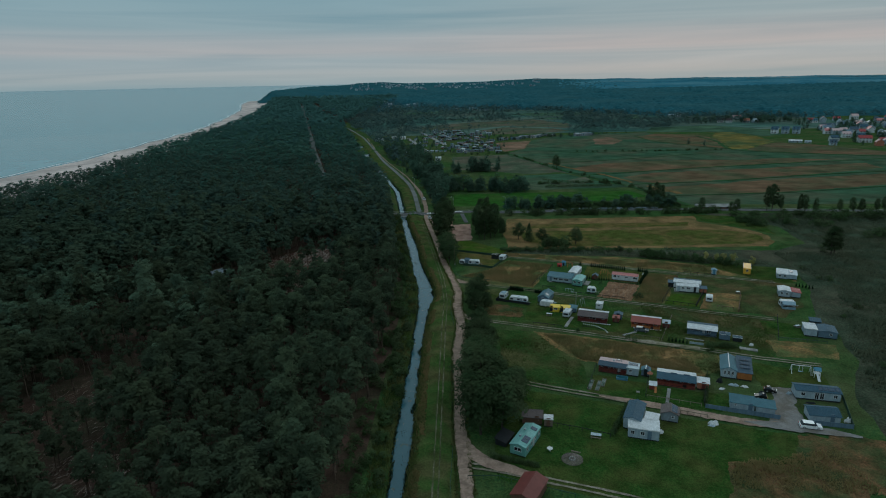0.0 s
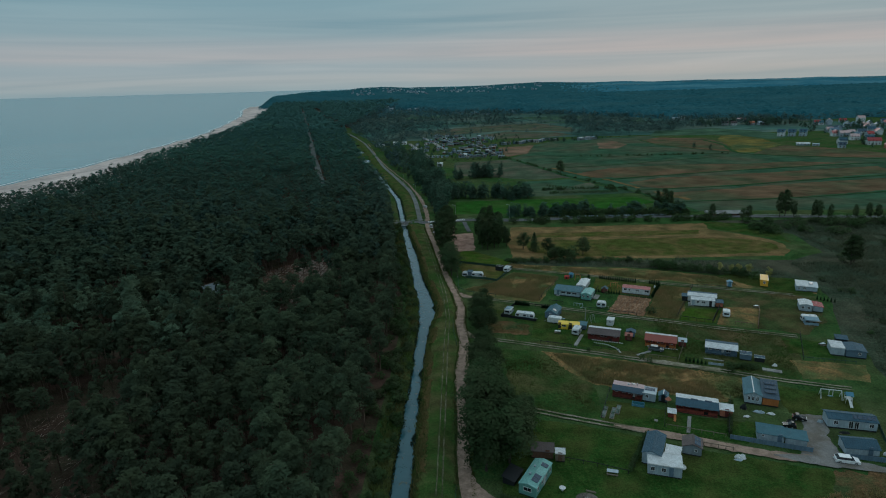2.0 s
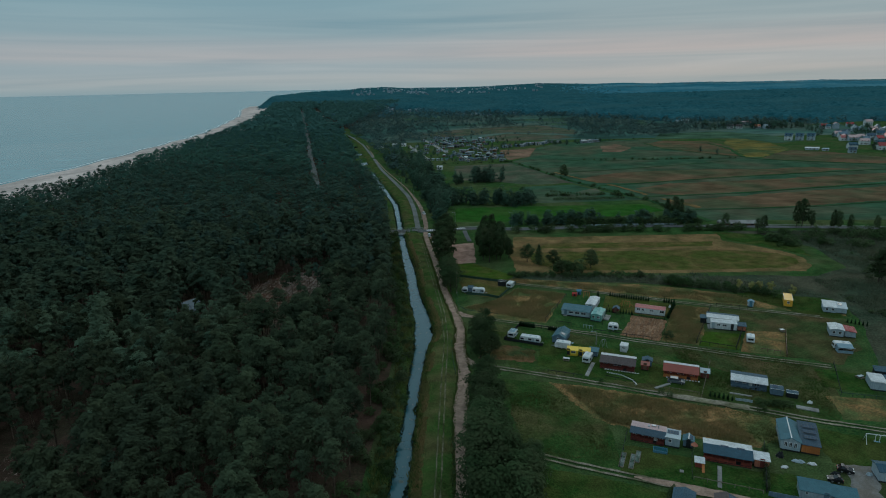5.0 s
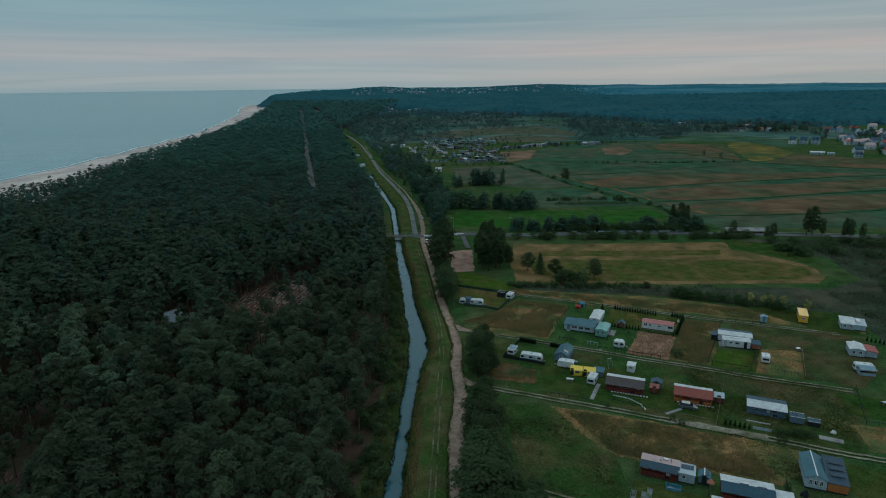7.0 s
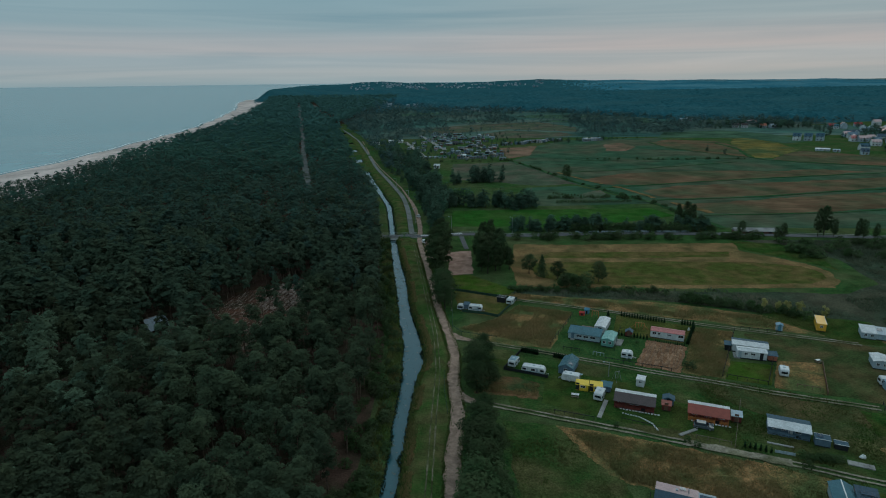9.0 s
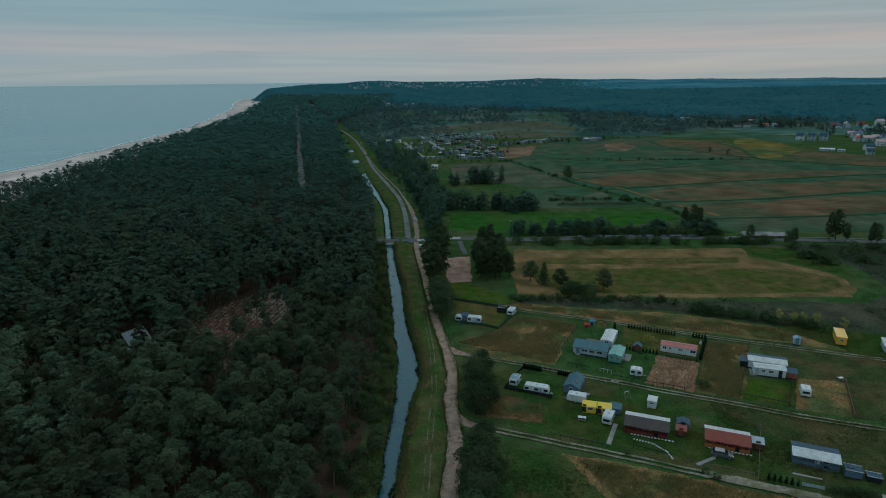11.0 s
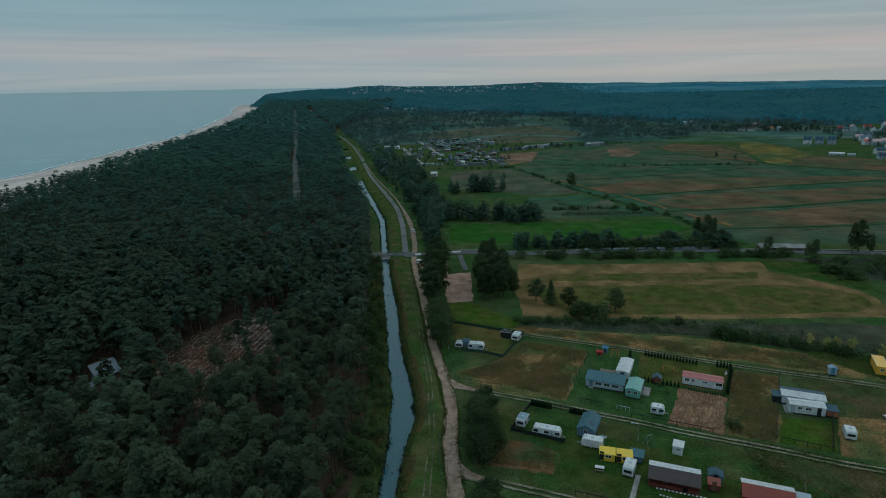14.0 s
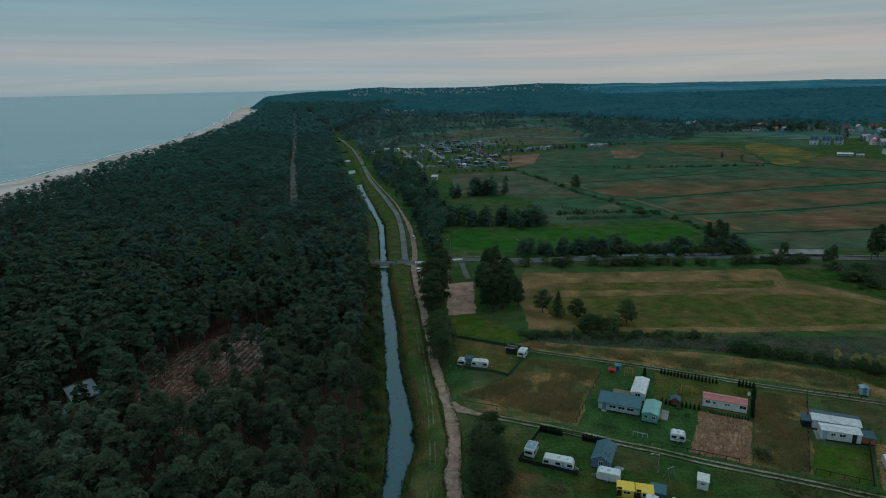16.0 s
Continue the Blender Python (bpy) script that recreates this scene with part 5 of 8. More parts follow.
def canopy(name, xs, ys, lift, rough, material, label, depth):
    """The roof of a far wood: an uneven sheet of crowns that rises from its edge."""
    v, nx = [], len(xs)
    r2 = np.random.default_rng(len(xs))
    for y in ys:
        for x in xs:
            jx, jy = x + r2.normal() * 1.2, y + r2.normal() * 1.5
            k = smooth(depth(jx, jy) / 26)
            v.append((jx, jy, far_z(jx, jy) - 1.5 + k * (lift + 1.5 + rough * r2.random() ** 2)))
    i, j = np.meshgrid(np.arange(nx - 1), np.arange(len(ys) - 1))
    a = (j * nx + i).ravel()
    me = mesh_np(name, v, np.c_[a, a + 1, a + nx + 1, a + nx], material)
    me.polygons.foreach_set("use_smooth", np.ones(len(me.polygons), bool))
    return tagged(new(name, me), label, "woods", kind="stuff")


def wood_depth(x, y):
    """How far inside the far wood a place lies, in metres (below 0: open country)."""
    front = wood_front(x)
    return min(y - front, x - np.interp(y, COAST_Y, COAST_X) - 20) - 40 * noise.noise(Vector((x * 0.012, y * 0.006, 2.2)))


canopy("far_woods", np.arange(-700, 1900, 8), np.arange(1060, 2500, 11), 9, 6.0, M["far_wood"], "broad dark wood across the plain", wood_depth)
# ragged crowns along the wood's edge, hedges and clumps on the open country before it
edge = []
for i in range(5200):
    x, y = -300 + 1150 * rng.random(), 900 + 1000 * rng.random()
    d_ = wood_depth(x, y)
    if x < 0.86 * y and (-16 < d_ < 7):
        edge.append((x, y))
for i in range(2600):
    x, y = -330 + 650 * rng.random(), 1380 + 620 * rng.random()
    k = noise.noise(Vector((x * 0.012, y * 0.012, 15.0)))
    if wood_depth(x, y) < 0 and x > np.interp(y, (1400, 1900), (-290, -380)) and not on_track(x, y) and k > -0.12:
        edge.append((x, y))
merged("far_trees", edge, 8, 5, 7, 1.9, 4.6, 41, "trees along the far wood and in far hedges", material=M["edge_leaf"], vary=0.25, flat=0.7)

# hills on the horizon and the wooded headland that falls to the beach: bearing, crest height, crest distance
AZ = (-18.3, -17.98, -17.61, -17.2, -16.99, -16.09, -15.1, -13.85, -12.08, -11.07, -10.04, -9.01, -6.94, -4.87, -3.31, -0.7, 1.91, 4.5, 7.06, 12.08, 14.5, 16.88, 21.43, 23.6, 27.7, 29.64, 31.5, 33.9, 42, 60)
CREST = (16, 20, 31, 41, 49, 53, 55, 60, 61, 60, 64, 73, 76.5, 66, 67, 63, 66, 73, 80, 68, 71, 64, 66, 62, 62, 65, 61, 57, 60, 60)
FAR = (2330, 2360, 2400, 2460, 2500, 2700, 2900, 3200, 3700, 3950, 4200, 4400)


def hill_z(a, t):
    """Height of the hills at a bearing; t runs from their foot (0) to the crest (1) and down behind it."""
    rc = np.interp(a, AZ[:12], FAR)
    r0 = min(2150, rc - 300)
    r = r0 + (rc - r0) * t
    base = far_z(0, r)
    c = np.interp(a, AZ, CREST) + (1.4 * noise.noise(Vector((a * 1.6, 0.3, 0))) if a > -16.5 else 0)
    e = base + (c - far_z(0, rc)) * smooth(t) if t <= 1 else c - (t - 1) * 160
    return r, e + 2.5 * noise.noise(Vector((a * 0.5, r * 0.004, 7))) * math.sin(math.pi * min(1, t))


hv = []
azs, ts_ = np.linspace(-18.3, 60, 620), np.linspace(0, 1.08, 34)
for t in ts_:
    for a in azs:
        r, e = hill_z(a, t)
        hv.append((r * math.sin(radians(a)), r * math.cos(radians(a)), e + (3.0 if t < 0.9 or a < -9 else 0.9) * RNG.random() ** 2))
n = len(azs)
i, j = np.meshgrid(np.arange(n - 1), np.arange(len(ts_) - 1))
a = (j * n + i).ravel()
# both hill colours already hold the blue haze of distance
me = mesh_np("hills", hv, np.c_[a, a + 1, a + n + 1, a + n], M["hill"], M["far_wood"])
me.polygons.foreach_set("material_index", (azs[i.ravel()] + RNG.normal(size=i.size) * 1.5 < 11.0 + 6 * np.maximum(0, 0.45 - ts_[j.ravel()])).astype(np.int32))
tagged(new("backdrop_hills", me), "low wooded hills on the horizon, hazed blue-green", "hills", kind="structure")
# pale fields on the far slopes
for a0, a1, t0, t1 in ((19.4, 22.6, 0.80, 0.83), (24.6, 28.2, 0.78, 0.84), (25.5, 30.0, 0.86, 0.885), (29.2, 33.5, 0.80, 0.84), (31.0, 37.0, 0.86, 0.89), (21.0, 24.2, 0.86, 0.885), (13.5, 16.0, 0.62, 0.65), (7.5, 9.5, 0.82, 0.84), (34.0, 38.0, 0.76, 0.80), (15.2, 18.8, 0.86, 0.885)):
    fv, m_ = [], 14
    for t in np.linspace(t0, t1, 4):
        for k, a in enumerate(np.linspace(a0, a1, m_)):
            r, e = hill_z(a, t + 0.004 * math.sin(a * 5))
            fv.append((r * math.sin(radians(a)), r * math.cos(radians(a)), e + 2.2))
    i, j = np.meshgrid(np.arange(m_ - 1), np.arange(3))
    q = (j * m_ + i).ravel()
    tagged(new("field", mesh_np("field", fv, np.c_[q, q + 1, q + m_ + 1, q + m_], M["hill_field"])), "pale field on the far hills, hazed blue-green", "field", kind="structure")

# ---- cabins and mobile homes ----


def window(parent, face, c, w, h, z, half, frame_mat="trim"):
    """A framed pane on the front, back, left or right wall."""
    t, d = 0.05, half
    def b(x0, x1, z0, z1, a, e):
        if face == "front":
            return (x0, x1, -d - e, -d - a, z0, z1)
        if face == "back":
            return (x0, x1, d + a, d + e, z0, z1)
        if face == "left":
            return (-d - e, -d - a, x0, x1, z0, z1)
        return (d + a, d + e, x0, x1, z0, z1)
    f = boxes(b(c - w / 2, c + w / 2, z, z + 0.08, 0.0, t), b(c - w / 2, c + w / 2, z + h - 0.08, z + h, 0.0, t),
              b(c - w / 2, c - w / 2 + 0.08, z + 0.08, z + h - 0.08, 0.0, t), b(c + w / 2 - 0.08, c + w / 2, z + 0.08, z + h - 0.08, 0.0, t),
              b(c - 0.03, c + 0.03, z + 0.08, z + h - 0.08, 0.0, t))
    win = part("window", f, M[frame_mat], parent)
    part("pane", boxes(b(c - w / 2 + 0.08, c + w / 2 - 0.08, z + 0.08, z + h - 0.08, 0.0, 0.03)), M["glass"], win, "dark window glass")
    return win


def door(parent, face, c, half, material="trim", w=0.85, h=1.95, z=0.35):
    d = half
    if face == "front":
        bx = (c - w / 2, c + w / 2, -d - 0.05, -d, z, z + h)
        hx = (c + w / 2 - 0.16, c + w / 2 - 0.06, -d - 0.1, -d - 0.05, z + 0.95, z + 1.0)
    elif face == "right":
        bx = (d, d + 0.05, c - w / 2, c + w / 2, z, z + h)
        hx = (d + 0.05, d + 0.1, c + w / 2 - 0.16, c + w / 2 - 0.06, z + 0.95, z + 1.0)
    else:
        bx = (-d - 0.05, -d, c - w / 2, c + w / 2, z, z + h)
        hx = (-d - 0.1, -d - 0.05, c + w / 2 - 0.16, c + w / 2 - 0.06, z + 0.95, z + 1.0)
    ob = part("door", boxes(bx), M[material], parent)
    part("handle", boxes(hx), M["steel"], ob)
    return ob


def slab(pts, t=0.1, x0=0, x1=1, axis="x"):
    """A sloping roof sheet along a line of (across, up) points."""
    return prism(list(pts) + [(a, u - t) for a, u in reversed(pts)], x0, x1, axis)


def cabin(name, label, x, y, rot, L, W, H, wall, roof, kind="gable", rise=0.45, roof2=None, split=0.1, over=0.22, front=(), left=(), right=(), doors=(), solar=None,
          veranda=None, steps=None, chimney=None, plinth="dark", front_wall=None, group="holiday cabins", category="cabin", front_h=None, vents=0):
    ob = thing(name, x, y, 0.0, rot, label, category, group)
    w, l = W / 2, L / 2
    part("plinth", boxes((-l + 0.06, l - 0.06, -w + 0.06, w - 0.06, -0.05, 0.34)), M[plinth], ob)
    fh = front_h if front_h is not None else H
    vd = veranda[0] if veranda else 0.0
    wf = -w + vd          # the front wall stands back behind a veranda
    if kind == "gable":
        prof = [(wf, 0.34), (w, 0.34), (w, H), (0, H + rise), (wf, H + rise * (1 - max(0.0, -wf) / w) if vd else H)]
        part("wall", prism(prof, -l, l, "x"), M[wall], ob)
        part("roof", slab([(-w - over, H - rise * over / w + 0.02), (0, H + rise + 0.06), (w + over, H - rise * over / w + 0.02)], 0.1, -l - over, l + over), M[roof], ob)
        part("ridge_cap", boxes((-l - over, l + over, -0.09, 0.09, H + rise + 0.045, H + rise + 0.10)), M[roof], ob)
    elif kind == "gable_y":
        prof = [(-l, 0.34), (l, 0.34), (l, H), (0, H + rise), (-l, H)]
        part("wall", prism(prof, -w, w, "y"), M[wall], ob)
        part("roof", slab([(-l - over, H - rise * over / l + 0.02), (0, H + rise + 0.06), (l + over, H - rise * over / l + 0.02)], 0.1, -w - over, w + over, "y"), M[roof], ob)
        part("ridge_cap", boxes((-0.1, 0.1, -w - over, w + over, H + rise + 0.045, H + rise + 0.10)), M["trim" if roof == "teal" else roof], ob)
    elif kind == "split":
        # a shallow rear sheet and a front sheet that falls to a lower eave
        r = -w + W * (1 - split)
        prof = [(wf, 0.34), (w, 0.34), (w, H + rise * 0.4), (r, H + rise), (wf, fh + (H + rise - fh) * (wf + w) / (r + w) - 0.02)]
        part("wall", prism(prof, -l, l, "x"), M[wall], ob)
        part("roof", slab([(r + 0.02, H + rise + 0.06), (w + over, H + rise * 0.35)], 0.09, -l - over, l + over), M[roof2 or roof], ob)
        part("roof", slab([(-w - over, fh), (r, H + rise + 0.045)], 0.09, -l - over, l + over), M[roof], ob)
    elif kind == "mono":
        prof = [(-w, 0.34), (w, 0.34), (w, H + rise), (-w, H)]
        part("wall", prism(prof, -l, l, "x"), M[wall], ob)
        part("roof", slab([(-w - over, H - 0.02), (w + over, H + rise + 0.08)], 0.1, -l - over, l + over), M[roof], ob)
    else:
        part("wall", boxes((-l, l, -w, w, 0.34, H)), M[wall], ob)
        part("roof", boxes((-l - over * 0.5, l + over * 0.5, -w - over * 0.5, w + over * 0.5, H, H + 0.14)), M[roof], ob)
        part("parapet", boxes((-l - over * 0.5, l + over * 0.5, -w - over * 0.5, -w - over * 0.5 + 0.08, H + 0.14, H + 0.2), (-l - over * 0.5, l + over * 0.5, w + over * 0.5 - 0.08, w + over * 0.5, H + 0.14, H + 0.2)), M["trim"], ob)
    if front_wall:
        part("front_panel", boxes((-l + 0.1, l - 0.1, wf - 0.035, wf, 0.36, fh - 0.15)), M[front_wall], ob)
    fd = -wf + (0.035 if front_wall else 0)
    for c, ww, hh, z in front:
        window(ob, "front", c, ww, hh, z, fd)
    for c, ww, hh, z in left:
        window(ob, "left", c, ww, hh, z, l)
    for c, ww, hh, z in right:
        window(ob, "right", c, ww, hh, z, l)
    for face, c, m_ in doors:
        door(ob, face, c, fd if face == "front" else l, m_)
    if veranda:
        d, wood, n = veranda
        part("deck", boxes((-l, l, -w, wf, 0.14, 0.3)), M[wood], ob)
        for i in range(n):
            px = -l + 0.1 + (L - 0.2) * i / (n - 1)
            part("post", boxes((px - 0.06, px + 0.06, -w + 0.05, -w + 0.17, 0.3, fh - 0.08)), M[wood], ob)
        part("railing", boxes((-l + 0.1, l * 0.35, -w + 0.08, -w + 0.13, 1.0, 1.08), (-l + 0.1, l * 0.35, -w + 0.08, -w + 0.12, 0.42, 0.92), (l * 0.55, l - 0.1, -w + 0.08, -w + 0.13, 1.0, 1.08), (l * 0.55, l - 0.1, -w + 0.08, -w + 0.12, 0.42, 0.92)), M[wood], ob)
    if steps is not None:
        part("step", boxes((steps - 0.6, steps + 0.6, -w - 0.5, -w, 0, 0.16), (steps - 0.6, steps + 0.6, -w - 0.25, -w, 0.16, 0.3)), M["concrete"], ob)
    if chimney is not None:
        cx, cy = chimney
        bm = tube(bmesh.new(), (cx, cy, H), (cx, cy, H + rise + 0.75), 0.09, 0.09, 8)
        tube(bm, (cx, cy, H + rise + 0.75), (cx, cy, H + rise + 0.85), 0.15, 0.05, 8)
        part("chimney", bm, M["steel"], ob)
    for i in range(vents):
        vx = -l * 0.6 + L * 0.6 * (i + 0.5) / vents
        part("roof_vent", boxes((vx - 0.2, vx + 0.2, 0.5, 0.85, H + rise * 0.5, H + rise + 0.22)), M["lightgrey"], ob)
    if solar:
        # panels (x centre, y centre, across, along, slope axis) on the sheet they stand on
        for cx, cy, sx, sy, tilt_axis, tilt, z in solar:
            m_ = pose(cx, cy, z, tilt if tilt_axis == "x" else 0, tilt if tilt_axis == "y" else 0, 0)
            fr = part("solar_panel", box(bmesh.new(), -sx / 2, sx / 2, -sy / 2, sy / 2, 0, 0.05, m_), M["cargrey"], ob)
            bm = bmesh.new()
            nx, ny = max(1, round(sx / 0.55)), max(1, round(sy / 0.55))
            for i in range(nx):
                for j in range(ny):
                    box(bm, -sx / 2 + sx * i / nx + 0.03, -sx / 2 + sx * (i + 1) / nx - 0.03, -sy / 2 + sy * j / ny + 0.03, -sy / 2 + sy * (j + 1) / ny - 0.03, 0.05, 0.062, m_)
            part("solar_cells", bm, M["solar"], fr)
    return ob


# first plots by the dirt road
cabin("mobile_home", "mint green mobile home with rooftop solar panels", 12.7, 111.9, 62, 8.6, 3.4, 2.5, "mint", "mint_roof", rise=0.4, over=0.12,
      front=[(-3.2, 0.8, 0.9, 1.2), (-1.0, 0.8, 0.9, 1.2), (1.2, 0.7, 0.9, 1.2), (3.3, 0.8, 0.9, 1.2)], doors=[("front", 0.2, "white")], left=[(0, 1.6, 0.9, 1.2)],
      solar=[(-2.5, -0.85, 1.1, 1.35, "x", 13, 2.78), (-1.3, -0.85, 1.1, 1.35, "x", 13, 2.78), (2.6, -0.85, 1.1, 1.35, "x", 13, 2.78)], vents=2)
cabin("shed", "low brown-roofed shed behind the mint home", 15.2, 121, -8, 4.4, 2.6, 1.9, "brown", "brownroof", "mono", rise=0.3, doors=[("front", 1.0, "brown")], category="shed", group="sheds")
cabin("shed", "small white-roofed canopy shed by the hedge", 18.6, 119.6, -8, 1.9, 1.9, 1.9, "wood", "white_roof", "flat", doors=[("front", 0, "brown")], category="shed", group="sheds")
cabin("shed", "dark tarpaulined lean-to beside the mint home", 8.4, 113.4, 62, 4.2, 2.4, 1.2, "dark", "dark", "mono", rise=0.5, category="shed", group="sheds")
cabin("mobile_home", "slate-roofed mobile home behind a white annex", 38.0, 121.0, 65.5, 8.0, 3.6, 2.75, "lightgrey", "slate", rise=0.55, over=0.15, left=[(0.4, 0.9, 1.0, 1.2)],
      front=[(2.8, 0.8, 0.9, 1.2)])
cabin("annex", "white flat-roofed annex with a pale wall", 38.4, 115.7, -16, 6.3, 4.2, 2.45, "lightgrey", "white_roof", "flat", front=[(-2.2, 0.8, 0.9, 1.1), (-0.2, 0.9, 0.9, 1.1)],
      doors=[("front", 1.2, "bluegrey")], right=[(0.3, 0.9, 0.8, 1.1)], category="annex")
cabin("annex", "white flat-roofed wing of the annex", 41.0, 118.6, 65.5, 4.0, 2.8, 2.38, "lightgrey", "white_roof", "flat", category="annex")
cabin("shed", "grey shed with brown roof and solar panels", 46.2, 122.2, -20, 3.6, 3.6, 2.1, "grey", "brownroof", "gable_y", rise=0.7, front=[(0.7, 0.7, 0.6, 1.1)], doors=[("front", -0.7, "grey")],
      solar=[(0.95, -0.8, 1.3, 1.5, "y", 21, 2.52), (0.95, 0.85, 1.3, 1.5, "y", 21, 2.52)], category="shed", group="sheds")
# second row
cabin("mobile_home", "long mobile home with faded pink roof and dark red front", 39.35, 145.65, -22, 6.9, 4.2, 2.15, "darkred", "greyroof", "split", rise=0.35, roof2="pink_roof", split=0.6, front_h=2.0,
      front=[(-2.6, 1.0, 0.8, 1.0), (-0.9, 0.8, 0.8, 1.0), (0.6, 0.9, 0.8, 1.0), (2.7, 0.9, 0.8, 1.0)], doors=[("front", 1.7, "trim")], veranda=(1.1, "darkred", 6), chimney=(2.0, 0.6), vents=1,
      solar=[(1.0, 1.5, 1.0, 1.0, "x", -6, 2.47)])
cabin("annex", "pale grey annex with a roof-mounted solar panel", 44.0, 143.7, -22, 2.9, 3.4, 2.15, "lightgrey", "lightgrey", "flat", front=[(-0.5, 0.7, 0.8, 1.1)],
      solar=[(0, 0.5, 2.3, 1.3, "x", 4, 2.36)], category="annex")
cabin("shed", "small blue-roofed garden shed", 47.0, 142.8, -22, 2.0, 2.0, 1.8, "bluegrey", "teal", "gable_y", rise=0.5, doors=[("front", 0, "dark")], solar=[(0.45, 0, 0.8, 1.6, "y", 26, 2.1)], category="shed", group="sheds")
cabin("mobile_home", "long white-roofed home with grey awning and red veranda", 53.2, 138.35, -19.5, 8.8, 4.7, 2.2, "darkred", "slate", "split", rise=0.4, roof2="white_roof", split=0.5, front_h=1.95,
      front=[(-3.5, 0.9, 0.8, 1.0), (-1.9, 0.9, 0.8, 1.0), (1.3, 0.9, 0.8, 1.0), (3.1, 0.9, 0.8, 1.0)], doors=[("front", 0, "brown")], veranda=(1.3, "redboard", 7),
      solar=[(-0.6, -0.3, 1.5, 1.1, "x", 20, 2.50), (2.4, -0.3, 1.5, 1.1, "x", 20, 2.50)])
cabin("annex", "terracotta annex with a white roof", 58.9, 135.9, -19.5, 2.6, 2.5, 2.05, "terracotta", "white_roof", "mono", rise=0.15, doors=[("front", 0.1, "darkred")], category="annex")
cabin("cabin", "teal-roofed cabin with white front windows", 68.7, 144.6, -21, 3.6, 8.4, 2.45, "lightgrey", "teal", "gable_y", rise=0.75, front=[(-0.9, 0.6, 1.1, 1.0), (0, 0.6, 1.1, 1.0), (0.9, 0.6, 1.1, 1.0)])
cabin("cabin", "dark-roofed wing with orange timber front", 72.0, 143.0, -21, 3.3, 7.6, 2.2, "orange", "greyroof", "mono", rise=1.0, over=0.2,
      solar=[(0.1, -1.6, 2.4, 1.0, "x", 9, 2.75), (0.1, 0.2, 2.4, 1.0, "x", 9, 3.0), (0.1, 2.0, 2.4, 1.0, "x", 9, 3.25)])
cabin("mobile_home", "long pale grey home behind a plank fence", 64.1, 126.5, -20, 5.0, 3.2, 2.0, "lightgrey", "teal", "mono", rise=0.4, front=[(-1.4, 0.5, 0.6, 1.2)], doors=[("front", 1.7, "bluegrey")], group="grey homes")
cabin("mobile_home", "pale grey box home behind a plank fence", 68.5, 124.7, -20, 3.9, 3.0, 1.95, "lightgrey", "teal", "mono", rise=0.35, group="grey homes")
cabin("mobile_home", "long grey home with dark windows and solar roof", 83.6, 131.2, -13.5, 9.4, 3.6, 2.4, "lightgrey", "slate", rise=0.45,
      front=[(-3.2, 0.9, 0.9, 1.0), (-0.3, 0.9, 1.7, 0.4), (0.8, 0.9, 1.7, 0.4), (3.6, 0.9, 0.9, 1.0)], solar=[(x_, -0.8, 0.75, 1.3, "x", 14, 2.72) for x_ in (0.6, 1.5, 2.4, 3.3, 4.2)])
cabin("mobile_home", "grey slate-roofed cabin beside a plank fence", 79.6, 121.6, -10, 6.2, 3.4, 2.1, "lightgrey", "slate", "split", rise=0.5, split=0.3, front_h=1.75, doors=[("front", 1.5, "bluegrey")])
# third row
cabin("cabin", "brown cabin with white rear roof and shaded veranda", 41.4, 179.9, -19.5, 9.0, 4.8, 2.4, "darkred", "brownroof", "split", rise=0.4, roof2="white_roof", split=0.38, front_h=2.0,
      front=[(-3.2, 1.1, 0.9, 1.0), (0, 2.0, 1.2, 0.8), (3.2, 1.0, 0.9, 1.0)], doors=[("front", -1.6, "brown")], veranda=(1.4, "darkred", 7))
cabin("shed", "red shed beside the brown cabin", 48.3, 178.3, -19.5, 1.9, 1.7, 1.7, "darkred", "redboard", "mono", rise=0.2, doors=[("front", 0, "brown")], category="shed", group="sheds")
cabin("shed", "slate-roofed garden shed with a panel", 49.6, 180.8, -19.5, 2.4, 2.0, 1.9, "bluegrey", "slate", "gable_y", rise=0.4, category="shed", group="sheds", doors=[("front", 0, "dark")])
cabin("cabin", "rust red cabin with white rear roof and veranda", 56.5, 174.6, -20, 8.4, 4.6, 2.4, "redboard", "redboard", "split", rise=0.4, roof2="white_roof", split=0.36, front_h=2.0,
      front=[(-2.8, 1.2, 1.0, 0.9), (0, 1.6, 1.0, 0.9), (2.8, 1.2, 1.0, 0.9)], doors=[("front", -1.3, "darkred")], veranda=(1.4, "orange", 7))
cabin("shed", "dark red shed with pale roof", 62.4, 173.6, -20, 2.0, 1.9, 1.8, "darkred", "lightgrey", "mono", rise=0.25, doors=[("front", 0, "brown")], category="shed", group="sheds")
cabin("mobile_home", "slate grey home with a white roof strip", 71.5, 169.0, -22, 8.0, 4.4, 2.35, "bluegrey", "white_roof", "split", rise=0.4, roof2="slate", split=0.5, front_h=2.05,
      front=[(-2.8, 0.9, 0.9, 1.0), (-1.0, 0.9, 0.9, 1.0), (1.8, 1.2, 1.1, 0.8)], doors=[("front", 0.4, "trim")], veranda=(1.0, "bluegrey", 5))
cabin("annex", "slate grey porch beside the home", 76.3, 164.6, -22, 2.8, 2.2, 1.7, "bluegrey", "slate", "flat", category="annex", solar=[(-0.4, 0.2, 1.1, 1.0, "x", 8, 2.0)])
cabin("annex", "grey terrace shelter over dark bushes", 79.4, 163.2, -22, 2.4, 1.6, 1.2, "dark", "slate", "flat", category="annex")
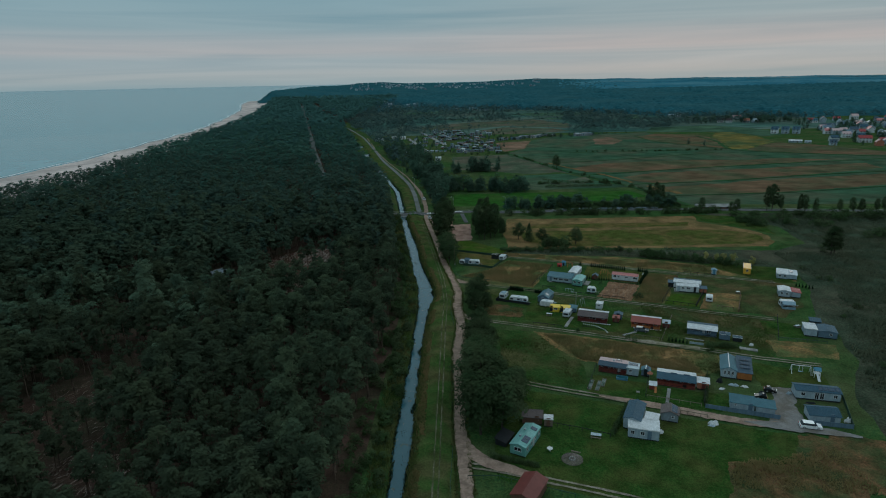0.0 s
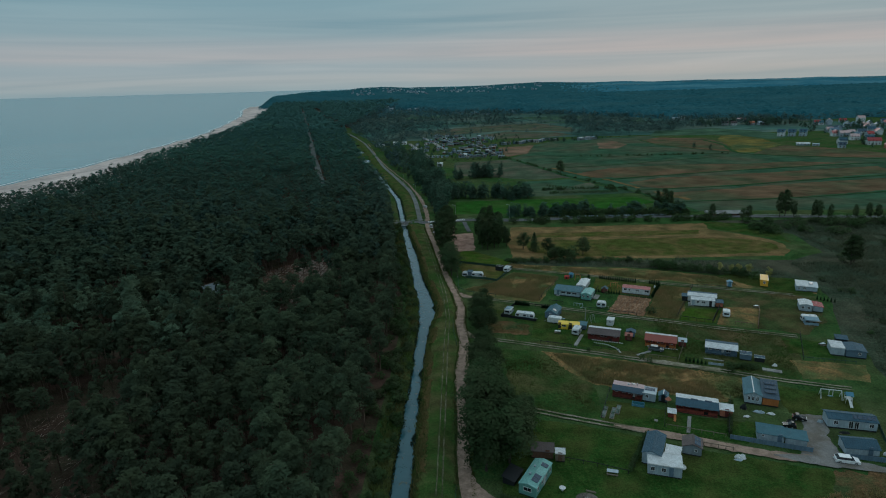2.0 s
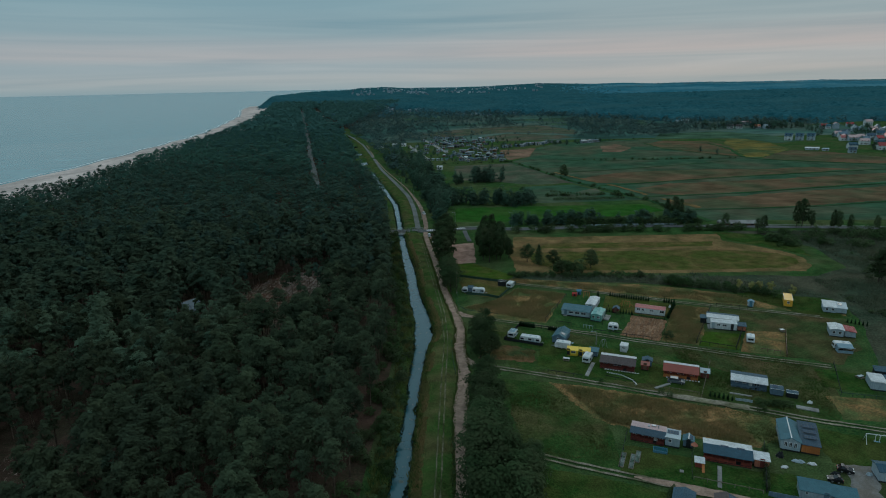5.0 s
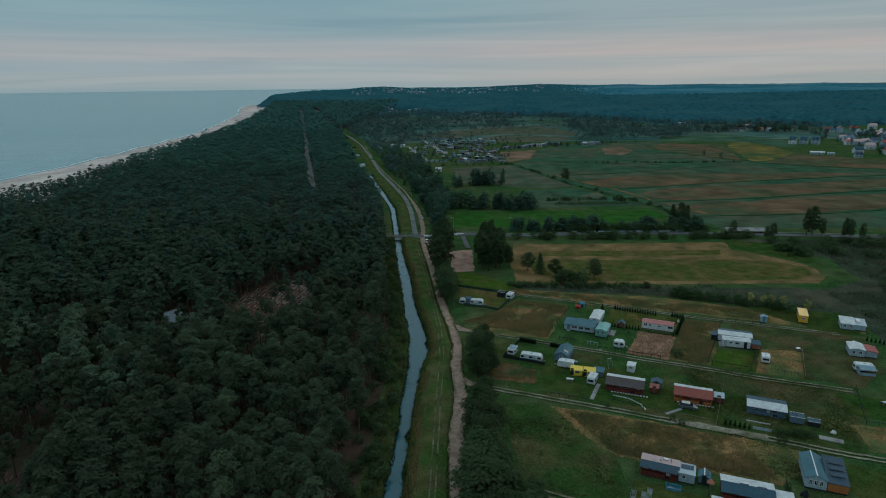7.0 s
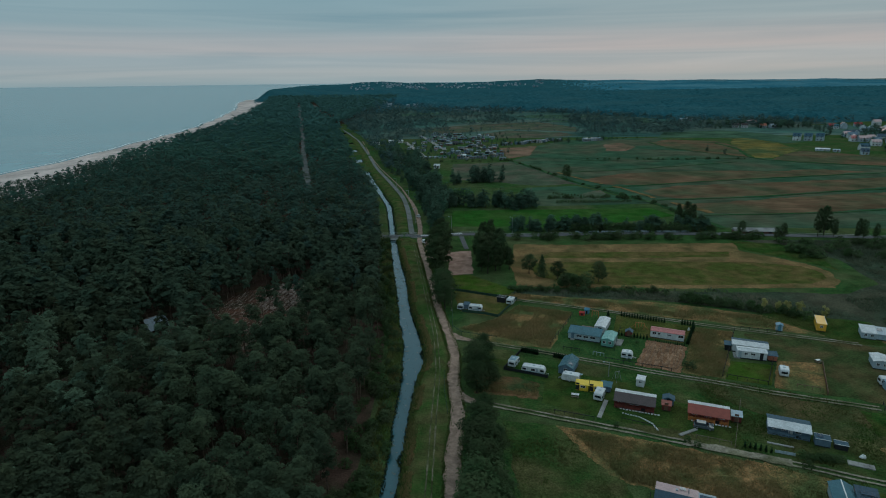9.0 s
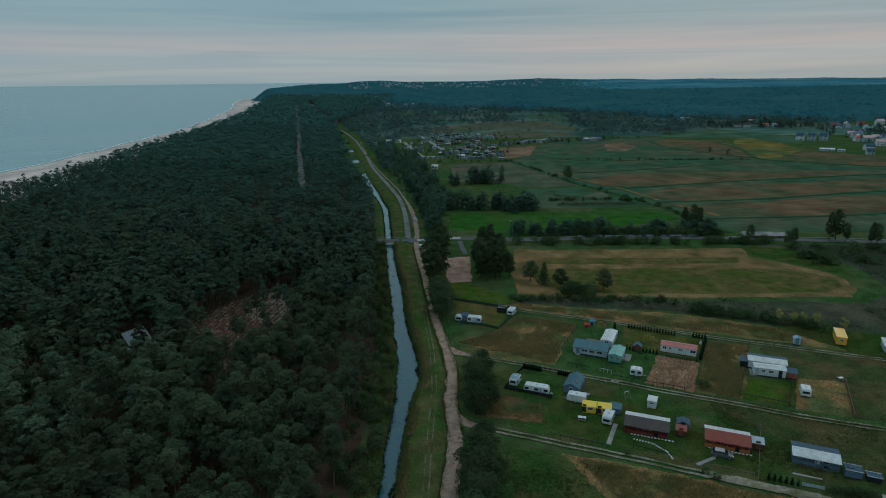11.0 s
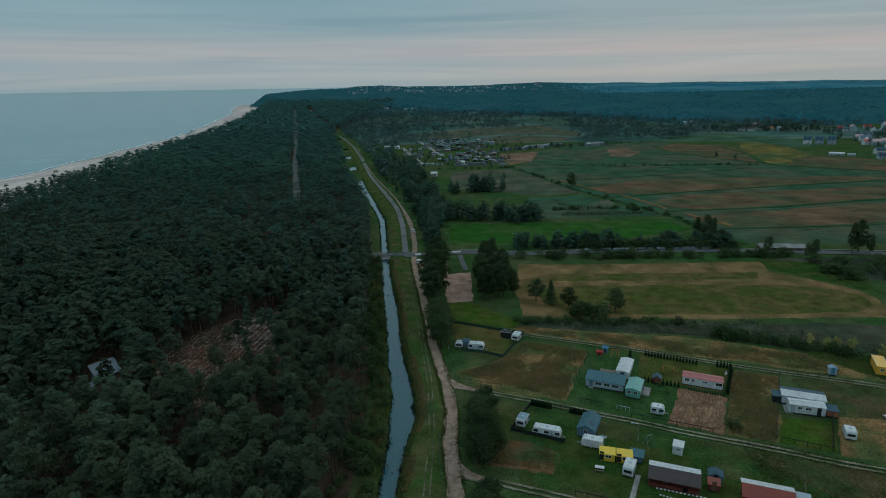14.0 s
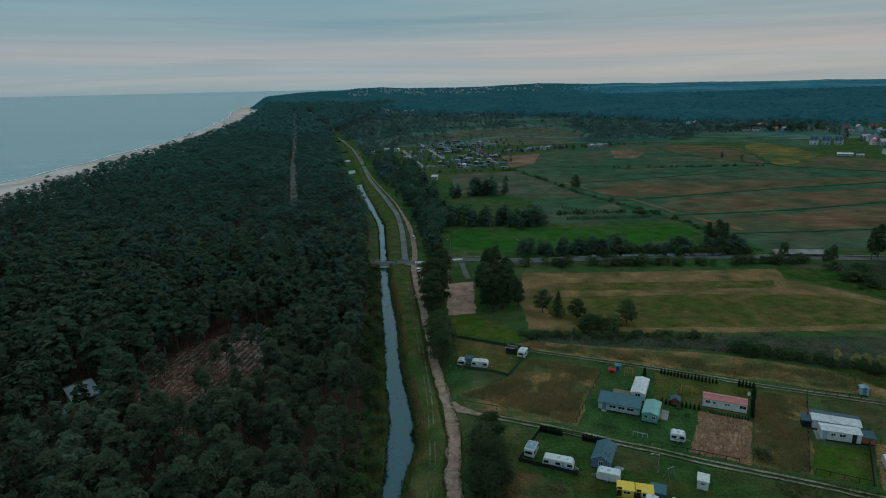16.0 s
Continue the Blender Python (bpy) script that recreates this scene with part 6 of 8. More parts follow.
# caravans' row by the second lane: gabled blue-grey cabin
cabin("cabin", "blue-grey cabin with steep gable roof", 29.0, 198.4, 66, 6.6, 3.7, 2.2, "bluegrey", "teal", rise=0.95, left=[(0, 0.9, 0.9, 1.1)], solar=[(-1.5, -0.9, 1.1, 1.2, "x", 27, 2.72)])
# fourth row
cabin("mobile_home", "blue-grey home with long slate roof and dark windows", 37.6, 219.2, -21.5, 9.3, 5.0, 2.2, "lightgrey", "teal", "split", rise=0.55, split=0.12, front_h=2.1,
      front=[(-1.4, 1.6, 0.8, 1.0), (0.6, 1.6, 0.8, 1.0), (2.6, 1.6, 0.8, 1.0)], doors=[("front", -3.3, "bluegrey")], steps=-3.3)
cabin("mobile_home", "white box home on a timber terrace", 44.3, 226.2, 66, 8.4, 3.3, 2.2, "white", "white_roof", rise=0.3, over=0.1, front=[(-2, 0.9, 0.9, 1.2), (2, 0.9, 0.9, 1.2)], left=[(0, 1.2, 0.9, 1.2)])
cabin("mobile_home", "mint green mobile home with paved terrace", 43.8, 215.3, 65, 6.4, 3.4, 2.4, "mint", "mint_roof", rise=0.4, over=0.12, left=[(-0.8, 0.9, 0.8, 1.2), (0.8, 0.9, 0.8, 1.2)],
      front=[(-1.8, 0.8, 0.9, 1.2), (1.6, 0.8, 0.9, 1.2)], doors=[("front", 0, "white")])
cabin("mobile_home", "white mobile home with coral red roof", 62.0, 219.2, -23, 9.4, 3.4, 2.35, "white", "red_roof", rise=0.4, over=0.1,
      front=[(-3.6, 1.1, 0.9, 1.2), (-2.2, 0.7, 0.7, 1.3), (0.6, 1.2, 0.5, 1.4), (3.8, 1.5, 0.9, 1.2)])
cabin("mobile_home", "white mobile home with dark windows and a porch", 80.6, 206.0, -17, 7.4, 3.0, 2.4, "white", "white_roof", rise=0.2, over=0.1, front=[(-1.5, 0.9, 0.7, 1.3), (0.2, 1.2, 0.7, 1.3)], doors=[("front", 2.4, "dark"), ("front", -3.0, "lightgrey")])
cabin("mobile_home", "second white mobile home with slate lean-to behind", 82.0, 210.2, -21, 9.0, 4.2, 2.5, "white", "white_roof", "split", rise=0.25, roof2="slate", split=0.42, front_h=2.4, front=[(-1.4, 0.5, 0.5, 1.5), (-0.4, 0.6, 0.6, 1.5), (1.6, 0.9, 0.6, 1.4)])
cabin("annex", "brown plank porch beside the white home", 85.6, 204.6, -17, 2.2, 2.4, 1.8, "terracotta", "slate", "mono", rise=0.2, category="annex")
cabin("shed", "dark plank tool shed on the hedge line", 51.0, 220.6, -21, 1.9, 1.9, 1.7, "darkred", "slate", "gable_y", rise=0.5, doors=[("front", 0, "brown")], category="shed", group="sheds")
cabin("shed", "black shed beside the white homes", 76.5, 211.3, -20, 1.7, 2.2, 1.9, "dark", "slate", "mono", rise=0.2, category="shed", group="sheds")
# last plots before the marsh
cabin("container_home", "ochre yellow container home with pale roof", 111.2, 227.0, 66, 7.4, 2.5, 2.5, "ochre", "ochre", "flat", left=[(0, 0.8, 0.8, 1.3)], front=[(-1.5, 0.9, 0.8, 1.2), (1.5, 0.9, 0.8, 1.2)], category="container home")
cabin("cabin", "white-roofed cabin at the end of the lane", 121.3, 220.4, -24, 3.6, 5.4, 2.2, "lightgrey", "white_roof", "mono", rise=0.4, front=[(-0.8, 0.8, 0.8, 1.0), (0.8, 0.8, 0.8, 1.0)])
cabin("cabin", "lower white-roofed wing with a solar panel", 124.5, 219.4, -24, 3.0, 5.0, 2.0, "lightgrey", "lightgrey", "mono", rise=0.4, solar=[(-0.3, 0.6, 1.2, 2.0, "x", 4.5, 2.35)])
cabin("cabin", "white-roofed cabin with a patio", 112.0, 201.0, 68, 5.2, 3.6, 2.4, "lightgrey", "white_roof", rise=0.35, left=[(-0.8, 0.8, 0.8, 1.1), (0.8, 0.8, 0.8, 1.1)])
cabin("annex", "red-roofed lean-to beside the white cabin", 115.4, 200.0, 68, 4.6, 2.8, 2.0, "lightgrey", "crimson", "mono", rise=0.25, category="annex")
cabin("cabin", "white-roofed end cabin with large flat roof", 102.6, 168.2, -20, 3.2, 5.0, 2.3, "lightgrey", "white_roof", "flat")
cabin("cabin", "slate-roofed end cabin beside the marsh", 106.6, 166.8, -20, 4.8, 5.6, 2.1, "bluegrey", "slate", "gable_y", rise=0.35, front=[(0.8, 0.8, 0.7, 1.0)])
cabin("shed", "dark shed at the marsh edge", 107.2, 173.6, -20, 2.8, 2.2, 2.0, "dark", "slate", "mono", rise=0.3, category="shed", group="sheds")
cabin("shed", "blue and white toilet hut by the lane", 97.6, 224.6, -20, 1.7, 1.7, 2.1, "lightgrey", "plasticblue", "gable_y", rise=0.3, category="shed", group="sheds", doors=[("front", 0, "plasticblue")])
cabin("house", "low dark red-roofed house by the first lane", 11.6, 95.6, 62, 7.0, 4.4, 2.3, "brown", "darkred", rise=0.8, category="house")

# yellow huts
for x, y in ((30.6, 188.0), (33.9, 187.2)):
    cabin("yellow_hut", "bright yellow timber hut beside caravans", x, y, -13, 3.0, 2.3, 1.85, "yellow", "yellow", "mono", rise=0.12, over=0.12, front=[(0.2, 1.3, 0.65, 0.95)], doors=[("front", -1.1, "dark")], group="yellow huts", category="hut", plinth="yellow")
cabin("shed", "grey-blue shed between huts and cabin", 36.4, 187.2, -20, 2.4, 2.2, 1.8, "bluegrey", "teal", "mono", rise=0.2, category="shed", group="sheds")


# ---- caravans ----
def caravan(x, y, rot, L, label, W=2.1, H=2.2, stripe="plasticblue", awning=False, name="caravan", top=None):
    ob = thing(name, x, y, 0.0, rot, label, "caravan", "white caravans")
    l, w = L / 2, W / 2
    prof = [(-l + 0.05, 0.5), (l - 0.2, 0.5), (l, 0.95), (l - 0.1, 1.6), (l - 0.35, H - 0.18), (l - 0.7, H), (-l + 0.5, H), (-l + 0.18, H - 0.15), (-l, 1.5), (-l, 0.7)]
    bm = bmesh.new()
    rings = []
    for s, k in ((-w, 0.96), (-w + 0.1, 1.0), (w - 0.1, 1.0), (w, 0.96)):
        rings.append([bm.verts.new((a * (k if abs(a) > l - 0.5 else 1), s, 0.5 + (u - 0.5) * k)) for a, u in prof])
    for a, b in zip(rings, rings[1:]):
        for i in range(len(prof)):
            bm.faces.new((a[i], a[(i + 1) % len(prof)], b[(i + 1) % len(prof)], b[i]))
    bm.faces.new(rings[0][::-1])
    bm.faces.new(rings[-1])
    part("body", bm, M["white"], ob)
    if top:
        part("roof_cover", boxes((-l + 0.55, l - 0.75, -w + 0.12, w - 0.12, H - 0.01, H + 0.03)), M[top], ob, "blue-grey roof cover")
    part("stripe", boxes((-l + 0.25, l - 0.3, -w - 0.012, -w + 0.02, 0.85, 0.98)), M[stripe], ob)
    n = max(2, int(L / 1.7))
    for i in range(n):
        c = -l + 0.75 + (L - 1.5) * i / (n - 1)
        part("window", boxes((c - 0.5, c + 0.5, -w - 0.03, -w + 0.02, H - 1.05, H - 0.5)), M["glass"], ob, "dark caravan window")
    part("end_window", boxes((-l - 0.02, -l + 0.06, -w * 0.7, w * 0.7, H - 1.05, H - 0.5)), M["glass"], ob)
    part("door", boxes((l * 0.25, l * 0.25 + 0.6, -w - 0.02, -w + 0.02, 0.6, H - 0.3)), M["lightgrey"], ob)
    part("roof_hatch", boxes((-0.3, 0.3, -0.3, 0.3, H - 0.02, H + 0.09)), M["lightgrey"], ob)
    part("roof_hatch", boxes((l * 0.5, l * 0.5 + 0.35, -0.2, 0.15, H - 0.02, H + 0.07)), M["lightgrey"], ob)
    for s in (-1, 1):
        wh = part("wheel", tube(bmesh.new(), (0.1, s * (w - 0.2), 0.32), (0.1, s * (w - 0.02), 0.32), 0.32, 0.32, 14), M["rubber"], ob)
        part("rim", tube(bmesh.new(), (0.1, s * (w - 0.02), 0.32), (0.1, s * (w + 0.01), 0.32), 0.18, 0.16, 10), M["steel"], wh)
    bm = bmesh.new()
    tube(bm, (l - 0.1, -0.5, 0.55), (l + 1.0, 0, 0.5), 0.05, 0.04)
    tube(bm, (l - 0.1, 0.5, 0.55), (l + 1.0, 0, 0.5), 0.05, 0.04)
    tube(bm, (l + 0.85, 0, 0), (l + 0.85, 0, 0.6), 0.04, 0.04)
    part("drawbar", bm, M["steel"], ob)
    if awning:
        part("awning", slab([(-w - 2.1, 1.7), (-w, 2.2)], 0.05, -l + 0.4, l - 0.5), M["tent"], ob, "blue-grey canvas awning")
        for px in (-l + 0.5, 0, l - 0.6):
            part("awning_pole", tube(bmesh.new(), (px, -w - 2.05, 0), (px, -w - 2.05, 1.68), 0.03, 0.03), M["steel"], ob)
        part("awning_wall", boxes((-l + 0.45, -l + 0.5, -w - 2.05, -w, 0.05, 1.7), (-l + 0.5, l - 0.6, -w - 2.08, -w - 2.03, 0.05, 0.9)), M["tent"], ob)
    return ob


caravan(19.5, 196.4, -19, 6.2, "long white caravan beside a black fence", H=2.25)
caravan(28.5, 192.3, 160, 4.6, "white caravan with dark windows beside the gabled cabin")
caravan(34.0, 183.6, 64, 4.4, "short white caravan near yellow huts")
caravan(46.4, 205.5, -20, 3.1, "small white caravan on a back lawn")
caravan(5.2, 241.1, -13, 4.6, "white caravan in a fenced plot")
caravan(17.6, 247.9, 66, 4.0, "white caravan beside a dark trailer")
caravan(84.3, 195.8, 68, 3.6, "small white caravan on bare ground")
caravan(107.6, 190.2, -14, 4.8, "white caravan with blue awning at the plots' end", awning=True)
caravan(14.6, 201.0, 66, 4.0, "white caravan with blue-grey roof in a fenced plot", top="tent")
caravan(0.2, 242.6, -13, 2.2, "short white camper by tall bushes", H=1.95)
cabin("shed", "white box hut on the back lawn", 45.8, 190.2, 66, 2.6, 2.0, 1.95, "white", "white_roof", "flat", category="hut", group="sheds", left=[(0, 0.8, 0.5, 1.2)], plinth="white")
cabin("shed", "dark box trailer beside a caravan", 14.5, 249.6, -22, 2.9, 1.9, 1.9, "dark", "dark", "flat", category="trailer", group="sheds")
cabin("shed", "blue-grey utility hut by the caravan", 2.2, 243.2, -13, 1.8, 1.8, 1.9, "bluegrey", "slate", "mono", rise=0.2, category="hut", group="sheds")


# ---- cars ----
def car(x, y, rot, colour, label, L=4.3, W=1.75, z=0.1, group="parked cars"):
    ob = thing("car", x, y, z, rot, label, "car", group)
    l, w = L / 2, W / 2
    prof = [(-l, 0.3), (l - 0.05, 0.3), (l, 0.55), (l - 0.1, 0.75), (l - 0.95, 0.92), (-l + 0.35, 0.95), (-l + 0.05, 0.85)]
    part("body", prism(prof, -w, w, "y"), M[colour], ob)
    # cabin with sloping screens: glass below, painted roof above
    bm = bmesh.new()
    lo = [(-l + 0.2, -w + 0.06), (l - 1.0, -w + 0.06), (l - 1.0, w - 0.06), (-l + 0.2, w - 0.06)]
    hi = [(-l + 0.65, -w + 0.22), (l - 1.75, -w + 0.22), (l - 1.75, w - 0.22), (-l + 0.65, w - 0.22)]
    a = [bm.verts.new((p, q, 0.9)) for p, q in lo]
    b = [bm.verts.new((p, q, 1.4)) for p, q in hi]
    for i in range(4):
        bm.faces.new((a[i], a[(i + 1) % 4], b[(i + 1) % 4], b[i]))
    bm.faces.new(b)
    part("glasshouse", bm, M["glass"], ob, "dark tinted windows")
    part("roof", boxes((-l + 0.6, l - 1.7, -w + 0.2, w - 0.2, 1.39, 1.46)), M[colour], ob)
    for px in (-l + 0.8, l - 0.85):
        for s in (-1, 1):
            wh = part("wheel", tube(bmesh.new(), (px, s * (w - 0.18), 0.31), (px, s * (w + 0.01), 0.31), 0.31, 0.31, 14), M["rubber"], ob)
            part("rim", tube(bmesh.new(), (px, s * w, 0.31), (px, s * (w + 0.025), 0.31), 0.2, 0.18, 10), M["steel"], wh)
    for s in (-1, 1):
        part("headlight", boxes((l - 0.22, l - 0.02, s * (w - 0.3) - 0.16, s * (w - 0.3) + 0.16, 0.62, 0.78)), M["steel"], ob)
        part("tail_light", boxes((-l - 0.02, -l + 0.08, s * (w - 0.22) - 0.12, s * (w - 0.22) + 0.12, 0.62, 0.85)), M["plasticred"], ob)
        part("mirror", boxes((l - 1.45, l - 1.3, s * (w + 0.06) - 0.08, s * (w + 0.06) + 0.08, 0.95, 1.08)), M[colour], ob)
    return ob


car(75.1, 117.9, -14, "carwhite", "white estate car parked on the lane", 4.4)
car(54.0, 170.6, -20, "cargrey", "dark grey car parked before the red cabin", 4.2)
car(74.2, 133.6, -25, "carblack", "small black buggy on the gravel yard", 2.9, 1.4)
car(70.4, 130.6, 160, "carblack", "small black buggy on the gravel yard edge", 2.7, 1.3)
car(-17.6, 330.0, 100, "carwhite", "white car on the dirt road near the bridge", 4.2)
car(-24.0, 386, 105, "carwhite", "white car parked beside the levee path", 4.2)

# ---- bridge and crossing ----
bridge = thing("bridge", -30.5, 341.4, 0.0, 2.0, "low concrete road bridge over the canal", "bridge")
part("deck", boxes((-9.5, 9.5, -3.0, 3.0, 0.05, 0.42)), M["concrete"], bridge)
part("road_surface", boxes((-9.5, 9.5, -2.5, 2.5, 0.42, 0.46)), M["asphalt"], bridge, "grey asphalt surface")
part("headwall", boxes((-5.2, 0.6, -3.25, -2.7, -0.75, 0.05)), M["trim"], bridge, "white concrete headwall")
part("abutment", boxes((-8.5, -5.2, -3.0, 3.0, -2.6, 0.05)), M["concrete"], bridge)
part("abutment", boxes((0.6, 4.5, -3.0, 3.0, -2.6, 0.05)), M["concrete"], bridge)
for s in (-1, 1):
    for i in range(9):
        part("railing_post", boxes((-9.2 + i * 2.2, -9.12 + i * 2.2, s * 2.85 - 0.04, s * 2.85 + 0.04, 0.42, 1.4)), M["steel"], bridge)
    part("railing", boxes((-9.3, 8.6, s * 2.85 - 0.03, s * 2.85 + 0.03, 1.36, 1.44), (-9.3, 8.6, s * 2.85 - 0.02, s * 2.85 + 0.02, 0.9, 0.95)), M["steel"], bridge)


def markings(x, y, rot, n, label):
    ob = thing("road_marking", x, y, 0.0, rot, label, "road marking", "zebra crossings", "structure")
    for i in range(n):
        part("stripe", boxes((i * 0.95 - n * 0.475, i * 0.95 - n * 0.475 + 0.5, -1.4, 1.4, 0.47, 0.475)), M["trim"], ob)


markings(-17.5, 342.3, 8, 5, "white zebra stripes across the road")
markings(-1.6, 345.6, 12, 6, "white zebra stripes near the copse")
ribbon("kerb", [(-3, 349.2), (6, 350.6), (27, 345.4), (60, 348.6)], 0.5, 0.32, M["concrete"], "pale kerb along the cross road", 0.05, 3.0, category="kerb")
ribbon("kerb", [(130, 346.8), (141, 346.3), (172, 344), (215, 337.4), (300, 328)], 0.6, 0.32, M["concrete"], "pale kerb of the far road", 0.05, 3.0, category="kerb")

# pale slatted fence glimpsed between the bushes of the road
for k in range(9):
    x0 = 58 + 6.6 * k
    fence_ = thing("fence", x0, 347.2 + 0.4 * (k % 2), 0.2, -1.5, "pale slatted roadside fence behind bushes", "fence", "roadside fences")
    for j in range(int(4 + (k * 5 % 4))):
        part("slat", boxes((j * 1.1, j * 1.1 + 0.9, -0.03, 0.03, 0.15 + 0.05 * (j % 3), 1.05)), M["lightgrey"], fence_)
    part("rail", boxes((0, 5.0, 0.03, 0.09, 0.55, 0.63)), M["wood"], fence_)


def pole(x, y, h, label, lamp=True, rot=0):
    ob = thing("street_lamp" if lamp else "utility_pole", x, y, ground_z(x, y), rot, label, "street lamp" if lamp else "pole", "poles")
    part("mast", tube(bmesh.new(), (0, 0, 0), (0, 0, h), 0.11, 0.06, 8), M["steel" if lamp else "wood"], ob)
    part("base", tube(bmesh.new(), (0, 0, 0), (0, 0, 0.4), 0.18, 0.16, 8), M["concrete"], ob)
    if lamp:
        part("arm", tube(bmesh.new(), (0, 0, h - 0.1), (1.2, 0, h + 0.15), 0.05, 0.04), M["steel"], ob)
        part("lamp_head", boxes((1.1, 1.7, -0.14, 0.14, h + 0.08, h + 0.22)), M["lightgrey"], ob)
    else:
        part("crossarm", boxes((-0.8, 0.8, -0.06, 0.06, h - 0.6, h - 0.48)), M["wood"], ob)


for x, y, h, lp in [(-3.0, 241.5, 8.5, False), (-24.5, 372, 8, True), (-33, 428, 8, True), (-46, 478, 8, True), (-4.5, 351, 8, True), (26.5, 349, 8, True), (45, 430, 9, False), (38.7, 194.4, 4.2, True)]:
    pole(x, y, h, "tall grey metal street lamp by the road" if lp else "bare wooden utility pole", lp, 180)


shed = thing("long_shed", 148, 346.5, 0.0, -4, "long low pale shed with a brown base behind the road", "shed", "far sheds")
part("wall", boxes((-11, 11, -2.5, 2.5, 0, 1.3)), M["brown"], shed)
part("roof", prism([(-2.9, 1.3), (2.9, 1.3), (0, 2.7)], -11.3, 11.3, "x"), M["concrete"], shed)
for i in range(6):
    part("window", boxes((-9.5 + 3.6 * i, -8.3 + 3.6 * i, -2.55, -2.5, 0.4, 1.1)), M["glass"], shed)
# ---- fences, hedges ----
POSTS = {}


def fence(line, h, material, label, style="screen", spacing=2.0, name="fence", group="plot fences"):
    x0, y0 = line[0]
    ob = thing(name, x0, y0, 0.0, 0.0, label, "fence", group)
    if (h, material) not in POSTS:
        POSTS[h, material] = mesh_bm("post", boxes((-0.05, 0.05, -0.05, 0.05, 0, h + 0.1)), M[material])
    for (ax, ay), (bx, by) in zip(line, line[1:]):
        n = max(1, round(math.hypot(bx - ax, by - ay) / spacing))
        ang = math.atan2(by - ay, bx - ax)
        seg = math.hypot(bx - ax, by - ay) / n
        for i in range(n + 1):
            px, py = ax + (bx - ax) * i / n - x0, ay + (by - ay) * i / n - y0
            if i < n or (bx, by) == line[-1]:
                part_mesh("post", POSTS[h, material], ob, pose(px, py, 0))
            if i < n:
                key = (style, h, material, round(seg, 2))
                if key not in POSTS:
                    if style == "screen":
                        bm = boxes((0.05, seg - 0.05, -0.015, 0.015, 0.08, h), (0.05, seg - 0.05, -0.03, 0.03, h, h + 0.05))
                    else:
                        bm = boxes((0.05, seg - 0.05, -0.03, 0.03, h - 0.14, h))
                    POSTS[key] = mesh_bm("panel", bm, M[material])
                part_mesh("panel", POSTS[key], ob, pose(px, py, 0, 0, 0, math.degrees(ang)))
    return ob


fence([(-2.8, 261.6), (13.2, 254.3), (20, 251.8), (12.5, 235.3), (8.2, 237.6), (0.6, 240.1)], 1.0, "green_mesh", "dark screened fence round a caravan plot")
fence([(-2.6, 240), (-2.4, 226), (0.4, 221), (11, 217.4)], 1.3, "green_mesh", "green wire fence round the dry plot", "rail", 2.6)
fence([(17.4, 209.4), (11.7, 198.3), (22.8, 193.6)], 0.9, "dark", "black screened fence round caravans")
fence([(22.1, 207.5), (26.1, 205.9)], 1.2, "dark", "dark rail fence between two hedges", "rail")
fence([(29.6, 210.6), (33.9, 209.0)], 1.2, "dark", "dark rail fence along the lane", "rail")
fence([(37.5, 207.6), (40.2, 206.3)], 1.1, "lightgrey", "pale wooden gate by the lane", "rail", 0.9)
fence([(37.0, 236.6), (26.2, 212.9)], 1.3, "dark", "dark wire fence beside the dry plot", "rail", 3)
fence([(49.5, 225), (44.1, 210)], 1.2, "dark", "dark rail fence between lawns", "rail", 3)
fence([(84.2, 224.6), (68.1, 194.5)], 1.3, "dark", "dark fence beside the white homes", "rail", 2.4)
fence([(69.2, 194.2), (77.8, 190.3)], 1.1, "dark", "dark rail fence before a lawn", "rail", 2.4)
fence([(87.9, 207.8), (77.8, 190.3)], 1.3, "dark", "dark fence beside bare ground", "screen", 2.4)
fence([(86.3, 225.2), (95.6, 222.2)], 1.2, "dark", "dark rail fence along the upper lane", "rail", 2.4)
fence([(66.7, 181.1), (57.4, 162.6)], 1.3, "wood", "grey wire fence between two plots", "rail", 3)
fence([(36.7, 173.2), (43.3, 170.2)], 1.0, "dark", "low dark fence along the lane", "rail", 2.2)
fence([(51.0, 166.8), (57.4, 164.2)], 0.9, "wood", "low board fence along the lane", "rail", 2.2)
fence([(22, 176.6), (30.5, 173.6)], 1.0, "dark", "dark garden fence by the lane", "rail", 2.2)
fence([(40, 204), (56, 197.6)], 1.0, "dark", "dark rail fence along the middle lane", "rail", 2.4)
fence([(17.9, 119.7), (25.6, 117), (31.1, 114.6)], 1.0, "dark", "dark fence with creeping hedge", "rail", 2.4)
fence([(47.9, 143.1), (43.6, 131.4)], 1.1, "dark", "dark plank fence between gardens", "rail", 2.4)
fence([(35.3, 147.4), (30.6, 135.3)], 1.1, "dark", "wire fence beside the meadow", "rail", 3)
fence([(62.6, 142.3), (55.9, 127.2)], 1.4, "dark", "tall dark fence between cabins", "screen", 2.4)
fence([(43.9, 131.2), (55.2, 127)], 0.9, "wood", "low wooden fence along the lane", "rail", 2.4)
fence([(55.9, 126.4), (61.8, 124.3), (70.3, 121.3)], 1.1, "bluegrey", "blue-grey plank fence before pale homes", "screen")
fence([(75.6, 119.4), (84.0, 117.4)], 1.1, "bluegrey", "grey plank fence along the lane end", "screen")
fence([(84.0, 117.4), (90.1, 131.9)], 1.1, "green_mesh", "green mesh fence by the marsh", "screen", 2.4)
fence([(49.3, 124.0), (54.6, 122)], 1.0, "wood", "wooden rail fence below the lane", "rail", 1.6)
fence([(97.8, 202), (89.6, 185.3)], 1.1, "brown", "brown board fence across bare ground", "screen", 2.4)
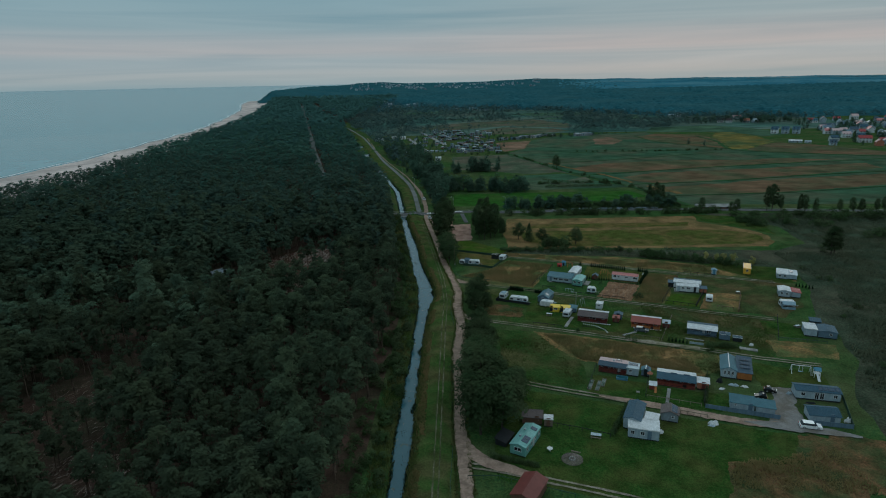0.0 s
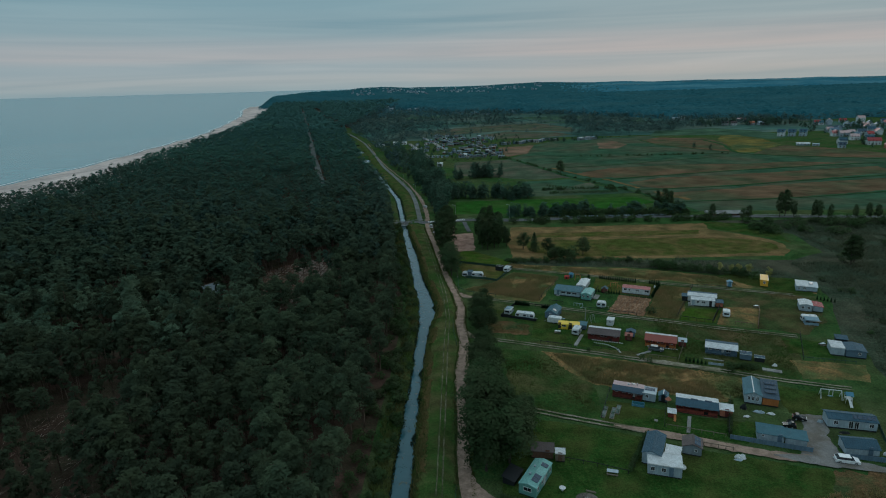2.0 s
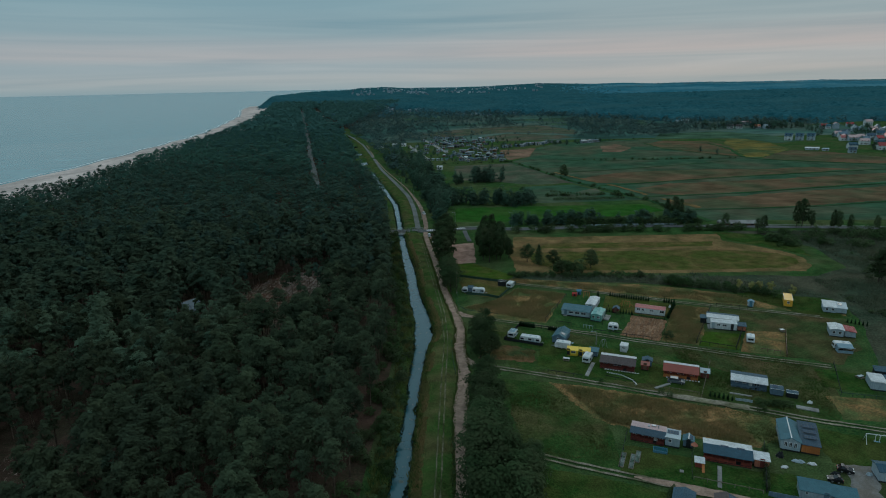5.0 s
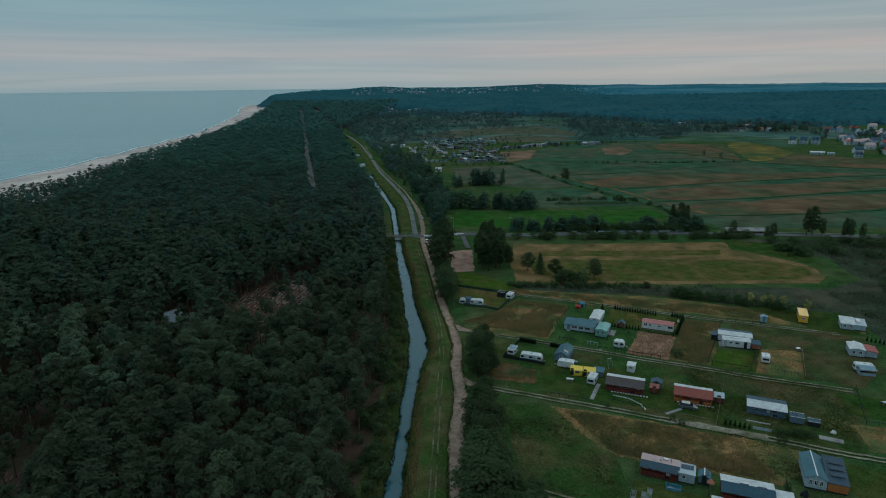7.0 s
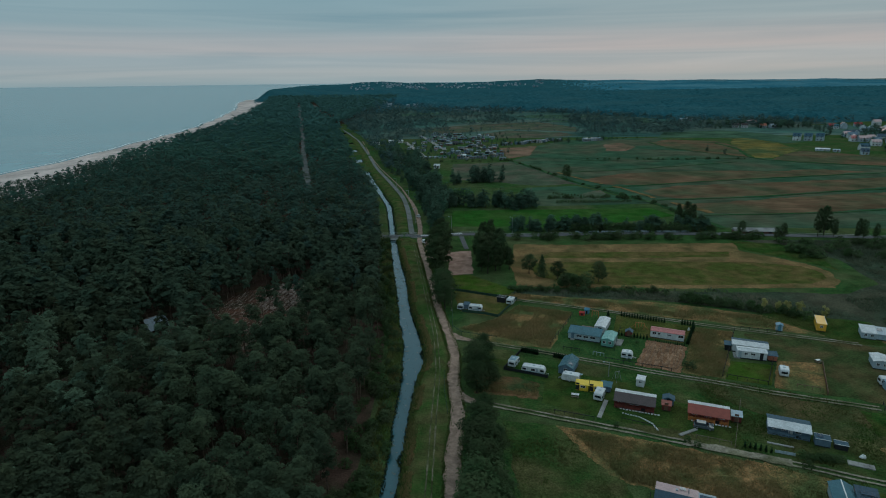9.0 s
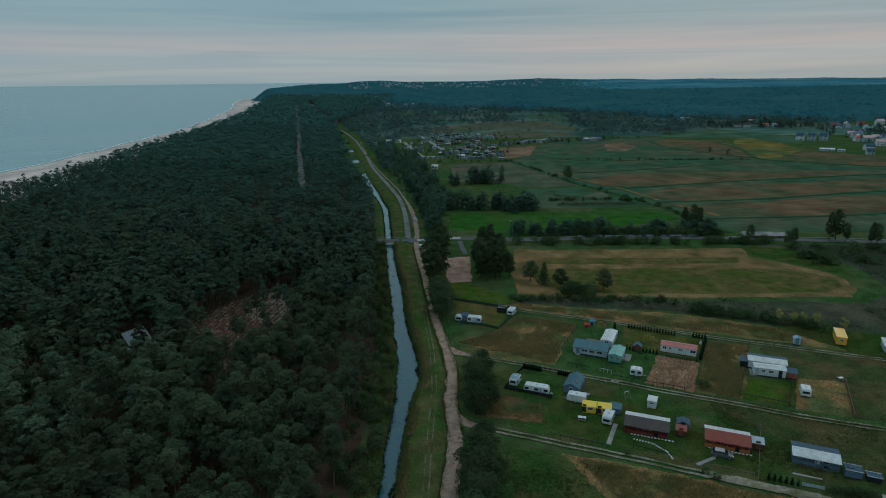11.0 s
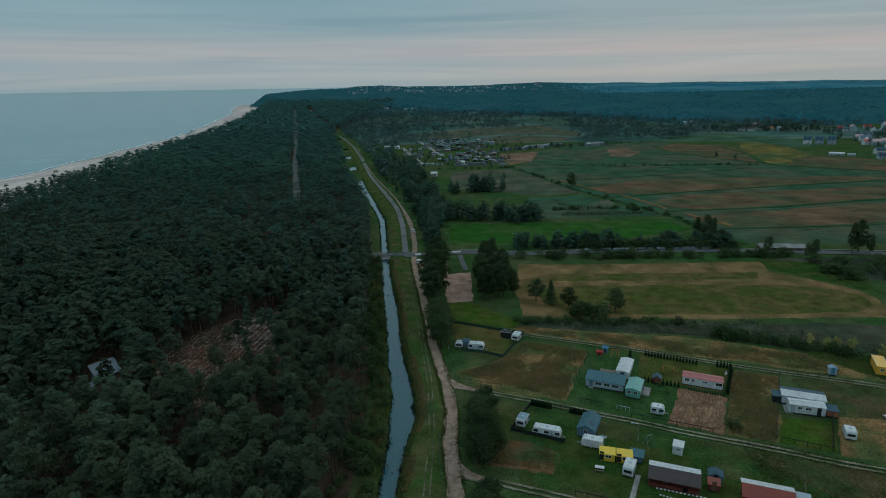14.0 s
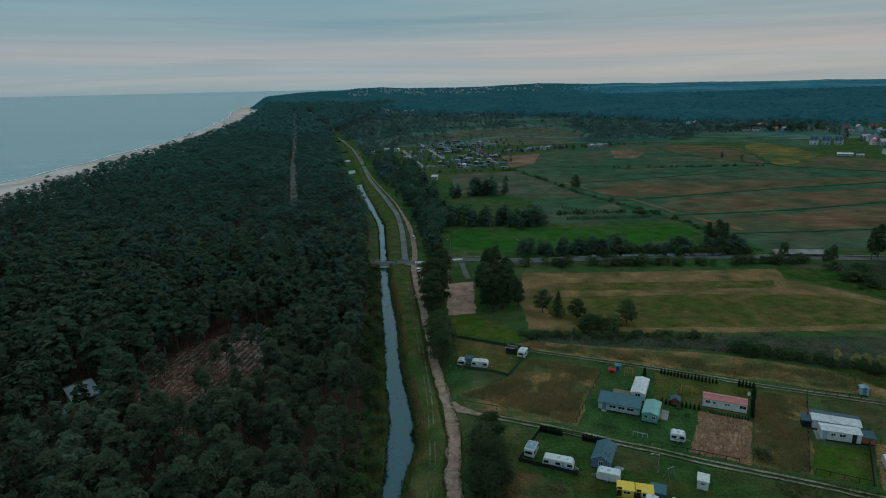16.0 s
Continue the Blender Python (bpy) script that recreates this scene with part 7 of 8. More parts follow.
fence([(84.4, 189.3), (88.9, 187.3)], 1.0, "brown", "brown rail fence by the lane", "rail", 1.5)
fence([(99.5, 180.4), (91.5, 163.8)], 1.1, "dark", "dark fence round the end cabin", "rail", 2.4)
fence([(91.5, 163.8), (103.5, 160.6)], 0.9, "green_mesh", "dark green fence behind the brown plot", "rail", 2.4)
fence([(65.2, 161.6), (68.6, 160.4)], 0.7, "lightgrey", "low pale garden wall by the lane", "screen")
fence([(0.4, 100.6), (6.5, 100.6), (20, 95.2)], 1.0, "green_mesh", "green wire fence along the first lane", "rail", 2.6)
fence([(-2.6, 110), (-3.0, 98), (-2.2, 86)], 1.0, "green_mesh", "green wire fence beside the levee", "rail", 2.6)
fence([(-4.2, 196), (-3.9, 186), (-2.9, 176)], 1.0, "green_mesh", "green wire fence between road and levee", "rail", 2.6)


def hedge_row(a, b, n, h, label, kind="thuja", name="thuja", wide=1.0, group="thuja hedges", category="shrub"):
    for i in range(n):
        t = (i + 0.5) / n
        tree(kind, name, a[0] + (b[0] - a[0]) * t, a[1] + (b[1] - a[1]) * t, h * (0.9 + 0.2 * random.random()), wide, label, group, category, 3)


hedge_row((52.4, 236.4), (65.2, 230.4), 17, 1.7, "narrow dark thuja in a hedge row")
hedge_row((69.5, 229.3), (73.2, 227.8), 5, 1.9, "narrow dark thuja in a short row")
hedge_row((47.6, 221.2), (56.0, 217.8), 10, 1.6, "narrow dark thuja beside a shed")
hedge_row((57.4, 216.6), (65.2, 213.2), 14, 1.0, "small dark thuja before the red-roofed home")
hedge_row((72.8, 227.2), (66.2, 214.2), 16, 1.9, "dark thuja of a dense side hedge", wide=1.3)
hedge_row((48.6, 236.6), (45.6, 229), 8, 1.9, "dark thuja beside the white home", wide=1.3)
hedge_row((59.4, 163.7), (64.8, 161.3), 6, 1.6, "dark pointed thuja along the lane")
hedge_row((17.4, 209.5), (22.1, 207.6), 9, 1.6, "dark clipped hedge plant by the lane", wide=1.5)
hedge_row((26.1, 206), (31.0, 204.1), 9, 1.5, "dark clipped hedge plant by the lane", wide=1.5)
hedge_row((5.1, 107.6), (14.6, 104.2), 16, 1.3, "small dark hedge shrub by the first lane", "bush", "hedge_shrub", 0.9)
hedge_row((31.4, 115), (39.2, 128.6), 16, 1.4, "dark hedge shrub beside the white annex", "bush", "hedge_shrub", 0.9)
hedge_row((69, 159.6), (77.2, 158.2), 9, 1.7, "dark bush under the terrace", "bush", "hedge_shrub", 1.1)
hedge_row((120.6, 210), (125.6, 206.4), 6, 1.6, "narrow dark thuja by the end cabins")
hedge_row((56.2, 127.4), (62.4, 141.5), 11, 1.5, "dark hedge shrub between cabins", "bush", "hedge_shrub", 0.8)
hedge_row((60, 424.5), (108, 426), 26, 2.0, "dark clipped hedge of the far garden", "bush", "hedge_shrub", 1.0)
hedge_row((62, 455), (88, 440), 14, 1.8, "round clipped shrub in the far garden", "bush", "hedge_shrub", 0.8)
for x, y, h in [(61.5, 198.5, 2.4), (60.5, 200, 1.8), (51.2, 218.6, 1.2), (79, 247.5, 4.5), (81, 246.3, 3.6), (69, 156.4, 2.0), (48.5, 165, 1.6), (50, 163.5, 1.5), (35, 171, 1.3), (52, 215.4, 1.0)]:
    tree("bush", "garden_bush", x, y, h, 1.1, "rounded green bush on a plot", "garden bushes", "bush")

# ---- garden things ----


def lattice(name, x, y, rot, bars, material, label, category, group="garden things", r=0.05):
    """Frames of tubes: swings, climbing frames, goals. Each bar is a part."""
    ob = thing(name, x, y, 0.0, rot, label, category, group)
    for a, b in bars:
        part("bar", tube(bmesh.new(), a, b, r, r, 6), M[material], ob)
    return ob


def swing_bars(w=2.4, h=2.1, d=0.9):
    return [((-w / 2, -d, 0), (-w / 2, 0, h)), ((-w / 2, d, 0), (-w / 2, 0, h)), ((w / 2, -d, 0), (w / 2, 0, h)), ((w / 2, d, 0), (w / 2, 0, h)), ((-w / 2, 0, h), (w / 2, 0, h)),
            ((-0.4, 0, h), (-0.4, 0, 0.6)), ((0.4, 0, h), (0.4, 0, 0.6))]


sw = lattice("swing_frame", 86.6, 143.2, -15, swing_bars(4.4, 2.2, 1.1), "trim", "white garden swing frame on a lawn", "swing", r=0.08)
part("seat", boxes((-0.6, 0.6, -0.2, 0.2, 0.55, 0.6)), M["plasticblue"], sw)
pt = thing("play_tower", 89.4, 141.0, 0.0, -15, "blue and white play tower with slide", "play tower", "garden things")
part("platform", boxes((-0.7, 0.7, -0.7, 0.7, 1.2, 1.3)), M["trim"], pt)
for px in (-0.65, 0.65):
    for py in (-0.65, 0.65):
        part("leg", boxes((px - 0.05, px + 0.05, py - 0.05, py + 0.05, 0, 2.2)), M["trim"], pt)
part("roof", prism([(-0.9, 2.1), (0, 2.8), (0.9, 2.1)], -0.8, 0.8, "x"), M["plasticblue"], pt)
part("slide", slab([(-2.8, 0.25), (-0.7, 1.3)], 0.08, -0.3, 0.3, "x"), M["trim"], pt)
lattice("swing_frame", 40.3, 192.4, 30, swing_bars(1.6, 2.6, 0.9), "steel", "grey metal swing frame on grass", "swing")
lattice("climbing_frame", 55.8, 226.2, -20, swing_bars(2.6, 1.9, 0.8) + [((1.3, 0, 1.2), (2.6, 0, 0)), ((-1.3, 0, 1.2), (-2.4, 0.4, 0))], "orange", "orange timber climbing frame on a lawn", "climbing frame", r=0.07)
lattice("climbing_frame", 44.2, 236.0, -20, swing_bars(2.0, 2.0, 0.8), "orange", "orange timber swing beside the lane", "climbing frame", r=0.07)
for x, y, m_, lb, sx, h in [(40.2, 237.4, "plasticred", "red play house by the lane", 1.7, 1.4), (42.1, 239.0, "plasticblue", "blue play house by the lane", 1.5, 2.0)]:
    ob = thing("play_house", x, y, 0.0, -20, lb, "play house", "garden things")
    part("wall", boxes((-sx / 2, sx / 2, -0.6, 0.6, 0.0, h * 0.7)), M[m_], ob)
    part("roof", prism([(-0.75, h * 0.7), (0, h), (0.75, h * 0.7)], -sx / 2 - 0.1, sx / 2 + 0.1, "x"), M[m_], ob)
    # black slab on the solid wall, painted in place of the opening's shade
    part("doorway", boxes((-0.25, 0.25, -0.62, -0.6, 0.05, h * 0.55)), M["dark"], ob)


def table(x, y, rot, material, label, L=1.8, W=0.8):
    ob = thing("garden_table", x, y, 0.0, rot, label, "table", "garden things")
    part("tabletop", boxes((-L / 2, L / 2, -W / 2, W / 2, 0.68, 0.75)), M[material], ob)
    for px in (-L / 2 + 0.15, L / 2 - 0.15):
        part("leg", boxes((px - 0.05, px + 0.05, -W / 2 + 0.05, W / 2 - 0.05, 0, 0.68)), M["wood"], ob)
    for s in (-1, 1):
        part("bench", boxes((-L / 2, L / 2, s * (W / 2 + 0.35) - 0.14, s * (W / 2 + 0.35) + 0.14, 0.4, 0.46), (-L / 2 + 0.2, -L / 2 + 0.3, s * (W / 2 + 0.35) - 0.12, s * (W / 2 + 0.35) + 0.12, 0, 0.4), (L / 2 - 0.3, L / 2 - 0.2, s * (W / 2 + 0.35) - 0.12, s * (W / 2 + 0.35) + 0.12, 0, 0.4)), M["wood"], ob)


table(28.1, 114.8, -15, "lightgrey", "pale garden table with benches on the lawn", 2.2, 1.0)
table(28.2, 184.2, -15, "trim", "white picnic table beside yellow huts", 1.8, 0.9)
table(97.3, 203.2, 10, "trim", "small white table on bare ground", 1.2, 0.8)
table(101.6, 172.6, 20, "lightgrey", "pale garden table near the end cabin", 1.6, 0.8)
rt = thing("round_table", 17.5, 109.8, 0.0, 0.0, "round white garden table on the lawn", "table", "garden things")
part("tabletop", tube(bmesh.new(), (0, 0, 0.68), (0, 0, 0.74), 0.62, 0.62, 20), M["trim"], rt)
part("stem", tube(bmesh.new(), (0, 0, 0), (0, 0, 0.68), 0.25, 0.08, 10), M["trim"], rt)
fp = thing("fire_pit", 21.6, 106.9, 0.0, 0.0, "round paved fire pit with a log bench", "fire pit", "garden things")
part("paving", tube(bmesh.new(), (0, 0, 0), (0, 0, 0.2), 2.2, 2.15, 28), M["pit"], fp, "pinkish grey paving disc")
for i in range(9):
    a = i * 0.698
    part("hearth_stone", tube(bmesh.new(), (0.55 * math.cos(a), 0.55 * math.sin(a), 0.15), (0.55 * math.cos(a), 0.55 * math.sin(a), 0.38), 0.17, 0.13, 6), M["concrete"], fp)
part("log_bench", tube(bmesh.new(), (0.3, 2.7, 0.2), (2.0, 2.0, 0.2), 0.18, 0.18, 8), M["wood"], fp)
for x, y, L, lb in [(31.8, 137.6, 5.2, "long grey plastic-covered garden bed"), (33.6, 137.0, 5.2, "long grey plastic-covered garden bed"), (35.2, 138.6, 4.2, "narrow pale paved garden strip")]:
    ob = thing("garden_bed", x, y, 0.0, 68, lb, "garden bed", "garden beds")
    part("frame", boxes((-L / 2, L / 2, -0.5, -0.42, 0, 0.32), (-L / 2, L / 2, 0.42, 0.5, 0, 0.32), (-L / 2, -L / 2 + 0.08, -0.42, 0.42, 0, 0.32), (L / 2 - 0.08, L / 2, -0.42, 0.42, 0, 0.32)), M["wood"], ob)
    part("cover", boxes((-L / 2 + 0.08, L / 2 - 0.08, -0.42, 0.42, 0.18, 0.26)), M["bed"], ob)
pool = thing("paddling_pool", 40.4, 140.6, 0.0, -18, "pale blue rectangular paddling pool", "pool", "garden things")
part("wall", boxes((-1.4, 1.4, -0.8, -0.7, 0, 0.65), (-1.4, 1.4, 0.7, 0.8, 0, 0.65), (-1.4, -1.3, -0.7, 0.7, 0, 0.65), (1.3, 1.4, -0.7, 0.7, 0, 0.65)), M["plasticblue"], pool)
part("water_surface", boxes((-1.3, 1.3, -0.7, 0.7, 0.0, 0.5)), M["canal"], pool)
kiosk = thing("play_house", 46.6, 135.6, 0.0, -18, "red play house with white roof", "play house", "garden things")
part("wall", boxes((-0.8, 0.8, -0.6, 0.6, 0.0, 1.2)), M["redboard"], kiosk)
part("roof", slab([(-0.8, 1.3), (0.8, 1.75)], 0.08, -1.0, 1.0), M["white_roof"], kiosk)
part("slide", slab([(-2.2, 0.2), (-0.6, 1.0)], 0.06, 0.4, 0.9), M["orange"], kiosk)
disc = thing("parasol", 47.4, 140.6, 0.0, 0.0, "closed orange garden parasol", "parasol", "garden things")
part("pole", tube(bmesh.new(), (0, 0, 0), (0, 0, 2.2), 0.03, 0.03), M["steel"], disc)
part("canopy", tube(bmesh.new(), (0, 0, 1.6), (0, 0, 2.3), 0.75, 0.05, 10), M["terracotta"], disc)


def tarp(x, y, rot, L, W, h, material, label, name="tarpaulin"):
    """A rounded covered heap or upturned boat."""
    ob = thing(name, x, y, 0.0, rot, label, name.replace("_", " "), "covered heaps")
    jig = random.Random(int(x * 13 + y))
    bm = bmesh.new()
    rows = []
    for i in range(7):
        t = -1 + 2 * i / 6
        k = max(0.12, (1 - t * t) ** 0.5)
        rows.append([bm.verts.new((t * L / 2 + 0.12 * jig.random(), W / 2 * k * math.cos(a) * (0.8 + 0.35 * jig.random()), 0.02 + h * k * math.sin(a) * (0.5 + 0.7 * jig.random()))) for j, a in enumerate(np.linspace(0, math.pi, 8))])
    for a, b in zip(rows, rows[1:]):
        for j in range(7):
            bm.faces.new((a[j], a[j + 1], b[j + 1], b[j]))
    bm.faces.new(rows[0])
    bm.faces.new(rows[-1])
    part("cover", bm, M[material], ob)
    part("base", boxes((-L / 2 * 0.8, L / 2 * 0.8, -W / 2 * 0.8, W / 2 * 0.8, 0, 0.12)), M["wood"], ob)


for x, y, r, L, W, h, m_, lb, nm in [(54.9, 119.6, -15, 2.3, 1.3, 1.0, "trim", "white tarpaulin over a heap", "tarpaulin"), (54.2, 118.9, -15, 1.8, 0.8, 0.3, "lightgrey", "pale sheet lying on the lawn", "tarpaulin"),
                                     (57.2, 136.6, 25, 2.4, 0.9, 0.45, "trim", "upturned white boat on a lawn", "boat"), (42.5, 116.4, 60, 1.6, 1.0, 0.6, "trim", "heap of white sacks by the wall", "tarpaulin"),
                                     (66.9, 137.0, -15, 2.6, 0.9, 0.6, "lightgrey", "row of covered garden furniture", "tarpaulin"), (69.2, 136.2, -15, 1.8, 0.9, 0.5, "trim", "white covered garden furniture", "tarpaulin"),
                                     (63.3, 135.2, 10, 1.6, 0.9, 0.4, "trim", "white boards stacked by the lawn", "tarpaulin"), (64.2, 138.9, 0, 1.5, 1.5, 1.3, "dark", "dark covered grill shelter", "tarpaulin"),
                                     (78.2, 132.6, 0, 1.4, 0.9, 0.7, "lightgrey", "pale covered trailer by the yard", "tarpaulin"), (84.6, 120.4, 10, 1.8, 1.1, 1.0, "trim", "white covered trailer by the fence", "tarpaulin"),
                                     (70.4, 224.8, 60, 1.2, 0.7, 0.9, "trim", "white dish leaning by the hedge", "tarpaulin"), (81.9, 160.0, 0, 1.4, 0.9, 0.8, "trim", "white sacks beside the lane", "tarpaulin"),
                                     (77.6, 121.5, 20, 1.8, 1.2, 1.0, "tent", "blue-grey tarpaulin beside a cabin", "tarpaulin"), (80.8, 128.2, -10, 2.2, 0.8, 0.6, "dark", "dark stacked garden things", "tarpaulin"),
                                     (71.9, 132.9, -10, 1.8, 0.9, 0.8, "dark", "dark covered motorcycle on gravel", "tarpaulin"), (31.4, 195.8, -20, 2.2, 1.4, 0.25, "tent", "flat blue-grey sheet beside the gable cabin", "tarpaulin"),
                                     (-15.6, 318, 10, 2.0, 1.0, 0.5, "trim", "white barrier blocks by the dirt road", "tarpaulin"), (25.4, 433, 0, 2.8, 2.0, 1.8, "trim", "white tent in the far garden", "tarpaulin"), (-20, 400, 0, 3, 1.6, 1.0, "brown", "red-brown covered stack near trees", "tarpaulin")]:
    tarp(x, y, r, L, W, h, m_, lb, nm)


def paving(x, y, rot, L, W, label, material="concrete"):
    ob = thing("terrace", x, y, 0.0, rot, label, "terrace", "terraces")
    nx, ny = max(1, int(L / 0.8)), max(1, int(W / 0.8))
    me = mesh_bm("slab", boxes((0.01, L / nx - 0.02, 0.01, W / ny - 0.02, 0.0, 0.26)), M[material])
    for i in range(nx):
        for j in range(ny):
            part_mesh("slab", me, ob, pose(-L / 2 + L * i / nx, -W / 2 + W * j / ny, 0.01 * ((i * 7 + j * 3) % 3) / 3))


paving(40.0, 225.2, -21, 5.2, 4.6, "grey timber terrace between two homes", "wood")
paving(46.8, 215.6, 65, 4.4, 1.9, "pale paved terrace beside the mint home")
paving(77.2, 207.2, -18, 1.6, 3.6, "grey paved terrace before the white home")
paving(33.6, 178.4, 66, 8.6, 1.0, "narrow grey paved path to the cabin")
paving(50.0, 168.8, 28, 5.0, 0.8, "pale concrete path to the red cabin")
paving(42.5, 133.4 + 0.4, 70, 0.8, 0.8, "single pale stepping slab")
paving(49.2, 132.0, 68, 7.2, 0.8, "narrow pale garden path to the veranda")
paving(80.0, 157.4, -25, 4.6, 1.6, "pale grey paved strip beside the lane")
paving(67.6, 164.2, -22, 5.0, 0.5, "grey edged step before the grey home")
for k in range(20):
    t = k / 19
    x = np.interp(t, (0, 0.33, 0.66, 1), (37.8, 41.2, 43.3, 43.6))
    y = np.interp(t, (0, 0.33, 0.66, 1), (176.4, 174.8, 171.9, 169.6))
    ob = thing("edging_stone", x, y, 0.0, -40 * t, "white edging stone along a curved path", "stone", "edging stones")
    part("stone", boxes((-0.17, 0.17, -0.09, 0.09, 0, 0.32)), M["trim"], ob)
for x0, y0, n, dx, dy in ((37.8, 178.4, 13, 0.66, -0.235), (52.6, 173.4, 12, 0.66, -0.24)):
    for k in range(n):
        ob = thing("edging_stone", x0 + dx * k, y0 + dy * k, 0.0, -20 + 6 * (k % 3), "white edging stone before a veranda", "stone", "edging stones")
        part("stone", boxes((-0.22, 0.22, -0.1, 0.1, 0, 0.3)), M["trim"], ob)
ruin = thing("shelter", -95.2, 224.2, 0.0, 54, "derelict pale shelter with a tilted sheet roof among pines", "shelter")
for px in (-3.1, 0, 3.1):
    part("post", tube(bmesh.new(), (px, -1.7, 0), (px, -1.7, 1.5), 0.09, 0.08), M["wood"], ruin)
    part("post", tube(bmesh.new(), (px, 1.9, 0), (px, 1.9, 4.1), 0.09, 0.08), M["wood"], ruin)
for k, (x0, x1, t_) in enumerate(((-3.4, -1.3, 0.0), (-1.26, 0.9, 0.06), (0.94, 3.4, -0.04))):
    part("roof_sheet", slab([(-2.0, 1.45 + t_), (2.1, 4.2 + t_)], 0.08, x0, x1), M["grey"], ruin, "pale weathered roof sheet")
part("back_wall", boxes((-3.2, 3.2, 1.8, 1.88, 0.0, 3.9)), M["bluegrey"], ruin)
part("side_wall", prism([(-1.7, 0.0), (1.8, 0.0), (1.8, 3.8), (-1.7, 1.4)], -3.24, -3.16), M["grey"], ruin)
part("fallen_sheet", box(bmesh.new(), -1.6, 1.6, -0.9, 0.9, 0.0, 0.06, pose(-5.0, -2.2, 0.5, 14, -8, 20)), M["grey"], ruin)
part("rafter", boxes((-3.2, 3.2, 2.2, 2.34, 4.25, 4.4)), M["wood"], ruin)

# ---- far allotments and villages ----


def small_house(name, x, y, rot, L, W, H, rise, wall, roof, label, group, category="house", storeys=1):
    ob = thing(name, x, y, far_z(x, y), rot, label, category, group)
    l, w = L / 2, W / 2
    part("wall", prism([(-w, 0), (w, 0), (w, H), (0, H + rise), (-w, H)], -l, l, "x"), M[wall], ob)
    part("roof", slab([(-w - 0.4, H - rise * 0.4 / w), (0, H + rise + 0.1), (w + 0.4, H - rise * 0.4 / w)], 0.15, -l - 0.3, l + 0.3), M[roof], ob)
    for s in range(storeys):
        n = max(2, int(L / 2.8))
        for i in range(n):
            c = -l + L * (i + 0.5) / n
            part("window", boxes((c - 0.5, c + 0.5, -w - 0.04, -w, 1.0 + 2.8 * s, 2.2 + 2.8 * s)), M["glass"], ob)
    part("door", boxes((-0.45 + l * 0.3, 0.45 + l * 0.3, -w - 0.05, -w, 0, 2.0)), M["wood"], ob)


def flat_hut(x, y, rot, L, W, H, wall, roof, label):
    """A low allotment cabin: walls, a shallow overhanging roof, a door and a window."""
    ob = thing("allotment_cabin", x, y, far_z(x, y), rot, label, "cabin", "allotment cabins")
    l, w = L / 2, W / 2
    part("wall", boxes((-l, l, -w, w, 0, H)), M[wall], ob)
    part("roof", prism([(-w - 0.3, H), (w + 0.3, H), (w + 0.3, H + 0.15), (0, H + 0.45), (-w - 0.3, H + 0.15)], -l - 0.3, l + 0.3), M[roof], ob)
    part("window", boxes((-l * 0.6, -l * 0.1, -w - 0.04, -w, 0.9, 1.8)), M["glass"], ob)
    part("door", boxes((l * 0.3, l * 0.3 + 0.9, -w - 0.05, -w, 0, 2.0)), M["wood"], ob)


r3 = random.Random(5)
ROOFS = ("greyroof", "slate", "brownroof", "greyroof", "teal", "lightgrey", "grey", "grey", "bluegrey", "darkred", "slate")
for i in range(132):
    # rows that slant with the lanes, thickest on the eastern side
    v, u = (i // 10 + 0.9 * r3.random()) / 13.2, (i % 10 + 0.9 * r3.random()) / 10
    y = 640 + 300 * v ** 1.15
    x = -16 - 26 * v + (60 + 28 * v) * u
    if noise.noise(Vector((x * 0.045, y * 0.02, 9))) < -0.22:
        continue
    flat_hut(x, y, r3.choice((-14, 76, -14)) + r3.random() * 8, 3.6 + 4 * r3.random(), 2.6 + 1.2 * r3.random(), 1.9 + 0.4 * r3.random(), r3.choice(("lightgrey", "grey", "grey", "brown", "bluegrey", "wood", "dark")), r3.choice(ROOFS),
             "small allotment cabin with a shallow roof")
for i in range(10):
    flat_hut(-58 + 4.6 * i + r3.random(), 654 + 1.5 * r3.random() + 0.5 * i, 2, 3.2, 2.6, 1.7, "lightgrey", r3.choice(("lightgrey", "teal", "lightgrey")), "low pale glazed hut in a row")
for i in range(26):
    t = r3.random()
    flat_hut(52 + 76 * t, 772 + 50 * t + 22 * r3.random(), r3.choice((6, 96, 20)), 5 + 4 * r3.random(), 3.6, 2.6, r3.choice(("white", "lightgrey", "bluegrey", "grey")), r3.choice(ROOFS), "small pale cabin at the field edge")
for i in range(12):
    t = r3.random()
    flat_hut(156 + 36 * t, 814 + 22 * t + 14 * r3.random(), r3.choice((6, 96, 20)), 6 + 3 * r3.random(), 4, 2.8, r3.choice(("white", "lightgrey", "grey")), r3.choice(ROOFS), "pale farm cabin beside the far field")
for i in range(16):
    flat_hut(-62 + 46 * r3.random(), 670 + 220 * r3.random(), r3.choice((-14, 76)), 5, 3, 2.2, r3.choice(("lightgrey", "grey", "white")), r3.choice(ROOFS), "scattered allotment cabin on a green plot")
for x, y, L in [(-106, 799, 11), (-88, 820, 6), (-76, 818, 6), (-21, 586, 5), (3, 660, 5)]:
    small_house("farm_shed", x, y, -5, L, 5, 2.8, 1.0, "white", "white_roof", "white far shed among trees", "far sheds", "shed")
small_house("garden_house", -25, 488, -5, 5, 4, 2.6, 1.6, "white", "red_roof", "small white red-roofed house among trees", "far sheds", "house")
for i in range(150):
    y = 640 + 290 * r3.random()
    x = -66 + (108 + (y - 640) * 0.2) * r3.random()
    tree("farbroad", "allotment_tree", x, y, 2.4 + 2.6 * r3.random(), 1.1, "small dark tree among allotments", "allotment trees")
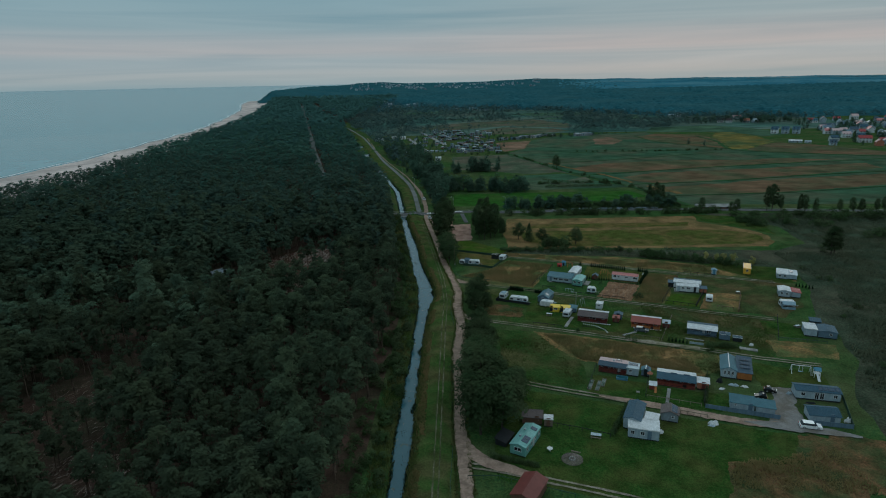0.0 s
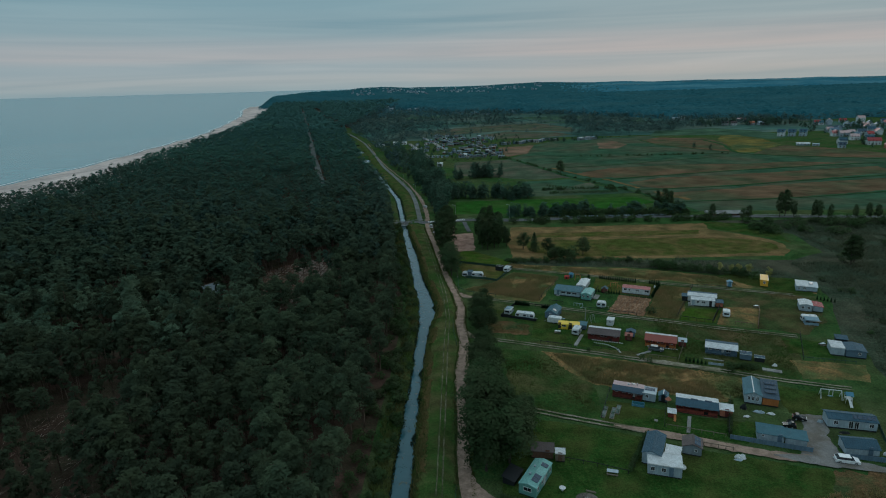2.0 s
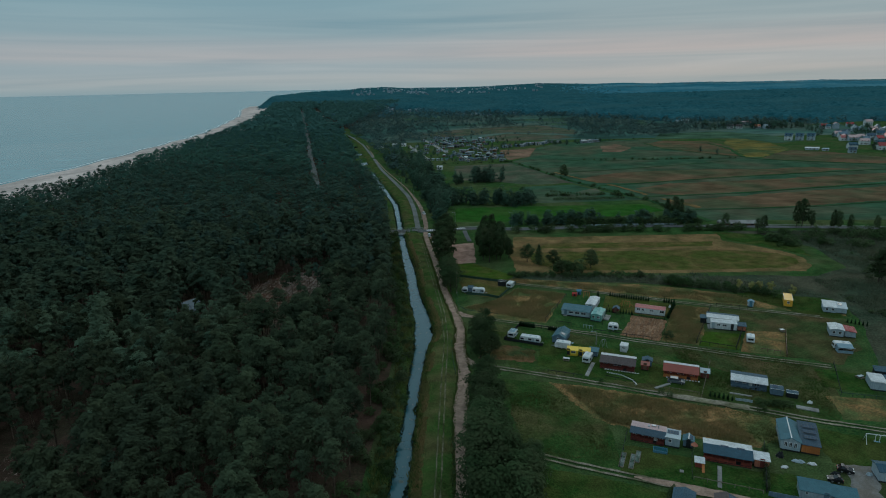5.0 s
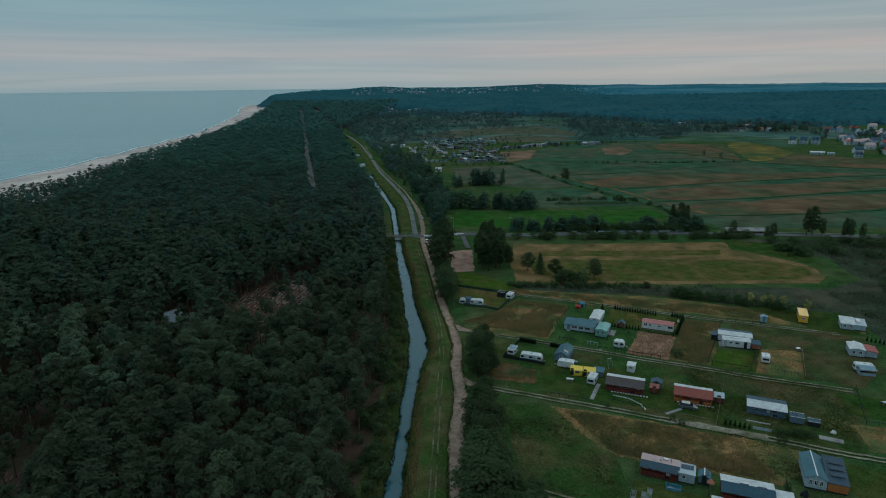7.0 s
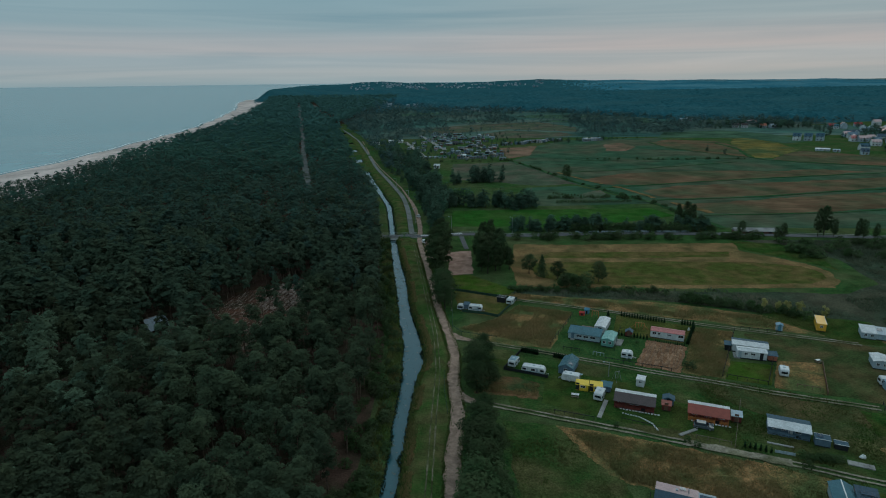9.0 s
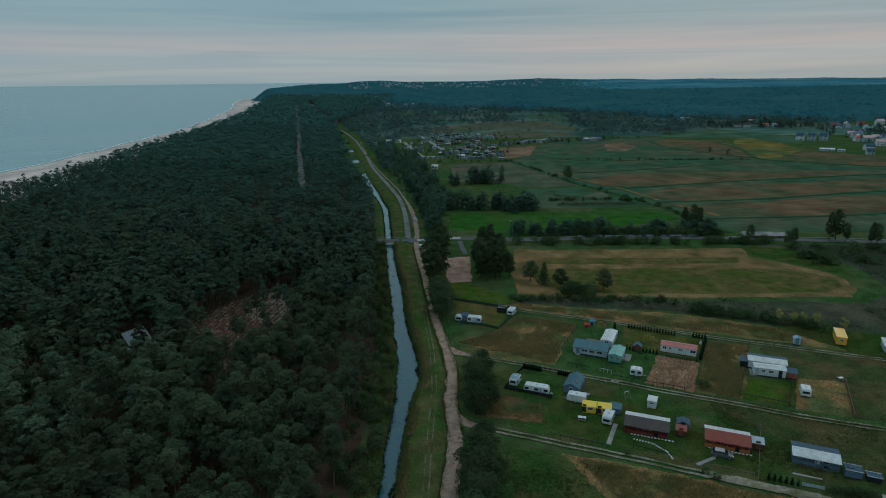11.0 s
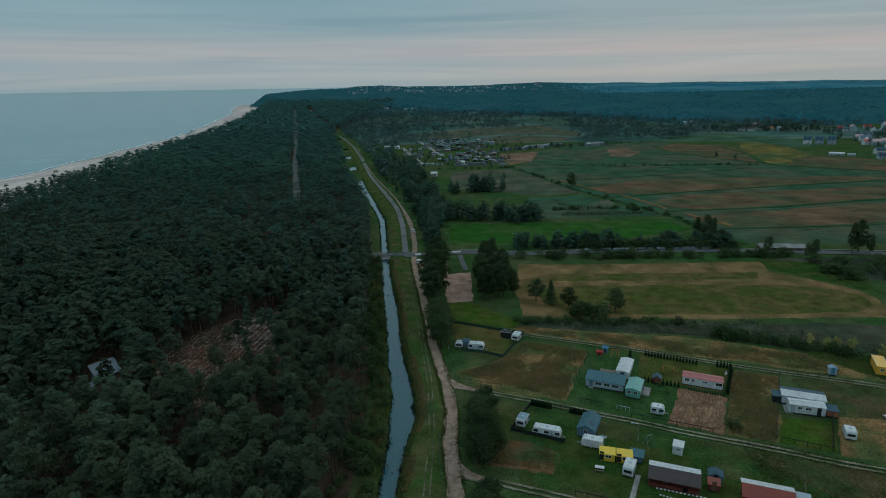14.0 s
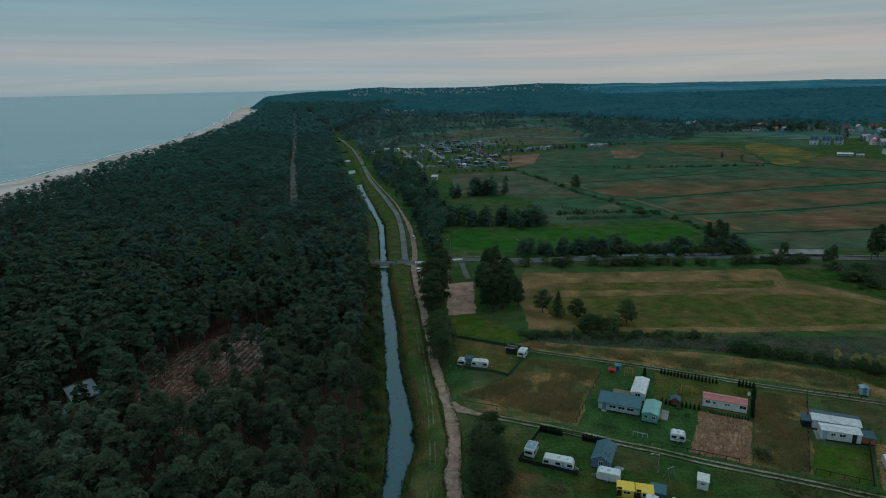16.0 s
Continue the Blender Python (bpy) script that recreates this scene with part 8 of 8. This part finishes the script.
for i in range(46):
    t = r3.random()
    tree("farbroad", "allotment_tree", 48 + 150 * t, 766 + 60 * t + 30 * r3.random(), 3 + 3 * r3.random(), 1.2, "small dark tree along the field edge", "allotment trees")
# village at the edge of the woods
for x, y in ((411, 805), (423, 802), (436, 800)):
    small_house("apartment_house", x, y, -38, 8.2, 8, 5.6, 3.4, "lightgrey" if x > 415 else "white", "slate", "tall pale apartment house with slate gable roof", "apartment houses", "house", 3)
small_house("farm_shed", 378, 693, -22, 13, 4.5, 2.2, 0.8, "lightgrey", "white_roof", "long low white far shed", "far sheds", "shed")
small_house("farm_shed", 387, 684, -22, 6, 4, 2.0, 0.7, "lightgrey", "lightgrey", "low grey far shed", "far sheds", "shed")
for x, y, L, H, wall, roof in [(560, 915, 13, 7, "white", "teal"), (569, 974, 14, 7, "lightgrey", "slate"), (495, 845, 12, 5, "lightgrey", "pink_roof"), (469, 787, 14, 5, "white", "red_roof"), (424, 699, 12, 5, "white", "slate"), (465, 740, 12, 6, "lightgrey", "teal"),
                               (506, 796, 13, 6, "white", "greyroof"), (573, 878, 13, 6, "lightgrey", "slate"), (447, 682, 18, 6, "white", "crimson"), (525, 792, 13, 6, "white", "red_roof"), (440, 647, 10, 5, "terracotta", "redboard"), (513, 753, 13, 6, "lightgrey", "teal"),
                               (400, 660, 9, 4, "lightgrey", "greyroof"), (640, 1010, 15, 9, "white", "pink_roof"), (540, 830, 12, 6, "lightgrey", "slate"), (480, 765, 11, 5, "lightgrey", "bluegrey")]:
    small_house("house", x, y, r3.choice((-25, 65, -10)) + 10 * r3.random(), L * 0.72, 7.0, H * 0.82, 2.8, wall, roof, "far village house with pitched roof", "far village", "house", 2)
for i in range(70):
    y = 640 + 380 * r3.random()
    x = np.interp(y, (640, 800, 1020), (440, 470, 570)) + 190 * r3.random() ** 1.2
    if x > 0.80 * y + 20:
        continue
    small_house("house", x, y, r3.choice((-25, 65, -10)) + 10 * r3.random(), 7 + 3.5 * r3.random(), 6.0 + 1.5 * r3.random(), 3.4 + 1.8 * r3.random(), 2.6, r3.choice(("white", "lightgrey", "lightgrey", "grey")),
                r3.choice(("red_roof", "crimson", "slate", "greyroof", "teal", "pink_roof", "bluegrey")), "far village house with pitched roof", "far village", "house", 2)
for x, y, roof in [(428, 1014, "brownroof"), (440, 1010, "brownroof"), (493, 1097, "red_roof"), (480, 1085, "pink_roof"), (465, 1004, "terracotta"), (478, 1000, "lightgrey"), (533, 1131, "teal"), (571, 1169, "slate"), (545, 1140, "slate"), (395, 1153, "lightgrey"), (426, 1195, "slate"),
                   (410, 1160, "white_roof"), (125, 1498, "white_roof"), (132, 1495, "slate"), (9, 1558, "teal"), (-5, 1550, "slate"), (53, 1483, "teal"), (40, 1490, "lightgrey"), (66, 1480, "slate"), (271, 1426, "slate"), (280, 1418, "lightgrey"), (313, 1490, "teal"), (262, 1430, "lightgrey"), (30, 1520, "lightgrey")]:
    small_house("house", x, y, -20 + 30 * r3.random(), 9, 7, 3.6, 2.6, r3.choice(("white", "lightgrey", "lightgrey")), roof, "pale house before the far woods", "hamlet houses", "house", 2)
for i in range(130):
    y = 640 + 360 * r3.random()
    x = np.interp(y, (640, 800, 1020), (425, 455, 530)) + 190 * r3.random()
    if x < 0.82 * y:
        tree("farbroad", "village_tree", x, y, 5 + 5 * r3.random(), 1.2, "dark tree between village houses", "village trees")
for i in range(60):
    x, y = 385 + 150 * r3.random(), 985 + 90 * r3.random()
    tree("farbroad", "village_tree", x, y, 7 + 5 * r3.random(), 1.3, "dark tree between hamlet houses", "village trees")


# the town on the hills and below them: pale blocks
def town_house(x, y, z, L, H, wall, roof):
    ob = thing("town_house", x, y, z, 60 * r3.random() - 30, "pale far town building on the hillside", "house", "far town")
    part("wall", prism([(-3, -3), (3, -3), (3, H), (0, H + 1.6), (-3, H)], -L / 2, L / 2, "x"), M[wall], ob)
    part("roof", slab([(-3.4, H - 0.2), (0, H + 1.9), (3.4, H - 0.2)], 0.3, -L / 2 - 0.3, L / 2 + 0.3), M[roof], ob)


for i in range(380):
    a, t = -10.0 + 17.5 * r3.random() ** 1.1, 0.40 + 0.44 * r3.random()
    if noise.noise(Vector((a * 0.6, t * 6, 2))) < 0.0:
        continue
    r, z = hill_z(a, t)
    town_house(r * math.sin(radians(a)), r * math.cos(radians(a)), z + 2.5, 4 + 6 * r3.random(), 2.5 + 2 * r3.random(), r3.choice(("grey", "lightgrey", "white", "lightgrey")), r3.choice(("teal", "grey", "greyroof", "bluegrey", "teal")))
for i in range(110):
    y = 1680 + 480 * r3.random()
    x = -330 + 250 * r3.random() + (y - 1680) * 0.12
    if noise.noise(Vector((x * 0.02, y * 0.006, 22))) > -0.05:
        town_house(x, y, far_z(x, y) + 3.0, 6 + 6 * r3.random(), 2.5 + 2 * r3.random(), r3.choice(("lightgrey", "grey", "lightgrey")), r3.choice(("teal", "lightgrey", "lightgrey")))

# ---- grass and reeds that stand up ----


def tufts(name, n, where, h, material, label, seed, wide=0.12, blades=3, level=None):
    rng = np.random.default_rng(seed)
    v = []
    k = 0
    while k < n:
        x, y, s = where(rng)
        if s <= 0:
            continue
        k += 1
        z = ground_z(x, y) + 0.05 if level is None else level
        for b in range(blades):
            a = rng.random() * 6.283
            hh = h * s * (0.6 + 0.8 * rng.random())
            dx, dy = math.cos(a) * wide * s, math.sin(a) * wide * s
            ox, oy = rng.normal(size=2) * wide * 1.5
            lx, ly = rng.normal(size=2) * hh * 0.35
            v += [(x + ox - dx, y + oy - dy, z), (x + ox + dx, y + oy + dy, z), (x + ox + lx, y + oy + ly, z + hh)]
    return tagged(new(name, mesh_np(name, v, np.arange(len(v)).reshape(-1, 3), material)), label, "grass", kind="stuff")


def quad_sampler(quads):
    areas = [abs((q[1][0] - q[0][0]) * (q[3][1] - q[0][1]) - (q[1][1] - q[0][1]) * (q[3][0] - q[0][0])) for q in quads]
    p = np.array(areas) / sum(areas)

    def where(rng):
        q = quads[rng.choice(len(quads), p=p)]
        a, b = rng.random(2)
        x = (1 - a) * (1 - b) * q[0][0] + a * (1 - b) * q[1][0] + a * b * q[2][0] + (1 - a) * b * q[3][0]
        y = (1 - a) * (1 - b) * q[0][1] + a * (1 - b) * q[1][1] + a * b * q[2][1] + (1 - a) * b * q[3][1]
        s = 0.75 + 0.8 * noise.noise(Vector((x * 0.12, y * 0.12, 4))) + 0.35 * noise.noise(Vector((x * 0.5, y * 0.5, 6)))
        return x, y, s if s > 0.45 else 0
    return where


tufts("dry_grass", 22000, quad_sampler([[(0, 226), (12, 233), (30, 225), (26, 212)], [(12, 233), (20, 246), (37, 239.5), (31, 225)], [(73, 227), (83, 223), (68, 194), (59, 197)], [(24, 170), (60, 158), (62, 143), (32, 152)],
                                        [(14, 256), (100, 225), (102, 235), (20, 258)], [(53, 105), (76, 110), (76, 96), (50, 98)], [(4, 193), (20, 190), (19, 184), (5, 187)]]), 0.5, M["dry_blade"], "tall dry grass on uncut plots", 31, 0.19)
tufts("green_grass", 11000, quad_sampler([[(10, 173), (24, 170), (32, 135), (12, 141)], [(60, 196), (96, 180), (84, 153), (58, 163)], [(60, 158), (78, 152), (72, 140), (60, 146)], [(98, 238), (128, 230), (122, 214), (112, 217)]]), 0.3, M["green_blade"], "uncut green grass on the plots", 32, 0.13)
tufts("marsh_reeds", 46000, quad_sampler([[(84, 92), (110, 160), (190, 160), (170, 92)], [(110, 160), (134, 206), (220, 206), (190, 160)], [(134, 206), (134, 252), (240, 256), (240, 206)], [(78, 250), (22, 259), (97, 262), (128, 234)], [(160, 256), (164, 330), (250, 330), (240, 256)]]), 0.8, M["reed"], "brown-green reeds of the marsh", 33, 0.34, 2)
tufts("edge_grass", 5000, lambda rng: (lambda y, s: (np.interp(y, (95, 111, 158, 178, 192, 206, 230, 245, 296, 332), (0.1, -0.9, -1.7, -0.4, -1.9, -1.5, -5.3, -7.8, -14.7, -20)) + s * (1.25 + 0.6 * rng.random()), y, 0.9))(90 + 240 * rng.random(), rng.choice((-1, 1))), 0.35, M["green_blade"], "grass along the edges of the dirt road", 37, 0.14)
tufts("bank_reeds", 6000, lambda rng: (lambda y, s: ((np.interp(y, BANK_Y, BANK_L) - 0.2 - 4 * rng.random() if s else np.interp(y, BANK_Y, BANK_R) + 0.2 + 1.3 * rng.random()), y, 1.0))(80 + 260 * rng.random(), rng.random() < 0.65), 0.8, M["green_blade"], "green reeds along the canal banks", 34, 0.16)


def weed_bed(rng):
    """Reed beds that reach into the water from both banks, and loose rafts of weed."""
    y = 85 + 380 * rng.random() ** 1.2
    l, r = np.interp(y, BANK_Y, BANK_L), np.interp(y, BANK_Y, BANK_R)
    k = 0.55 + 1.3 * noise.noise(Vector((0.0, y * 0.16, 3.0))) + 0.5 * noise.noise(Vector((0.0, y * 0.7, 8.0)))
    pick = rng.random()
    if pick < 0.5:
        return r + 0.5 - max(0.0, k) * 0.9 * rng.random(), y, 0.9
    if pick < 0.85:
        k = 0.5 + 1.2 * noise.noise(Vector((5.0, y * 0.13, 3.0)))
        return l - 0.5 + max(0.0, k) * 0.9 * rng.random(), y, 0.9
    x = l + (r - l) * rng.random()
    return x, y, 0.35 if noise.noise(Vector((x * 0.9, y * 0.35, 12.0))) > 0.22 else 0


tufts("water_weed", 9000, weed_bed, 0.42, M["weed"], "dark reeds and weed growing in the canal", 41, 0.16, 3, WATER_Z - 0.02)
tufts("dry_reeds", 5000, lambda rng: (lambda y: (np.interp(y, BANK_Y, BANK_R) + 1.0 + 1.6 * rng.random() ** 1.5, y, 0.9 if noise.noise(Vector((0.0, y * 0.06, 5.0))) > -0.15 else 0))(85 + 250 * rng.random()), 0.55, M["dry_blade"],
      "brown dry reeds along the levee's foot", 43, 0.14)
